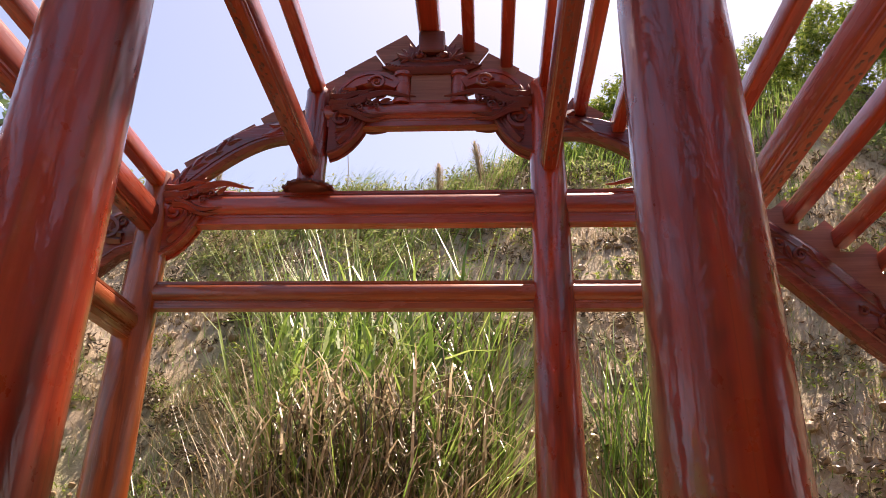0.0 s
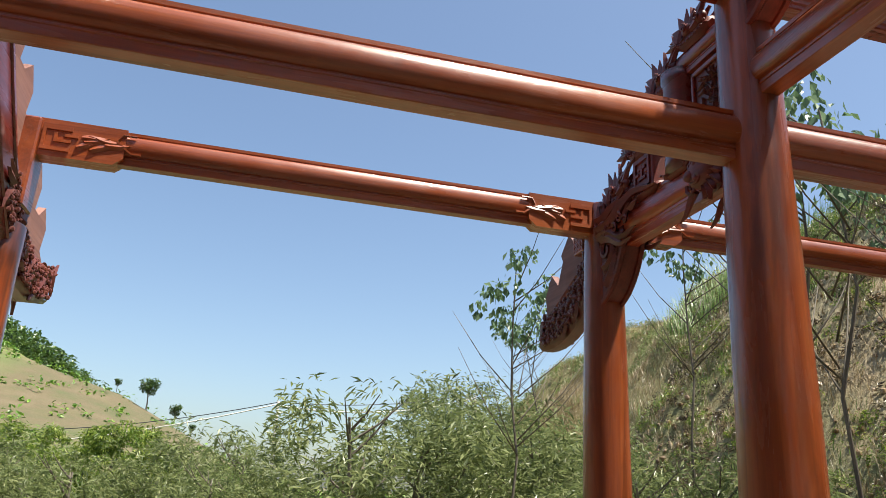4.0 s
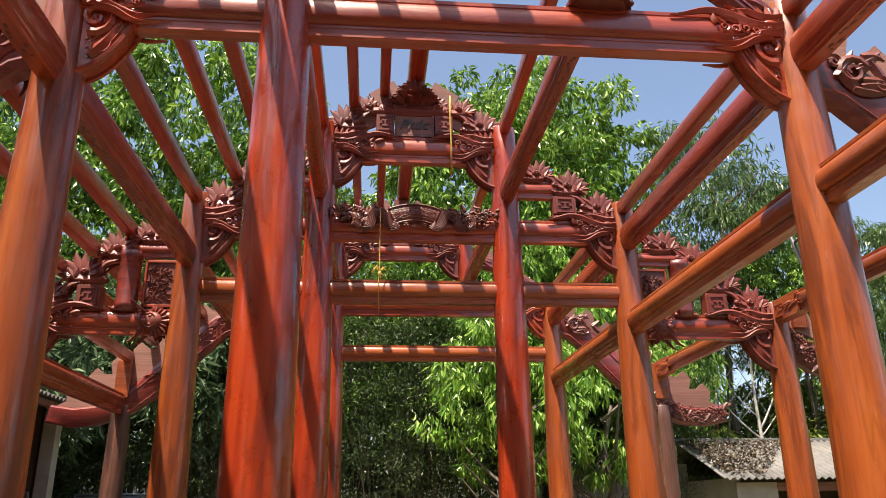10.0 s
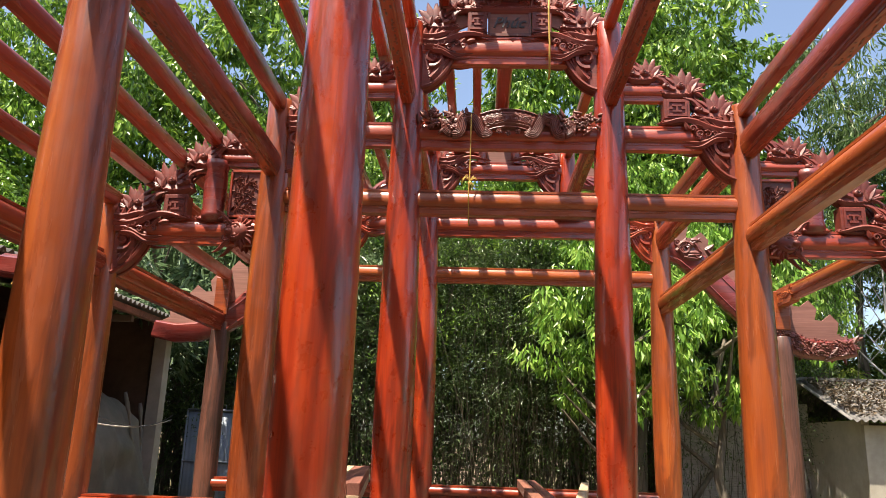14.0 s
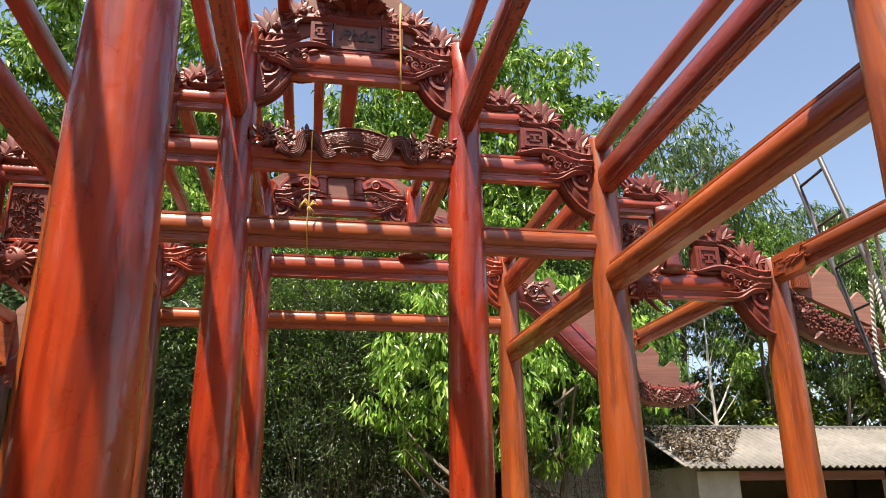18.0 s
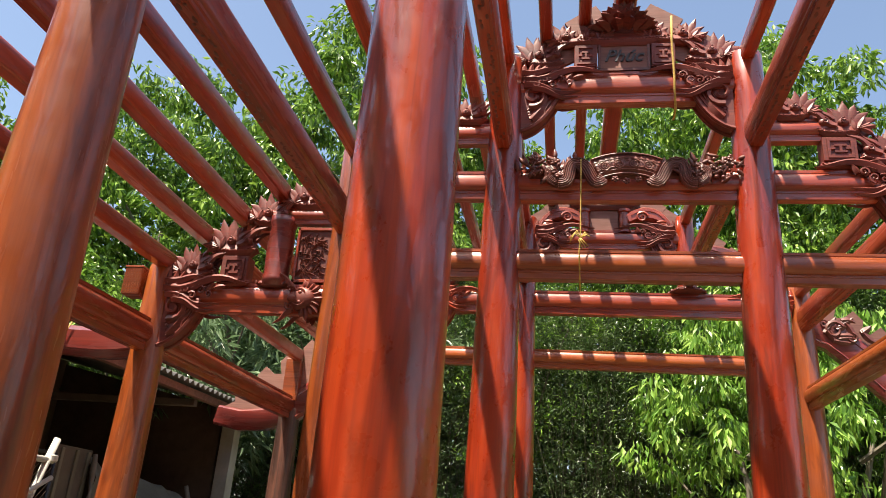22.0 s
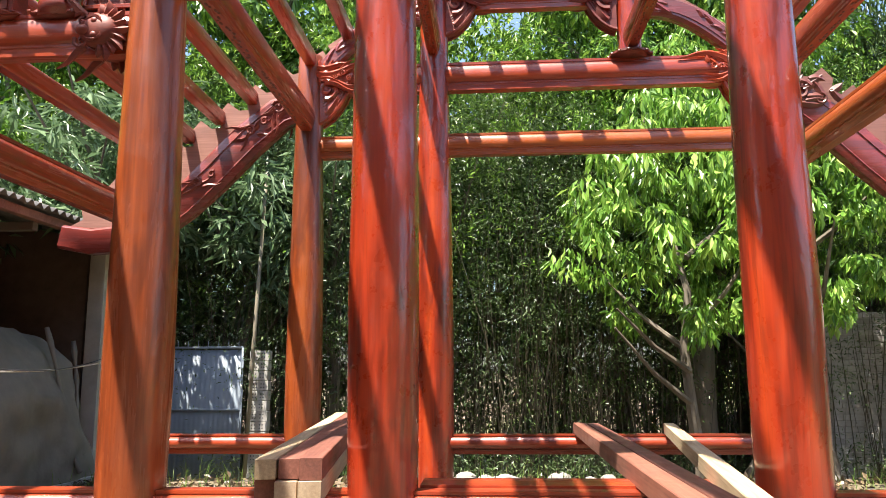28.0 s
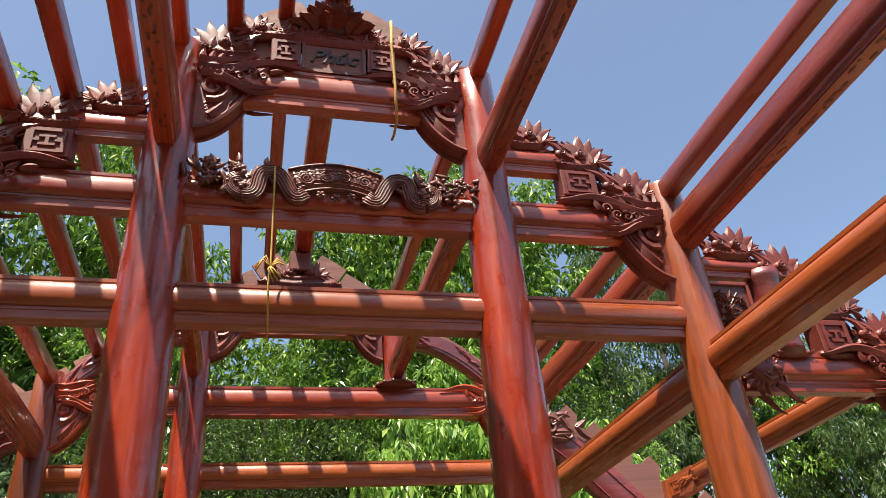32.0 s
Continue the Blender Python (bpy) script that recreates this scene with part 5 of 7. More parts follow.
# ---------------------------------------------------------------- plants
def blades(name, roots, lengths, widths, lean, mat, seed, bend=0.9, seg=4):
    """Many bent grass blades as one mesh, from arrays of roots, lengths and widths."""
    g = np.random.default_rng(seed)
    n = len(roots)
    az = g.uniform(0, 2 * np.pi, n)
    d = np.stack([np.cos(az), np.sin(az), np.zeros(n)], 1)
    side = np.stack([-np.sin(az), np.cos(az), np.zeros(n)], 1)
    l0 = np.abs(g.normal(0, lean, n))
    bd = g.uniform(0.3, 1.0, n) * bend
    vs, fs = [], []
    p = np.array(roots, float)
    rows = []
    for k in range(seg + 1):
        t = k / seg
        w = (widths * (1 - t) ** 0.7 * 0.5)[:, None]
        rows += [p - side * w, p + side * w]
        a = l0 + bd * t ** 1.5 * 1.6
        p = p + (d * np.sin(a)[:, None] + np.array([0, 0, 1.0]) * np.cos(a)[:, None]) * (lengths / seg)[:, None]
    V = np.stack(rows, 1).reshape(-1, 3)
    m = 2 * (seg + 1)
    base = (np.arange(n) * m)[:, None]
    F = np.concatenate([base + np.array([2 * k, 2 * k + 1, 2 * k + 3, 2 * k + 2]) for k in range(seg)], 0)
    me = bpy.data.meshes.new(name)
    me.from_pydata(V.tolist(), [], F.tolist())
    me.materials.append(mat)
    return me


def crown_mesh(name, clumps, per, size, mat, seed, droop=0.5, spread=1.0, leaf_w=0.4):
    """A crown of many small leaves in clumps; clumps: rows of centre and radius."""
    g = np.random.default_rng(seed)
    C = np.array(clumps, float)
    idx = np.repeat(np.arange(len(C)), per)
    n = len(idx)
    dirs = g.normal(size=(n, 3))
    dirs /= np.linalg.norm(dirs, axis=1)[:, None]
    rad = g.uniform(0.35, 1.0, n) ** 0.6
    P = C[idx, :3] + dirs * (C[idx, 3] * rad)[:, None] * np.array([1, 1, 0.75])
    az = np.arctan2(dirs[:, 1], dirs[:, 0]) + g.normal(0, 0.9, n)
    tilt = g.normal(-droop, 0.5, n)
    d = np.stack([np.cos(az) * np.cos(tilt), np.sin(az) * np.cos(tilt), np.sin(tilt)], 1)
    s = np.cross(d, np.array([0, 0, 1.0]) + g.normal(0, 0.45, (n, 3)))
    s /= np.linalg.norm(s, axis=1)[:, None] + 1e-9
    L = size * g.uniform(0.6, 1.3, n)[:, None]
    W = L * leaf_w * 0.5
    up = np.cross(s, d)
    mid = P + d * L * 0.5 + up * L * 0.06
    V = np.stack([P, mid + s * W, P + d * L - up * L * 0.08, mid - s * W], 1).reshape(-1, 3)
    b = (np.arange(n) * 4)[:, None]
    F = np.concatenate([b + np.array([0, 1, 2]), b + np.array([0, 2, 3])], 0)
    me = bpy.data.meshes.new(name)
    me.from_pydata(V.tolist(), [], F.tolist())
    me.materials.append(mat)
    return me


def trunk_mesh(name, h, r, limbs, seed, mat, parent=None, reach=1.0):
    g = random.Random(seed)
    bm = bmesh.new()
    pts = [(g.uniform(-0.08, 0.08) * k, g.uniform(-0.08, 0.08) * k, h * k / 5) for k in range(6)]
    tube(bm, pts, [r * (1 - 0.13 * k) for k in range(6)], 8)
    for i in range(limbs):
        k = g.uniform(0.4, 0.95)
        z = h * k
        a = g.uniform(0, 6.28)
        ln = h * g.uniform(0.25, 0.5) * reach
        p0 = Vector(pts[min(5, int(k * 5))])
        p0.z = z
        d = Vector((math.cos(a), math.sin(a), g.uniform(0.5, 1.1))).normalized()
        limb = bm if parent is None else bmesh.new()
        tube(limb, [p0, p0 + d * ln * 0.5, p0 + d * ln + Vector((0, 0, ln * 0.12))], [r * 0.45, r * 0.3, r * 0.12], 6)
        if parent is not None:
            part("branch", limb, mat, parent, "", True)
    return keep(bm, name, mat)


def round_clumps(n, rx, rz, z0, seed, r0=0.5, r1=0.9):
    g = random.Random(seed)
    out = []
    while len(out) < n:
        x, y, z = g.uniform(-1, 1), g.uniform(-1, 1), g.uniform(-1, 1)
        q = x * x + y * y + z * z
        if 0.25 < q < 1:
            out.append((x * rx, y * rx, z0 + z * rz, g.uniform(r0, r1)))
    return out


def tree_kind(name, h, trunk_r, clumps, per, size, leaf_mat, seed, droop=0.5, leaf_w=0.4, label="", limbs=9, bark=None):
    t = thing(name, label, "tree")
    put("trunk", trunk_mesh("trunk", h, trunk_r, limbs, seed, bark or BARK, t if "sapling" in name else None, {"eucalyptus_tree": 0.35, "tall_broadleaf_tree": 0.6, "broadleaf_tree": 0.7}.get(name, 1.0)), None, t)
    put("crown", crown_mesh("crown", clumps, per, size, leaf_mat, seed, droop, 1.0, leaf_w), None, t)
    return t


def spin(x, y, z, s, a):
    return Matrix.Translation((x, y, z)) @ Matrix.Rotation(a, 4, "Z") @ Matrix.Diagonal((s, s, s, 1))


def plant(kind, places, first=True):
    """Sets the tree itself at the first place and copies at the others; rows of x, y, size."""
    g = random.Random(len(places) * 7 + 1)
    for i, (x, y, s) in enumerate(places):
        m = spin(x, y, float(height(x, y)) - 0.05, s, g.uniform(0, 6.28))
        if i == 0:
            kind.matrix_basis = m
        else:
            c = copy_thing(kind, m)
            c.matrix_basis = m


broad = tree_kind("broadleaf_tree", 6.5, 0.16, round_clumps(110, 2.8, 3.0, 7.0, 1, 0.3, 0.75), 95, 0.24, LEAF_MID, 1, 0.4, 0.42, "tall broadleaf tree with a full mid-green crown")
bright = tree_kind("young_broadleaf_tree", 4.2, 0.11, round_clumps(105, 1.9, 1.9, 4.5, 2, 0.14, 0.34), 64, 0.2, LEAF_BRIGHT, 2, 1.15, 0.34, "young tree with drooping bright yellow-green leaves", 5)
dark = tree_kind("dense_grove_tree", 7.0, 0.07, round_clumps(30, 1.5, 3.6, 5.0, 3, 0.5, 0.9), 150, 0.22, LEAF_DARK, 3, 0.3, 0.3, "slender dark-leaved tree of a dense grove", 6)
euca = tree_kind("eucalyptus_tree", 8.5, 0.10, round_clumps(110, 1.7, 2.8, 7.6, 4, 0.25, 0.6), 85, 0.22, LEAF_GREY, 4, 0.9, 0.2, "slender eucalyptus with hanging grey-green leaves")
bush = tree_kind("bushy_tree", 2.6, 0.07, round_clumps(120, 1.8, 1.45, 2.1, 5, 0.16, 0.42), 110, 0.145, LEAF_BUSH, 5, 0.5, 0.34, "low bushy tree in full green leaf")
shrub = tree_kind("pale_shrub", 1.6, 0.04, round_clumps(60, 1.4, 1.0, 1.2, 6, 0.15, 0.4), 70, 0.13, LEAF_SCRUB, 6, 0.2, 0.22, "pale straggly shrub at the edge of the yard")
sapling = tree_kind("bare_sapling", 7.6, 0.04, round_clumps(16, 1.0, 1.3, 7.2, 8, 0.2, 0.42), 22, 0.2, LEAF_WHORL, 8, 1.1, 0.6, "thin half-bare sapling with a few hanging leaves", 14)
lone = tree_kind("lone_hill_tree", 7.0, 0.2, round_clumps(10, 1.5, 2.4, 6.5, 9, 0.8, 1.4), 120, 0.6, LEAF_DARK, 9, 0.2, 0.6, "lone dark tree on a bare hill crest", 6)
tall = tree_kind("tall_broadleaf_tree", 8.5, 0.17, round_clumps(190, 2.9, 3.9, 9.2, 12, 0.22, 0.55), 90, 0.22, LEAF_TALL, 12, 0.8, 0.36, "tall broadleaf tree with a sunlit yellow-green crown", 12)
plant(tall, [(2.3, 21.4, 1.14), (5.0, 22.2, 1.24), (-6.0, 22.4, 1.36), (-12.2, 21.5, 1.2), (3.9, 24.5, 1.34), (-9.4, 24, 1.16), (-15.5, 15.5, 0.92), (-3.6, 22.6, 1.08), (12.2, 21.8, 0.72), (16, 20.6, 0.7), (19.5, 18.6, 0.66)])
plant(broad, [(-3.4, 26, 1.25), (1.2, 26.5, 1.12), (5.6, 26, 1.3), (-6.5, 26.5, 1.28), (-14.5, 24, 1.3), (-17, 20, 1.2), (-19, 14, 1.2), (-17, 6, 1.2), (-13.5, -0.5, 1.3), (-13, -6, 1.2), (-20, 8, 1.3), (0.5, 29, 1.1), (-12.4, 13.5, 0.78), (-13.2, 8.5, 0.78), (-13.5, 18.4, 0.88), (-10.6, 18.0, 0.76)])
plant(bright, [(2.75, 17.4, 1.12), (4.9, 17.9, 1.15), (4.2, 21.5, 1.7), (6.8, 20.3, 1.1)])
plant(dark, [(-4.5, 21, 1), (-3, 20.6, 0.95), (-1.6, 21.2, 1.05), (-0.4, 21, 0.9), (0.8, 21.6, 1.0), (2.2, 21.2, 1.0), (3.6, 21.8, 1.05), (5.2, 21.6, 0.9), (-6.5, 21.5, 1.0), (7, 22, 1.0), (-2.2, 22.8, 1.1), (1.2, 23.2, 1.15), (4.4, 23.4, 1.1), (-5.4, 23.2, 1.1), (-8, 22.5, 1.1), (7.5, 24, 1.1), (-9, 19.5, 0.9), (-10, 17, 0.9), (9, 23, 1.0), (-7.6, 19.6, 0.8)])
plant(euca, [(10.3, 22.5, 1.36), (12.8, 23.5, 1.2), (8.9, 22.0, 0.95), (15, 22.5, 1.0), (13.6, 20.5, 0.8), (17, 21.5, 0.85)])
plant(bush, [(14.5, 11.5, 1.22), (15, 8.8, 1.14), (16.8, 13.5, 1.1), (16.5, 6.5, 0.95), (19, 8.5, 1.25), (22, 10, 1.1), (23, 3, 0.9), (25, 6, 0.9), (20, 16.5, 1.3), (16, 17.5, 1.3), (21, 19, 1.8), (24, 14, 1.6), (9.0, 24.0, 1.4), (12.4, 23.4, 1.5), (15.4, 22.6, 1.5), (18.4, 21.4, 1.5), (12.2, 24.5, 1.1), (-2.8, -15.8, 0.55), (-4.0, -16.0, 0.7), (-7.0, -15.9, 0.62), (-9.0, -16.0, 0.82), (-11.5, -15.8, 0.92), (-5.7, -16.4, 0.47)])
plant(shrub, [(16.4, -2.9, 2.0), (19.5, -5.8, 1.9), (17.8, -4.4, 1.7), (13, 8.5, 1.1), (13.5, 6, 1.1), (14, 2.5, 1.1), (15, 0.2, 1.1), (22, -0.3, 1.6), (24, 1.2, 1.5), (18, 1.5, 1.0), (12.5, 10.8, 1.2), (12, -7.4, 1.3), (15, -8.2, 1.6), (20, -1.5, 1.0), (14.8, 4.3, 1.0), (17, 4, 1.0), (9.5, -8, 0.9), (21, 5.5, 1.3), (17.5, -7.6, 1.8), (13.5, -7.0, 1.1), (20.5, -8.4, 1.9), (24, -8.8, 1.9), (28, -9.5, 2.2), (33, -10, 2.2), (11, -8.4, 1.3)])
plant(sapling, [(13.2, -5.2, 0.8), (8.8, -9.0, 1.05), (6.8, -9.15, 0.97), (9.9, -9.3, 1.1), (13.6, -9.3, 0.8), (25, -10.4, 0.85), (29, -10.8, 0.8), (7.6, -9.4, 0.7)])
whorl = tree_kind("whorled_tree", 5.2, 0.09, round_clumps(60, 1.5, 1.7, 4.8, 17, 0.22, 0.4), 60, 0.3, LEAF_WHORL, 17, 0.5, 0.22, "young tree with long whorled leaves beside a gate", 10)
plant(whorl, [(-7.5, 17.0, 1.15), (-5.4, 19.4, 1.2), (-3.8, 20.2, 1.25), (-7.4, 19.8, 1.3)])



def strew(n, x0, x1, y0, y1, seed):
    g = np.random.default_rng(seed)
    x, y = g.uniform(x0, x1, n), g.uniform(y0, y1, n)
    return np.stack([x, y, height(x, y) - 0.03], 1)


def clump_roots(n, cx, cy, r, seed):
    g = np.random.default_rng(seed)
    a, q = g.uniform(0, 6.28, n), np.sqrt(g.uniform(0, 1, n)) * r
    x, y = cx + q * np.cos(a), cy + q * np.sin(a)
    return np.stack([x, y, height(x, y) - 0.03], 1)


def tuft(name, roots, l0, l1, w, lean, mat, seed, label, bend=0.9):
    g = np.random.default_rng(seed)
    ob = new(name, blades(name, roots, g.uniform(l0, l1, len(roots)), np.full(len(roots), w) * g.uniform(0.6, 1.2, len(roots)), lean, mat, seed, bend, 3))
    return tagged(ob, label, "grass", kind="stuff")


def patchy(n, x0, x1, y0, y1, seed, size=0.9):
    """Roots that gather in patches."""
    g = np.random.default_rng(seed)
    k = max(8, n // 60)
    c = np.stack([g.uniform(x0, x1, k), g.uniform(y0, y1, k)], 1)
    i = g.integers(0, k, n)
    x, y = c[i, 0] + g.normal(0, size * 0.4, n), c[i, 1] + g.normal(0, size * 0.25, n)
    return np.stack([x, y, height(x, y) - 0.03], 1)


tuft("dry_bank_grass", patchy(76000, -14, 34, -15.9, -8.9, 1), 0.12, 0.5, 0.015, 0.8, DRY, 1, "dry straw-coloured grass over the cut bank", 1.3)
tuft("pale_bank_straw", patchy(52000, -14, 30, -15.8, -8.8, 3, 0.5), 0.12, 0.5, 0.013, 0.9, STRAW, 3, "bleached straw lying over the cut bank", 1.6)
tuft("green_bank_grass", patchy(26000, -14, 34, -15.9, -8.8, 2, 0.5), 0.12, 0.5, 0.012, 0.6, GRASS, 2, "patches of green grass over the cut bank")
tuft("bank_top_grass", strew(5000, -14, 22, -15.8, -13.6, 9), 0.4, 1.3, 0.02, 0.35, GRASS, 9, "rank grass along the top of the bank")
tuft("green_reeds", np.concatenate([clump_roots(300, 0.8, -9.5, 1.0, 5), clump_roots(200, 1.5, -9.9, 0.8, 6), clump_roots(120, -0.2, -9.6, 0.7, 16)]), 2.6, 5.8, 0.055, 0.17, GRASS, 5, "tall green reed clump at the foot of the bank", 0.9)
tuft("dry_reeds", np.concatenate([clump_roots(900, 0.6, -8.9, 1.2, 7), clump_roots(500, 0.9, -8.4, 1.0, 17)]), 1.8, 4.4, 0.028, 0.16, DRY, 7, "dry broken reeds among a green clump", 1.2)
tuft("straw_reeds", np.concatenate([clump_roots(360, 0.5, -8.4, 1.2, 47), clump_roots(160, 1.7, -8.6, 0.6, 48)]), 2.0, 4.4, 0.03, 0.16, STRAW, 49, "bleached reed leaves among a green clump", 1.6)


def raised(roots, z0, z1, seed):
    g = np.random.default_rng(seed)
    return roots + np.stack([np.zeros(len(roots)), np.zeros(len(roots)), g.uniform(z0, z1, len(roots))], 1)


tuft("hanging_reed_leaves", raised(np.concatenate([clump_roots(900, 0.6, -8.7, 1.25, 91), clump_roots(300, 1.2, -8.4, 0.9, 92)]), 1.3, 3.4, 93), 0.4, 1.2, 0.03, 0.9, STRAW, 94, "bleached broken leaves hanging in a reed clump", 2.3)
tuft("dead_reed_leaves", raised(clump_roots(1500, 0.6, -8.9, 1.3, 95), 0.9, 3.2, 96), 0.4, 1.1, 0.026, 0.9, LITTER, 97, "dead brown leaves inside a reed clump", 2.2)
tuft("arching_reed_leaves", raised(clump_roots(420, 0.8, -9.0, 1.2, 98), 1.2, 4.0, 99), 0.6, 1.5, 0.05, 0.7, GRASS, 100, "arching green leaves of a reed clump", 1.5)
tuft("side_reeds", np.concatenate([clump_roots(520, 3.3, -8.8, 0.8, 27), clump_roots(260, -2.6, -9.2, 0.9, 28), clump_roots(160, 2.4, -8.5, 0.5, 38)]), 1.2, 2.9, 0.026, 0.35, GRASS, 29, "arching green grass beside the reed clump", 1.3)
tuft("yard_weeds", np.concatenate([strew(2500, 10.5, 26, -9, 16, 31), strew(3200, -8, 8, 14.3, 20, 32)]), 0.1, 0.5, 0.014, 0.6, GRASS, 33, "weeds along the edge of the yard")


def clods(n, x0, x1, y0, y1, s0, s1, seed):
    """Loose lumps of earth: jittered twenty-sided bodies lying on the ground."""
    g = np.random.default_rng(seed)
    bm = bmesh.new()
    bmesh.ops.create_icosphere(bm, subdivisions=1, radius=1.0)
    V = np.array([v.co[:] for v in bm.verts])
    F = np.array([[v.index for v in f.verts] for f in bm.faces])
    bm.free()
    x, y = g.uniform(x0, x1, n), g.uniform(y0, y1, n)
    size = s0 + (s1 - s0) * g.uniform(0, 1, n) ** 4
    stretch = g.uniform(0.6, 1.3, (n, 1, 3)) * size[:, None, None]
    P = V[None] * (1 + g.normal(0, 0.16, (n, len(V), 1))) * stretch
    P = P + np.stack([x, y, height(x, y) + size * 0.15], 1)[:, None]
    A = F[None] + (np.arange(n) * len(V))[:, None, None]
    me = bpy.data.meshes.new("earth_clods")
    me.from_pydata(P.reshape(-1, 3).tolist(), [], A.reshape(-1, 3).tolist())
    me.materials.append(CLOD)
    return me


tagged(new("earth_clods", clods(9000, -9, 20, -14.2, -8.4, 0.012, 0.09, 81)), "crumbling brown earth clods down the cut bank", "earth", kind="stuff")
tagged(new("yard_clods", clods(2600, -7, 12, -8.4, 18, 0.01, 0.06, 82)), "small clods and chips over the bare yard", "earth", kind="stuff")


def bank_scrub(n, seed, mat, size, r0, r1, x1=20, y0=-15.6, y1=-8.9):
    g = np.random.default_rng(seed)
    x, y = g.uniform(-10, x1, n), g.uniform(y0, y1, n)
    c = np.stack([x, y, height(x, y) + 0.1, g.uniform(r0, r1, n)], 1)
    return crown_mesh("bank_scrub", c, 46, size, mat, seed, 0.0, 1.0, 0.3)


# Dead scrub, multiplied so its dark brown doubles as shade between tufts.
tagged(new("bank_scrub", bank_scrub(1300, 83, LITTER, 0.1, 0.08, 0.3)), "brown dead scrub on the bank, also drawn as shaded gaps between tufts", "scrub", kind="stuff")
tagged(new("bank_weeds", bank_scrub(1300, 84, LEAF_BUSH, 0.08, 0.08, 0.26)), "small green weeds dotted over the bank", "weeds", kind="stuff")
tagged(new("crest_scrub", bank_scrub(1500, 87, LEAF_SCRUB, 0.12, 0.12, 0.5, 42, -17.2, -13.2)), "grey-green scrub along the crest of the bank", "scrub", kind="stuff")
# Some litter belongs here; the dense rest stands in for shade on the ground.
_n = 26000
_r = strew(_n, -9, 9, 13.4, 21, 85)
tagged(new("leaf_litter", crown_mesh("leaf_litter", np.concatenate([_r + np.array([0, 0, 0.04]), np.full((_n, 1), 0.05)], 1), 1, 0.11, LITTER, 86, 0.0, 1.0, 0.5)), "brown leaf litter laid dense in place of shade on the floor of the grove", "leaves", kind="stuff")


def plume(x, y, h, tilt):
    """A reed stalk with a feathery pale plume."""
    t = thing("reed_plume", "tall reed stalk with a feathery pale plume", "reed", pose(x, y, float(height(x, y)) - 0.05, 0, tilt, 0), "reed plumes")
    bm = bmesh.new()
    tube(bm, [(0, 0, 0), (0.03, 0, h * 0.5), (0.12, 0, h)], [0.012, 0.01, 0.006], 5)
    part("stalk", bm, STRAW, t)
    g = np.random.default_rng(int(h * 100))
    n = 700
    k = g.uniform(0, 1, n)
    roots = np.stack([0.12 + 0.08 * k, g.normal(0, 0.01, n), h - 0.9 + 0.9 * k], 1)
    put("plume", blades("plume", roots, 0.1 + 0.16 * np.sin(np.pi * np.clip(k, 0.05, 0.95)), np.full(n, 0.016), 0.4, STRAW, 4, 0.8, 2), None, t)


for x, y, h, tilt in ((5.3, -14.0, 2.4, 20), (4.4, -14.0, 2.4, 15), (2.2, -13.9, 3.4, 2), (0.35, -13.8, 1.8, -4), (-0.6, -13.8, 1.7, 3)):
    plume(x, y, h, tilt)


# the dark grove behind the far gable: thin stems and small leaves past counting
def stems(n, x0, x1, y0, y1, seed):
    g = random.Random(seed)
    bm_v, bm_f = [], []
    for i in range(n):
        x, y, r, h = g.uniform(x0, x1), g.uniform(y0, y1), g.uniform(0.004, 0.014), g.uniform(2.5, 8)
        lx, ly = g.gauss(0, 0.11), g.gauss(0, 0.08)
        b = len(bm_v)
        for k in range(5):
            t = k / 4
            cx, cy, cz = x + lx * h * t + 0.07 * math.sin(i + 3 * t), y + ly * h * t, h * t - 1.0
            rr = r * (1 - 0.7 * t)
            bm_v += [(cx + rr, cy, cz), (cx - rr * 0.5, cy + rr * 0.87, cz), (cx - rr * 0.5, cy - rr * 0.87, cz)]
        for k in range(4):
            for j in range(3):
                bm_f.append((b + 3 * k + j, b + 3 * k + (j + 1) % 3, b + 3 * k + 3 + (j + 1) % 3, b + 3 * k + 3 + j))
    return mesh_of("grove_stems", bm_v, bm_f, BAMBOO)


tagged(new("grove_stems", stems(2500, -8.5, 8, 18.9, 24, 41)), "dense thin grey-brown stems of a shady grove", "grove", kind="stuff")


def twig_leaves(name, n, x0, x1, y0, y1, z0, z1, size, mat, seed, low=1.0):
    g = np.random.default_rng(seed)
    k = n // 40
    c = np.stack([g.uniform(x0, x1, k), g.uniform(y0, y1, k), z0 + (z1 - z0) * g.uniform(0, 1, k) ** low, g.uniform(0.25, 0.6, k)], 1)
    return crown_mesh(name, c, 40, size, mat, seed, 0.4, 1.0, 0.3)


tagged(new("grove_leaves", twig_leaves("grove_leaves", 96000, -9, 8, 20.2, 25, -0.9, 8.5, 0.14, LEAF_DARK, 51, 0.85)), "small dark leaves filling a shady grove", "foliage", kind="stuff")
# The sprays take a brighter leaf colour in place of glints.
tagged(new("grove_sprays", twig_leaves("grove_sprays", 20000, -8, 8, 18.3, 20.2, 2.6, 8.5, 0.12, LEAF_MID, 53, 0.7)), "sprays of leaves coloured brighter for glints at the edge of a grove", "foliage", kind="stuff")
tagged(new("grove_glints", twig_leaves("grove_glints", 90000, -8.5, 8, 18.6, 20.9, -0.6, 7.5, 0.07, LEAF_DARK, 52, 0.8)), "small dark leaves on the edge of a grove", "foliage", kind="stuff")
tagged(new("grove_edge_leaves", twig_leaves("grove_edge_leaves", 42000, -8.5, 8, 18.0, 19.6, 1.2, 6.5, 0.085, LEAF_GROVE, 57, 0.75)), "small leaves with pale glints in their colour at the face of a grove", "foliage", kind="stuff")
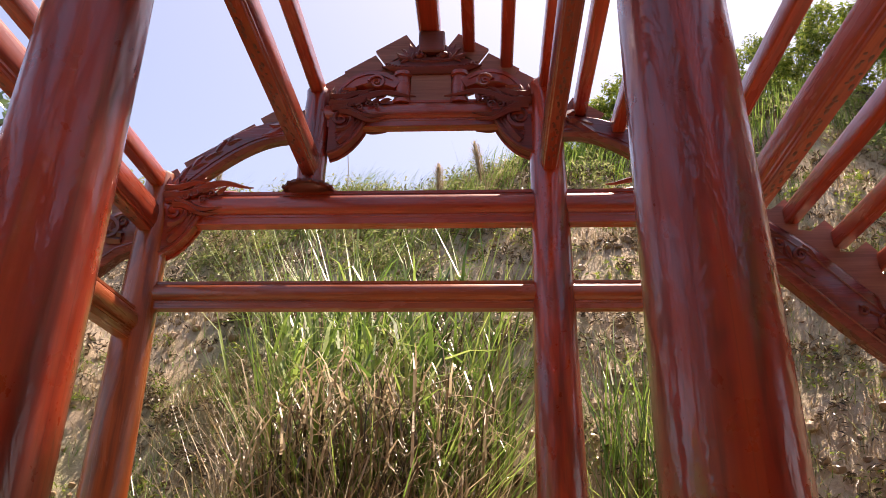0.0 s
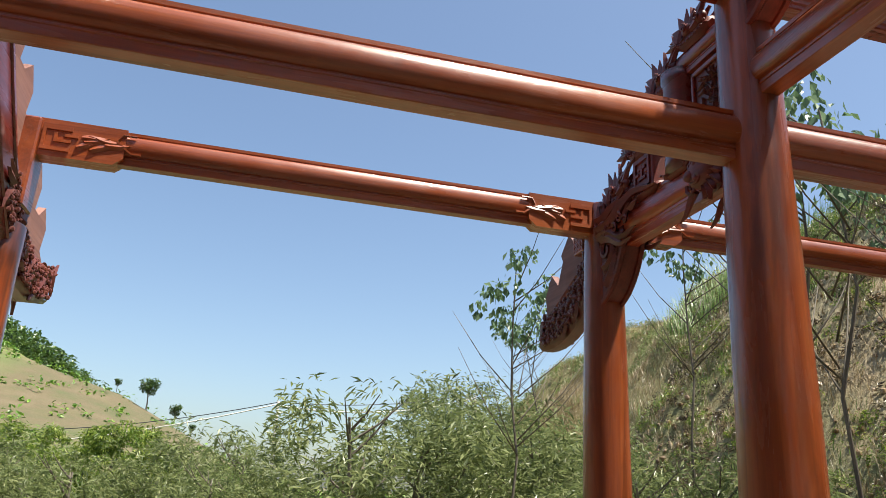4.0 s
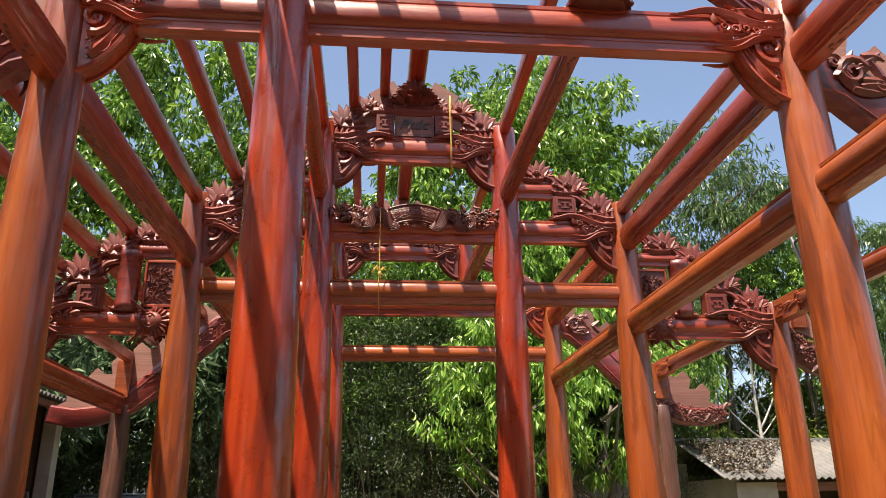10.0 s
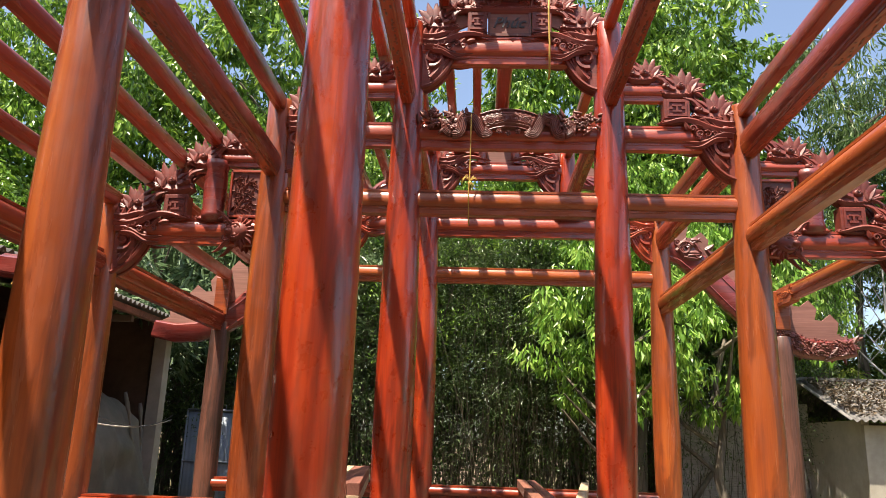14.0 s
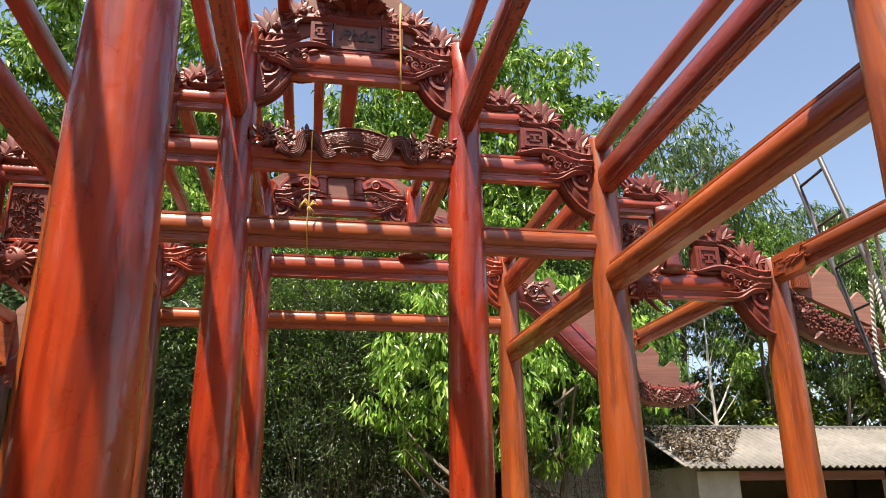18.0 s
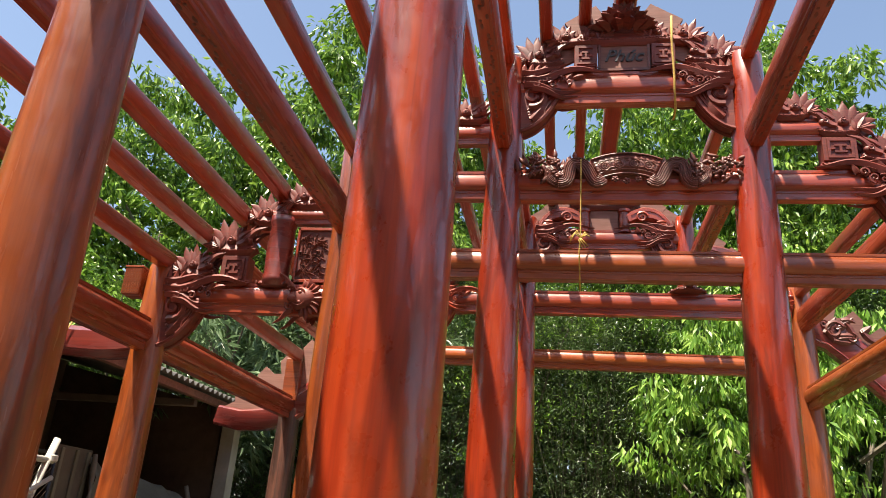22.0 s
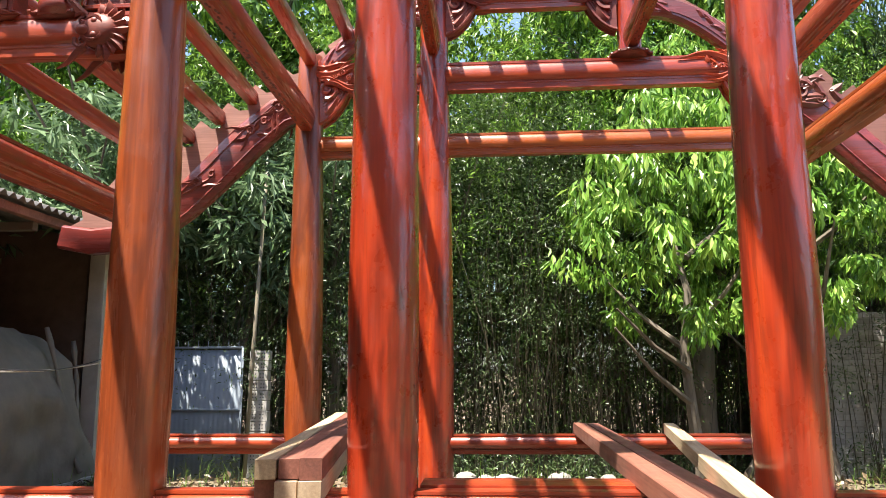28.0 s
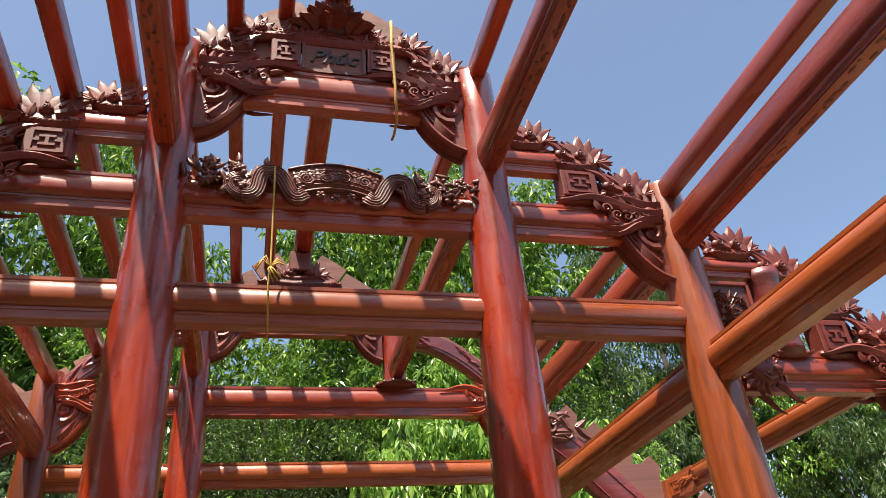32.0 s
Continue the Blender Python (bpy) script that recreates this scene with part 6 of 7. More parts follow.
# Added low leaves that hide sunlit ground and serve as shade between the stems.
tagged(new("grove_undergrowth", twig_leaves("grove_undergrowth", 26000, -8.5, 8, 18.2, 20.5, -1.0, 0.1, 0.1, LEAF_GROVE, 58, 1.2)), "dark leafy undergrowth added as shade at the foot of a grove", "foliage", kind="stuff")


def hill_forest():
    g = np.random.default_rng(61)
    k = 1500
    x, y = g.uniform(150, 330, k), g.uniform(44, 260, k)
    z = height(x, y)
    ok = (z > 29.5) & (y > 54)
    c = np.stack([x[ok], y[ok], z[ok] + 2.5 + g.uniform(0, 3.5, ok.sum()), g.uniform(1.8, 4.2, ok.sum())], 1)
    return crown_mesh("hill_forest", c, 70, 1.2, LEAF_DARK, 62, 0.2, 1.0, 0.7)


tagged(new("hill_forest", hill_forest()), "dark green wood on a distant hill", "forest", kind="stuff")


def hill_scrub():
    g = np.random.default_rng(71)
    k = 2200
    x, y = g.uniform(45, 210, k), g.uniform(-60, 120, k)
    keep_it = (y > 50) | (g.uniform(0, 1, k) < 0.25)
    x, y = x[keep_it], y[keep_it]
    k = len(x)
    c = np.stack([x, y, height(x, y) + 0.4, g.uniform(0.6, 1.8, k)], 1)
    return crown_mesh("hill_scrub", c, 18, 0.9, LEAF_MID, 72, 0.2, 1.0, 0.6)


tagged(new("hill_scrub", hill_scrub()), "scattered scrub on a distant slope", "scrub", kind="stuff")
plant(lone, [(205, 23.2, 1.0), (206, 16.2, 0.7), (203, 30.5, 0.42), (204, 11.5, 0.4)])


# ---------------------------------------------------------------- sheds, walls, scaffolds and yard clutter
def corrugated(name, width, depth, mat, wave=0.075, amp=0.018, thick=0.008):
    """A corrugated sheet: waves across x, length along y."""
    n = int(width / wave) * 6
    verts, faces = [], []
    for k, z in enumerate((0.0, thick)):
        for i in range(n + 1):
            x = width * i / n
            h = amp * math.sin(2 * math.pi * x / wave) + z
            verts += [(x, 0, h), (x, depth, h)]
    m = 2 * (n + 1)
    for i in range(n):
        a = 2 * i
        faces += [(m + a, m + a + 2, m + a + 3, m + a + 1), (a, a + 1, a + 3, a + 2), (a, a + 2, m + a + 2, m + a), (a + 1, m + a + 1, m + a + 3, a + 3)]
    faces += [(0, m, m + 1, 1), (2 * n, 2 * n + 1, m + 2 * n + 1, m + 2 * n)]
    return mesh_of(name, verts, faces, mat, True)


def block(name, lo, hi, mat, parent=None, label="", ease=0.006):
    bm = bmesh.new()
    box(bm, lo, hi, ease)
    bmesh.ops.recalc_face_normals(bm, faces=bm.faces)
    return part(name, bm, mat, parent, label)


def rods(name, lines, r, mat, parent, label="", sides=8):
    """One tube per line, each a part of its own."""
    for pts in lines:
        bm = bmesh.new()
        tube(bm, pts, r, sides)
        bmesh.ops.recalc_face_normals(bm, faces=bm.faces)
        part(name, bm, mat, parent, label, True)


# shed beside the yard, at +x
shed = thing("shed", "low plastered shed with a weathered corrugated roof littered with leaves", "shed", pose(7.0, 16.6, 0))
put("roof_sheet", corrugated("roof_sheet", 9.6, 2.75, SHEET, 0.16, 0.03), pose(-0.15, -0.15, 2.06, 21, 0, 0), shed, "weathered grey-brown corrugated sheet")
put("roof_sheet", corrugated("roof_sheet", 9.6, 2.2, SHEET, 0.16, 0.03), pose(9.45, 4.45, 2.3, 20, 0, 180), shed, "weathered grey-brown corrugated sheet")
block("ridge_cap", (-0.15, 2.3, 3.02), (9.45, 2.5, 3.09), SHEET, shed)
block("side_wall", (0.25, 0.3, 0), (0.4, 4.2, 2.1), PLASTER, shed)
block("front_wall", (0.25, 0.2, 0), (1.15, 0.32, 2.0), PLASTER, shed, "stained pale plaster beside a dark opening")
block("front_wall", (4.4, 0.2, 0), (6.0, 0.32, 2.0), PLASTER, shed)
block("front_wall", (8.6, 0.2, 0), (9.3, 0.32, 2.0), PLASTER, shed)
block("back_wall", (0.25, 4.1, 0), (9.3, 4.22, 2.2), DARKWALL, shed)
block("side_wall", (9.15, 0.3, 0), (9.3, 4.2, 2.1), PLASTER, shed)
block("lintel", (1.15, 0.2, 1.82), (8.6, 0.32, 2.0), WOOD_PLATE, shed)
g5 = np.random.default_rng(77)
n5 = 1700
ly = g5.uniform(0.0, 2.3, n5) ** 0.8 * 2.3 ** 0.2
lx = 7.0 + g5.uniform(0, 1, n5) ** 1.3 * (0.8 + 0.75 * ly)
lit = np.stack([lx, 16.5 + ly, 2.13 + (ly + 0.1) * math.tan(radians(21)), np.full(n5, 0.02)], 1)
tagged(new("fallen_leaves", crown_mesh("fallen_leaves", lit, 1, 0.09, LITTER, 78, 0.0, 1, 0.5)), "dry fallen leaves on a shed roof", "leaves", kind="stuff")

# bare pale tree behind the shed, and a log before the block wall
bare = thing("bare_tree", "bare pale tree with leafless forking white branches", "tree", pose(10.3, 21.25, float(height(10.3, 21.25)) - 0.05))
bm = bmesh.new()
tube(bm, [(0, 0, 0), (0.05, 0, 2.2), (-0.03, 0, 4.4), (0.02, 0, 6.8)], [0.075, 0.06, 0.042, 0.012], 7)
part("trunk", bm, PALEBARK, bare, "pale slender trunk", True)
for z, dx, dz, r in ((3.3, -1.3, 1.5, 0.034), (3.6, 1.5, 2.6, 0.034), (3.9, -0.9, 1.2, 0.022), (4.3, 0.7, 1.4, 0.02), (4.6, -0.7, 1.5, 0.018), (3.4, 0.9, 0.9, 0.022), (5.0, 0.5, 1.2, 0.014), (5.2, -0.4, 1.1, 0.013)):
    bm = bmesh.new()
    way = bezier((0.02, 0, z), (dx * 0.35, 0.1, z + dz * 0.25), (dx * 0.7, 0.15, z + dz * 0.7), (dx, 0.2, z + dz), 8)
    tube(bm, way, [r * (1 - 0.095 * k) for k in range(9)], 5)
    for k, side in ((3, 1), (4, -1), (5, 1), (6, -1), (7, 1)):
        p = Vector(way[k])
        tube(bm, [p, p + Vector((0.3 * side * (0.5 + abs(dx) * 0.3), -0.08, 0.3)), p + Vector((0.42 * side, -0.1, 0.62))], [r * 0.4, r * 0.28, r * 0.12], 4)
    part("branch", bm, PALEBARK, bare, "", True)
log = thing("leaning_log", "dark log leaning against the foot of a block wall", "log", pose(4.5, 18.8, 0.02))
bm = bmesh.new()
tube(bm, [(-1.15, -0.5, -1.0), (-0.35, -0.1, 0.02), (0.0, 0, 0.36), (0.35, 0.25, 0.75), (0.72, 0.52, 1.15)], [0.076, 0.07, 0.068, 0.06, 0.052], 9)
part("trunk", bm, BARK, log, "", True)

# block wall joining the shed
wall = thing("wall_blocks", "grey block wall beside the shed", "wall", pose(4.3, 19.4, -1.0), kind="structure")
block("core", (0, 0.02, 0), (3.0, 0.16, 3.52), CONCRETE, wall)
bm = bmesh.new()
box(bm, (0.004, 0, 0.004), (0.396, 0.18, 0.106), 0.006)
BLK = keep(bm, "block", BRICK, False)
for row in range(32):
    for i in range(8):
        x = i * 0.4 - (0.2 if row % 2 else 0)
        if 0 <= x <= 2.65:
            put("block", BLK, pose(x, 0, row * 0.11), wall)

# gate with its block pillar and pole
LOW = float(height(-5, 18.5))
gate = thing("gate", "grey-blue sheet metal gate with a welded frame", "gate", pose(-6.75, 18.5, LOW))
put("sheet", corrugated("sheet", 1.66, 2.82, BLUE_SHEET, 0.09, 0.003), pose(0.02, 0, 0.06, 90, 0, 0), gate)
rods("frame_bar", [[(0, -0.03, 0.0), (0, -0.03, 2.92)], [(1.7, -0.03, 0.0), (1.7, -0.03, 2.92)], [(0, -0.03, 2.92), (1.7, -0.03, 2.92)], [(0, -0.03, 1.8), (1.7, -0.03, 1.8)], [(0, -0.03, 0.06), (1.7, -0.03, 0.06)]], 0.022, BLUE_SHEET, gate)
for i in range(9):
    rods("spike", [[(0.1 + i * 0.19, -0.03, 2.92), (0.1 + i * 0.19, -0.03, 3.05)]], [0.014, 0.004], BLUE_SHEET, gate)
pillar = thing("gate_pillar", "pillar of stacked hollow concrete blocks", "pillar", pose(-4.9, 18.4, LOW - 0.02))
hb = bmesh.new()
box(hb, (0, 0, 0.004), (0.35, 0.2, 0.176), 0.006)
HOLLOW = keep(hb, "block", BRICK, False)
# Black discs on the solid block's face stand in for shade inside core holes.
hb = bmesh.new()
for x in (0.08, 0.13, 0.22, 0.27):
    for z in (0.06, 0.12):
        lump(hb, (x, -0.001, z), 0.014, (1, 0.2, 1))
HOLE_DISCS = keep(hb, "hole", BLACKTUBE)
for k in range(16):
    b5 = put("block", HOLLOW, pose((0.01, -0.008, 0.004)[k % 3], 0, k * 0.18), pillar)
    put("hole", HOLE_DISCS, None, b5, "dark discs drawn as shaded core holes")
pole = thing("wooden_pole", "pale bare pole standing beside the gate", "pole", pose(-4.9, 18.25, LOW - 0.02))
rods("pole", [[(0.0, 0, 0), (0.12, 0, 3.1), (0.25, 0.02, 6.2)]], [0.042, 0.038, 0.03], POLE, pole)

# open-fronted shed at -x
barn = thing("open_shed", "dark open-fronted workshop shed under a corrugated roof", "shed", pose(-5.6, 15.75, 0))
roof_m = Matrix.Translation((0.0, -16.5, 3.34)) @ Matrix.Rotation(radians(90), 4, "Z") @ Matrix.Rotation(radians(12), 4, "X")
put("roof_sheet", corrugated("roof_sheet", 17.0, 4.6, SHEET, 0.16, 0.03), roof_m, barn, "grey corrugated sheet bleached at its edge")
block("eave_purlin", (-0.2, -16.4, 3.2), (-0.1, 0.4, 3.3), WOOD_PLATE, barn)
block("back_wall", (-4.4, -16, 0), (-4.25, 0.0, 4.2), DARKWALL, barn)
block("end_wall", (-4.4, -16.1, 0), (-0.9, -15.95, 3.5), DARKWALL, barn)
bm = bmesh.new()
slab(bm, [(-4.4, 0), (-0.95, 0), (-0.95, 3.46), (-4.4, 4.16)], -0.06, 0.06)
bmesh.ops.recalc_face_normals(bm, faces=bm.faces)
part("end_wall", bm, BRICKWALL, barn)
block("low_wall", (-1.05, -10.6, 0.06), (-0.95, -4.4, 0.72), TARP, barn, "low stained block wall")
for y in (0.0, -15.6):
    block("post", (-0.88, y - 0.13, 0), (-0.64, y + 0.13, 3.32), PLASTER, barn, "pale concrete post")
block("floor_slab", (-4.3, -16, -0.6), (-0.4, 0, 0.06), CONCRETE, barn)
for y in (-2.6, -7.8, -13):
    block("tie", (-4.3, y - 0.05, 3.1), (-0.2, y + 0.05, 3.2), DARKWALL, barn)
door = thing("door_panel", "pale weathered door panel leaning in a dark shed", "door", pose(-6.55, 11.3, 0.06))
block("leaf", (0, 0, 0), (0.05, 0.72, 2.25), DARKWALL, door)
for y in (0.06, 0.36, 0.6):
    block("stile", (0.05, y, 0.02), (0.075, y + 0.06, 2.22), POLE, door)


def tarp_mesh():
    """A heavy sheet thrown over a heap, with folds, a lumpy sagging top and a slack lower edge."""
    verts, faces = [], []
    nx, nz = 70, 40
    for j in range(nz + 1):
        for i in range(nx + 1):
            u, v = i / nx, j / nz
            top = 2.32 - 0.42 * u ** 0.8 - 0.16 * abs(math.sin(4.2 * u + 0.4)) + 0.05 * math.sin(17 * u)
            k = noise.noise(Vector((u * 4.0, v * 3.0, 1.0))) * 0.16 + noise.noise(Vector((u * 11.0, v * 7.0, 5.0))) * 0.05
            x = 0.42 * (1 - v) ** 1.6 + 0.2 * math.sin(math.pi * v) * math.sin(math.pi * u) + k + 0.03 * math.sin(u * 33 + 4 * v) * v
            verts.append((x - 0.35 * max(0, v - 0.82) / 0.18, u * 3.4 + 0.06 * math.sin(9 * v), top * min(1, v / 0.94) + 0.05 * k))
    for j in range(nz):
        for i in range(nx):
            a = j * (nx + 1) + i
            faces.append((a, a + 1, a + nx + 2, a + nx + 1))
    return mesh_of("tarpaulin", verts, faces, TARP, True)


tarp = thing("tarpaulin", "grey tarpaulin draped over a heap in a shed", "tarpaulin", pose(-6.45, 11.9, 0.06))
put("sheet", tarp_mesh(), None, tarp)
for pts in ([(0.06, 0.02, 2.2), (0.1, 0.06, 1.3), (0.4, 0.05, 0.4)], [(0.04, 3.3, 1.85), (0.12, 3.36, 1.2), (0.16, 3.34, 0.3)], [(0.06, 2.6, 2.0), (0.3, 2.7, 1.2), (0.2, 2.95, 0.5), (0.5, 2.9, 0.1)]):
    bm = bmesh.new()
    tube(bm, bezier(*(pts if len(pts) == 4 else [pts[0], pts[1], pts[1], pts[2]]), 12), [0.03 + 0.012 * math.sin(k * 1.7) for k in range(13)], 6)
    part("fold", bm, TARP, tarp, "bunched dark fold", True)


def mesh_fence():
    """Chain-link mesh of crossing wires in a frame."""
    t = thing("wire_mesh_panel", "rusty chain-link mesh panel before a dark shed", "fence", pose(-6.15, 6.2, 0.06))
    bm = bmesh.new()
    for k in range(-26, 60):
        for s in (1, -1):
            y0 = k * 0.085
            pts = []
            for a in (0, 1):
                y = y0 + s * a * 2.1
                pts.append((0, y, a * 2.1))
            (xa, ya, za), (xb, yb, zb) = pts
            t0 = max(0, min(1, (0 - ya) / (yb - ya)))
            t1 = max(0, min(1, (4.6 - ya) / (yb - ya)))
            t0, t1 = min(t0, t1), max(t0, t1)
            if t1 - t0 > 0.03:
                p = Vector(pts[0]).lerp(Vector(pts[1]), t0)
                q = Vector(pts[0]).lerp(Vector(pts[1]), t1)
                tube(bm, [p, q], 0.0042, 3)
    tagged(part("wire_mesh", bm, WIRE, t), "thin rusty wires", kind="stuff")
    rods("frame_bar", [[(0, 0, 0), (0, 0, 2.1)], [(0, 4.6, 0), (0, 4.6, 2.1)], [(0, 0, 2.1), (0, 4.6, 2.1)], [(0, 2.3, 0), (0, 2.3, 2.1)]], 0.02, BLACKTUBE, t)


mesh_fence()
for i, (x, y, s) in enumerate(((-7.4, 7.4, 0.35), (-7.3, 8.3, 0.3), (-7.5, 9.4, 0.4), (-7.2, 10.2, 0.28))):
    bm = bmesh.new()
    box(bm, (-s, -s, 0), (s, s, s * 2.1), 0.05)
    tagged(part("sack", bm, TARP, None, "", True, pose(x, y, 0.06, 0, 0, 23 * i)), "dusty bulky sack standing in the shed", "sack", "sacks in the shed")


def scaffold(m, w, h, label):
    """Two welded tube frames with cross braces and a plank."""
    t = thing("scaffold", label, "scaffold", m, "scaffolds")
    for x in (0, 1.1):
        rods("standard", [[(x, 0, 0), (x, 0, h)], [(x, w, 0), (x, w, h)]], 0.021, STEEL, t)
        rods("ledger", [[(x, 0, h - 0.08), (x, w, h - 0.08)], [(x, 0, h * 0.5), (x, w, h * 0.5)]], 0.019, STEEL, t)
        rods("strut", [[(x, 0, h * 0.85), (x, w * 0.35, h * 0.5)], [(x, w, h * 0.85), (x, w * 0.65, h * 0.5)]], 0.015, STEEL, t)
    for y in (0, w):
        rods("brace", [[(0, y, 0.25), (1.1, y, h * 0.82)], [(1.1, y, 0.25), (0, y, h * 0.82)]], 0.014, STEEL, t)
    return t


for x, y in ((11.2, 15.0), (12.9, 15.1), (15.2, 15.0)):
    scaffold(pose(x, y, 0, 0, 0, -88), 1.5, 1.85, "pale steel tube scaffold frame standing in the yard")
left = thing("scaffold", "pale steel tube scaffold with a plank before a dark shed", "scaffold", pose(-5.25, 8.0, 0), "scaffolds")
rods("standard", [[(0, 0.7, 0.0), (0, 1.12, 1.2), (0, 1.5, 2.2)], [(0, -0.5, 0.0), (0, -0.5, 2.12)], [(-0.9, 1.5, 0), (-0.9, 1.5, 2.1)]], 0.034, STEEL, left)
rods("ledger", [[(0, -0.6, 2.02), (0, 1.5, 2.0)], [(0, -0.6, 0.78), (0, 1.4, 0.62)]], 0.03, STEEL, left)
rods("brace", [[(0.03, -0.5, 0.85), (0.03, 1.5, 1.85)], [(0.03, -0.5, 1.35), (0.03, 1.1, 0.3)]], 0.024, STEEL, left)
for y, z in ((1.47, 2.02), (1.28, 1.62), (1.12, 1.2)):
    bm = bmesh.new()
    box(bm, (-0.045, y - 0.045, z - 0.035), (0.05, y + 0.045, z + 0.035), 0.012)
    part("clamp", bm, STEEL, left, "rusty tube clamp")
block("plank", (-0.35, -0.7, 1.38), (0.02, 2.0, 1.43), WOOD_RAW, left, "worn pale plank")

# ladder on the eave beam
ladder = thing("ladder", "dark slender ladder leaning on an eave beam", "ladder", pose(0, 0, 0))
ra, rb = ((4.18, 8.42, 4.62), (5.74, 8.78, 0.0)), ((4.2, 8.07, 4.68), (5.82, 8.36, 0.0))
rods("rail", [list(ra), list(rb)], 0.024, BLACKTUBE, ladder)
for k in range(11):
    t5 = 0.06 + k * 0.086
    p, q = Vector(ra[0]).lerp(Vector(ra[1]), t5), Vector(rb[0]).lerp(Vector(rb[1]), t5)
    rods("rung", [[p, q]], 0.014, BLACKTUBE, ladder)


def rope(name, pts, r, mat, label, tassel=None, sides=6):
    """A laid rope: two strands twisted about a line."""
    t = thing(name, label, "rope")
    pts = [Vector(p) for p in pts]
    fine = []
    for a, b in zip(pts, pts[1:]):
        n = max(2, int((b - a).length / 0.012))
        fine += [a.lerp(b, i / n) for i in range(n)]
    fine.append(pts[-1])
    for ph in (0, math.pi):
        bm = bmesh.new()
        line = [p + Vector((math.cos(i * 0.8 + ph), math.sin(i * 0.8 + ph), 0)) * r * 0.5 for i, p in enumerate(fine)]
        tube(bm, line, r * 0.62, 5)
        part("strand", bm, mat, t, "", True)
    if tassel:
        g = np.random.default_rng(5)
        n = 160
        roots = np.tile(np.array([tassel]), (n, 1)) + g.normal(0, 0.006, (n, 3))
        me = blades("tassel", np.zeros((n, 3)), g.uniform(0.16, 0.26, n), np.full(n, 0.009), 0.22, mat, 6, 0.3, 3)
        put("tassel", me, Matrix.Translation(tassel) @ Matrix.Rotation(math.pi, 4, "X"), t, "frayed white rope end")
    return t


def sagging(a, b, sag, n=24):
    a, b = Vector(a), Vector(b)
    return [a.lerp(b, i / n) - Vector((0, 0, sag * 4 * (i / n) * (1 - i / n))) for i in range(n + 1)]


rope("hanging_rope", [(3.05, 4.19, 6.6), (3.05, 4.19, 0.3)], 0.011, ROPE, "white twisted rope hanging from the roof beams")
rope("frayed_rope", [(3.0, 3.9, 6.4), (3.27, 4.03, 4.8), (3.72, 4.46, 2.68)], 0.008, ROPE, "grey rope hanging with a frayed white end", (3.74, 4.47, 2.66))
loop = [(4.30, 7.62, 0.2), (4.33, 7.66, 2.4), (4.36, 7.7, 3.6), (4.37, 7.77, 3.83), (4.32, 7.78, 3.82), (4.33, 7.82, 3.3), (4.34, 7.92, 2.75), (4.35, 7.93, 2.48), (4.35, 7.85, 2.38), (4.34, 7.77, 2.44), (4.33, 7.76, 2.8), (4.32, 7.78, 3.5)]
rope("looped_rope", loop, 0.017, ROPE, "white rope looped over an eave beam")
rods_t = thing("yellow_tie", "yellow cord tied round a carved beam", "cord", group="yellow cords")
bm = bmesh.new()
tube(bm, [(0.43, 8.90, 6.35), (0.43, 8.93, 6.1), (0.44, 8.93, 5.7), (0.44, 8.95, 5.36), (0.44, 9.08, 5.34), (0.45, 9.2, 5.4)], 0.011, 6)
part("cord", bm, YELLOW, rods_t, "", True)
tie3 = thing("yellow_tie", "thin straw cord knotted round an eave tail", "cord", group="yellow cords")
bm = bmesh.new()
tube(bm, [(-5.14, 8.96, 3.34), (-5.08, 8.95, 3.2), (-5.06, 8.94, 3.1), (-5.1, 8.93, 2.96), (-5.16, 8.94, 2.86), (-5.12, 8.94, 2.84), (-5.07, 8.93, 2.94), (-5.06, 8.94, 3.06), (-5.0, 8.95, 3.22)], 0.006, 5)
part("cord", bm, YELLOW, tie3, "", True)
tie2 = thing("yellow_tie", "knotted yellow cord hanging from a beam", "cord", group="yellow cords")
bm = bmesh.new()
tube(bm, [(-0.4, 8.93, 4.85), (-0.4, 8.92, 4.5), (-0.4, 8.92, 4.1), (-0.41, 8.93, 3.96), (-0.4, 8.95, 3.6)], 0.007, 5)
part("cord", bm, YELLOW, tie2, "", True)
bm = bmesh.new()
for k in range(9):
    tube(bm, [(-0.4, 8.92, 4.08), (-0.4 + 0.05 * math.cos(k * 2.2), 8.9, 4.1 + 0.05 * math.sin(k * 2.2)), (-0.4 + 0.09 * math.cos(k * 2.2 + 0.5), 8.91, 4.05 + 0.08 * math.sin(k * 2.2 + 0.5))], 0.006, 4)
part("knot", bm, YELLOW, tie2, "", True)
for i, (pts, r, lab) in enumerate(((sagging((-5.6, 14.7, 1.62), (-4.42, 8.95, 1.55), 0.12), 0.008, "pale cable strung between posts"), (sagging((-5.6, 14.75, 1.7), (-4.42, 9.0, 1.75), 0.25), 0.007, "thin slack cable strung between posts"), (sagging((26, -1.4, 4.36), (30, 10, 2.9), 0.35), 0.014, "thin dark cable sagging over scrub"), (sagging((26, -1.4, 4.3), (25.5, 10, 2.0), 0.35), 0.02, "pale conduit strung over scrub"), (sagging((26, -1.4, 4.36), (30, -9.6, 5.75), 0.25), 0.014, "thin dark cable strung between poles"), (sagging((26, -1.4, 4.25), (30, -9.6, 5.6), 0.4), 0.02, "pale conduit sagging between poles"))):
    bm = bmesh.new()
    tube(bm, pts, r, 6)
    tagged(part("cable", bm, ROPE if i in (0, 3, 5) else BLACKTUBE, None, "", True), lab, "cable", "cables")
pp = thing("utility_pole", "slim pale concrete pole carrying cables", "pole", pose(26, -1.4, 0), "cable poles")
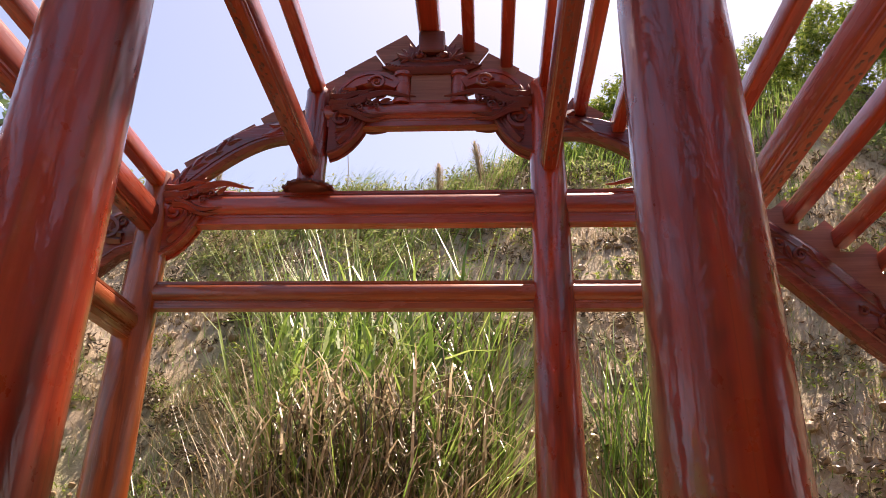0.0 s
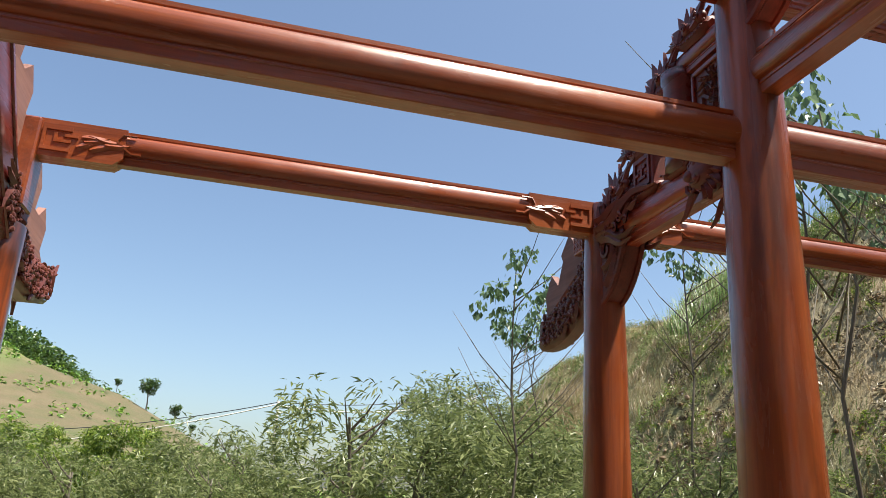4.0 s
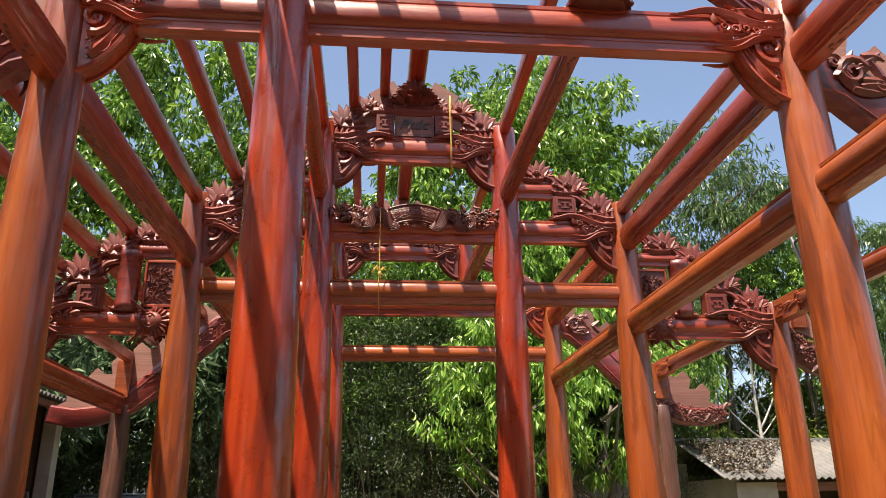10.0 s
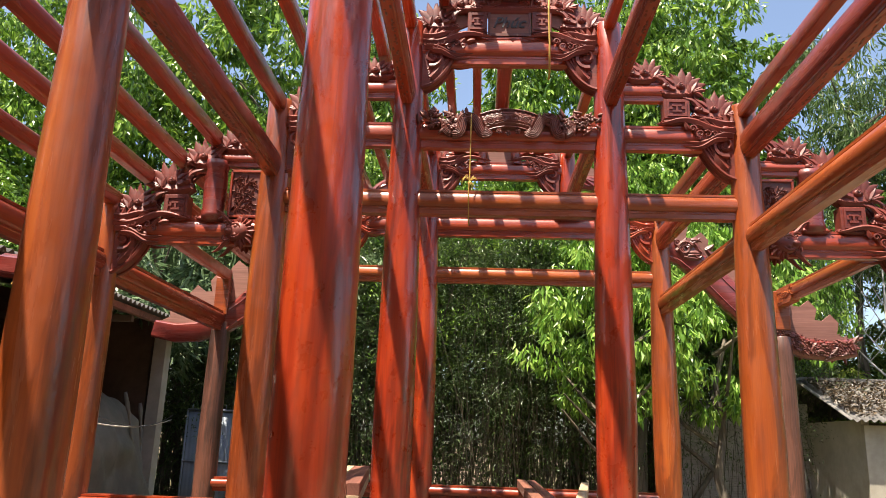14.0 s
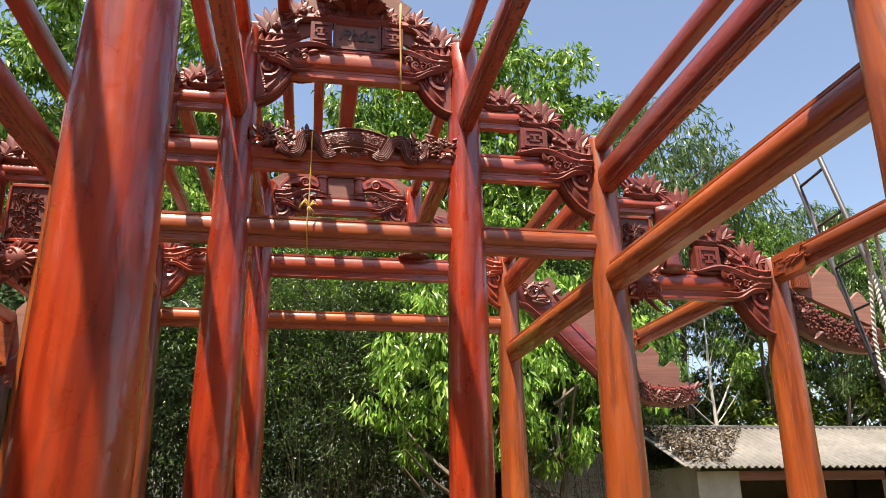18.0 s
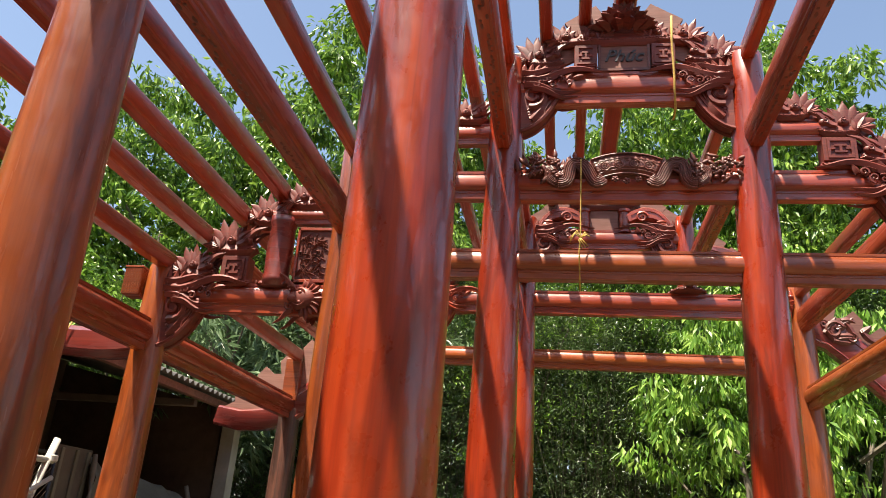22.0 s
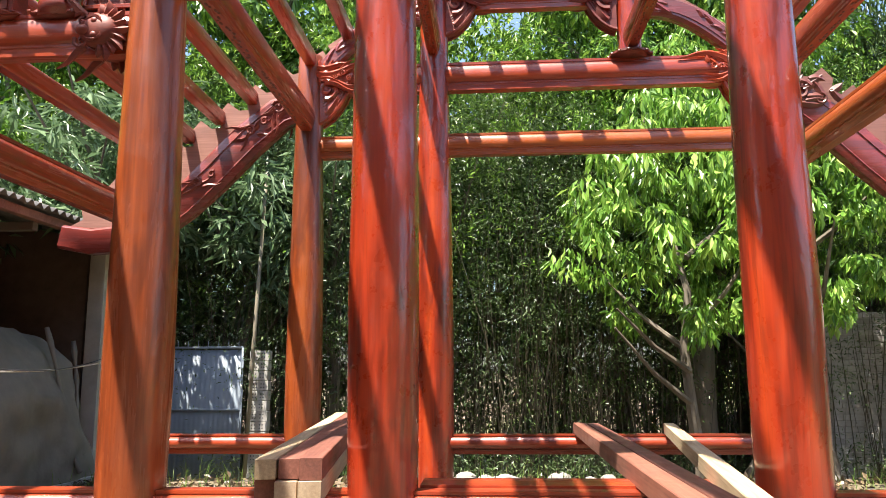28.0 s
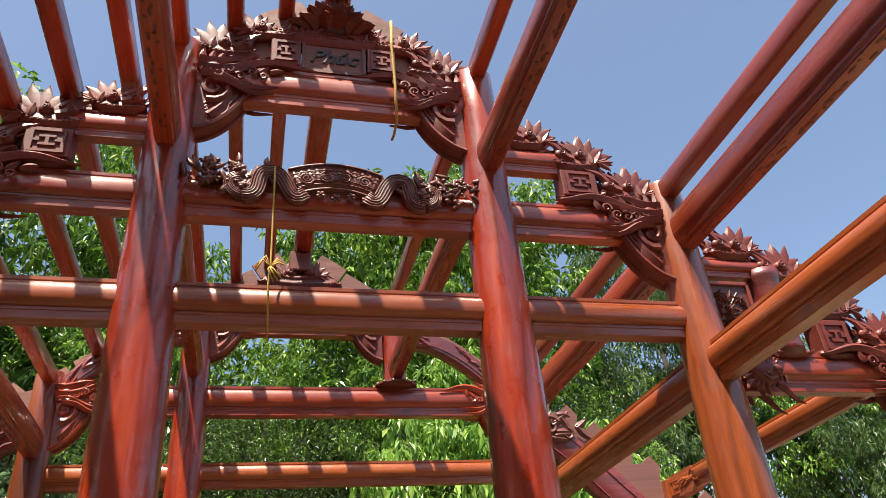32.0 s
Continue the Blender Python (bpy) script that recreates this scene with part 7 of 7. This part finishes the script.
rods("shaft", [[(0, 0, 0), (0, 0, 4.4)]], [0.06, 0.045], CONCRETE, pp)
pp = thing("utility_pole", "leaning bare pole carrying cables above a bank", "pole", pose(30, -9.6, float(height(30, -9.6)) - 0.1), "cable poles")
rods("shaft", [[(-0.4, 0, 0), (0, 0, 5.8 - float(height(30, -9.6)))]], [0.06, 0.045], CONCRETE, pp)

# timbers laid across the sills, and rubble
TIMBERS = (((-1.62, 8.62, 0.91), (-2.13, 13.05, 0.92), 0.105, WOOD_RAW), ((-1.505, 8.64, 0.91), (-2.01, 13.0, 0.92), 0.105, WOOD_DUSTY), ((-1.385, 8.6, 0.91), (-1.89, 12.95, 0.92), 0.115, WOOD_DUSTY),
           ((-1.51, 8.6, 0.8), (-2.03, 13.0, 0.8), 0.11, WOOD_RAW), ((-1.385, 8.58, 0.8), (-1.9, 13.0, 0.8), 0.115, WOOD_RAW), ((-1.64, 8.7, 0.8), (-2.15, 13.0, 0.8), 0.11, WOOD_DUSTY),
           ((0.32, 7.95, 0.81), (0.40, 12.97, 0.8), 0.12, WOOD_DUSTY), ((0.45, 7.9, 0.81), (0.54, 12.97, 0.8), 0.115, WOOD_DUSTY), ((0.6, 8.1, 0.81), (1.33, 13.0, 0.8), 0.11, WOOD_RAW))
for i, (p, q, w, mat) in enumerate(TIMBERS):
    ob = beam("loose_timber", p, q, w, w * 0.95, SQUARE, mat)
    tagged(ob, "pale sawn timber laid across the sill beams" if mat is WOOD_RAW else "reddish squared timber laid across the sill beams", "timber", "loose timbers on the sills")
tagged(beam("floor_timber", (-3.55, 8.15, 0.01), (-3.5, 10.3, 0.01), 0.34, 0.33, SQUARE, WOOD_ORANGE), "broad orange timber lying on the earth floor", "timber")
tagged(beam("sill_board", (-MAIN + 0.2, 9.3, 0.785), (MAIN - 0.2, 9.3, 0.785), 0.3, 0.03, SQUARE, WOOD), "wide varnished board lying behind the sill beam", "board")
r5 = random.Random(5)
for i in range(64):
    bm = bmesh.new()
    s = r5.uniform(0.05, 0.14)
    bmesh.ops.create_icosphere(bm, subdivisions=2, radius=s, matrix=Matrix.Diagonal((1, r5.uniform(0.7, 1.2), r5.uniform(0.5, 0.8), 1)))
    for v in bm.verts:
        v.co *= 1 + 0.22 * noise.noise(v.co * 9 + Vector((i, 0, 0)))
    x, y = r5.uniform(-2.2, 1.6), r5.uniform(14.3, 15.35)
    tagged(part("stone", bm, STONE, None, "", False, pose(x, y, s * 0.35, 0, 0, i * 31)), "grey rough stone lying in a rubble heap", "stone", "stones of the rubble heap")
hb = bmesh.new()
box(hb, (0, 0, 0.0), (0.38, 0.18, 0.17), 0.006)
LOOSE = keep(hb, "loose_block", BRICK, False)
for i, (x, y, z, a) in enumerate(((-2.4, 11.2, 0, 10), (-1.9, 11.3, 0, -6), (-1.4, 11.4, 0, 4), (-0.7, 11.3, 0, 0), (-0.1, 11.5, 0, 12), (-2.2, 11.25, 0.17, 3), (-1.5, 11.35, 0.17, -4), (0.6, 11.3, 0, 5), (-3.0, 11.4, 0, 30))):
    ob = tagged(put("loose_block", LOOSE, pose(x, y, z, 0, 0, a)), "hollow concrete block lying on the earth floor", "block", "loose blocks")
    put("hole", HOLE_DISCS, None, ob, "dark discs drawn as shaded core holes")
# a forked tree at the edge of the grove
fork = thing("forked_tree", "grey forked trunk with hanging bright leaves", "tree", pose(3.4, 19.2, -1.0))
bm = bmesh.new()
tube(bm, [(0, 0, 0), (-0.02, 0, 1.6), (0.02, 0, 3.1)], [0.24, 0.2, 0.19], 10)
tube(bm, [(0.0, 0, 3.0), (-0.35, -0.1, 4.0), (-0.75, -0.2, 5.6), (-0.9, -0.3, 7.5)], [0.15, 0.12, 0.1, 0.06], 8)
tube(bm, [(0.02, 0, 3.0), (0.35, 0.1, 3.7), (0.6, 0.2, 5.2), (0.5, 0.3, 7.5)], [0.15, 0.12, 0.1, 0.06], 8)
part("trunk", bm, BARK, fork, "", True)
put("crown", crown_mesh("crown", [(*c[:3], c[3]) for c in round_clumps(105, 2.2, 2.1, 7.0, 14, 0.15, 0.36)], 70, 0.17, LEAF_BRIGHT, 15, 1.1, 1, 0.36), None, fork)
# far roof behind the bushes
far_house = thing("far_house", "small tiled house half hidden by bushes", "house", pose(30, 11.5, 0))
block("wall", (0, 0, 0), (4, 6, 3.2), PLASTER, far_house)
bm = bmesh.new()
slab(bm, [(-0.4, 3.1), (2, 4.6), (4.4, 3.1)], -0.3, 6.3)
bmesh.ops.recalc_face_normals(bm, faces=bm.faces)
part("roof", bm, SHEET, far_house, "dark weathered roof")
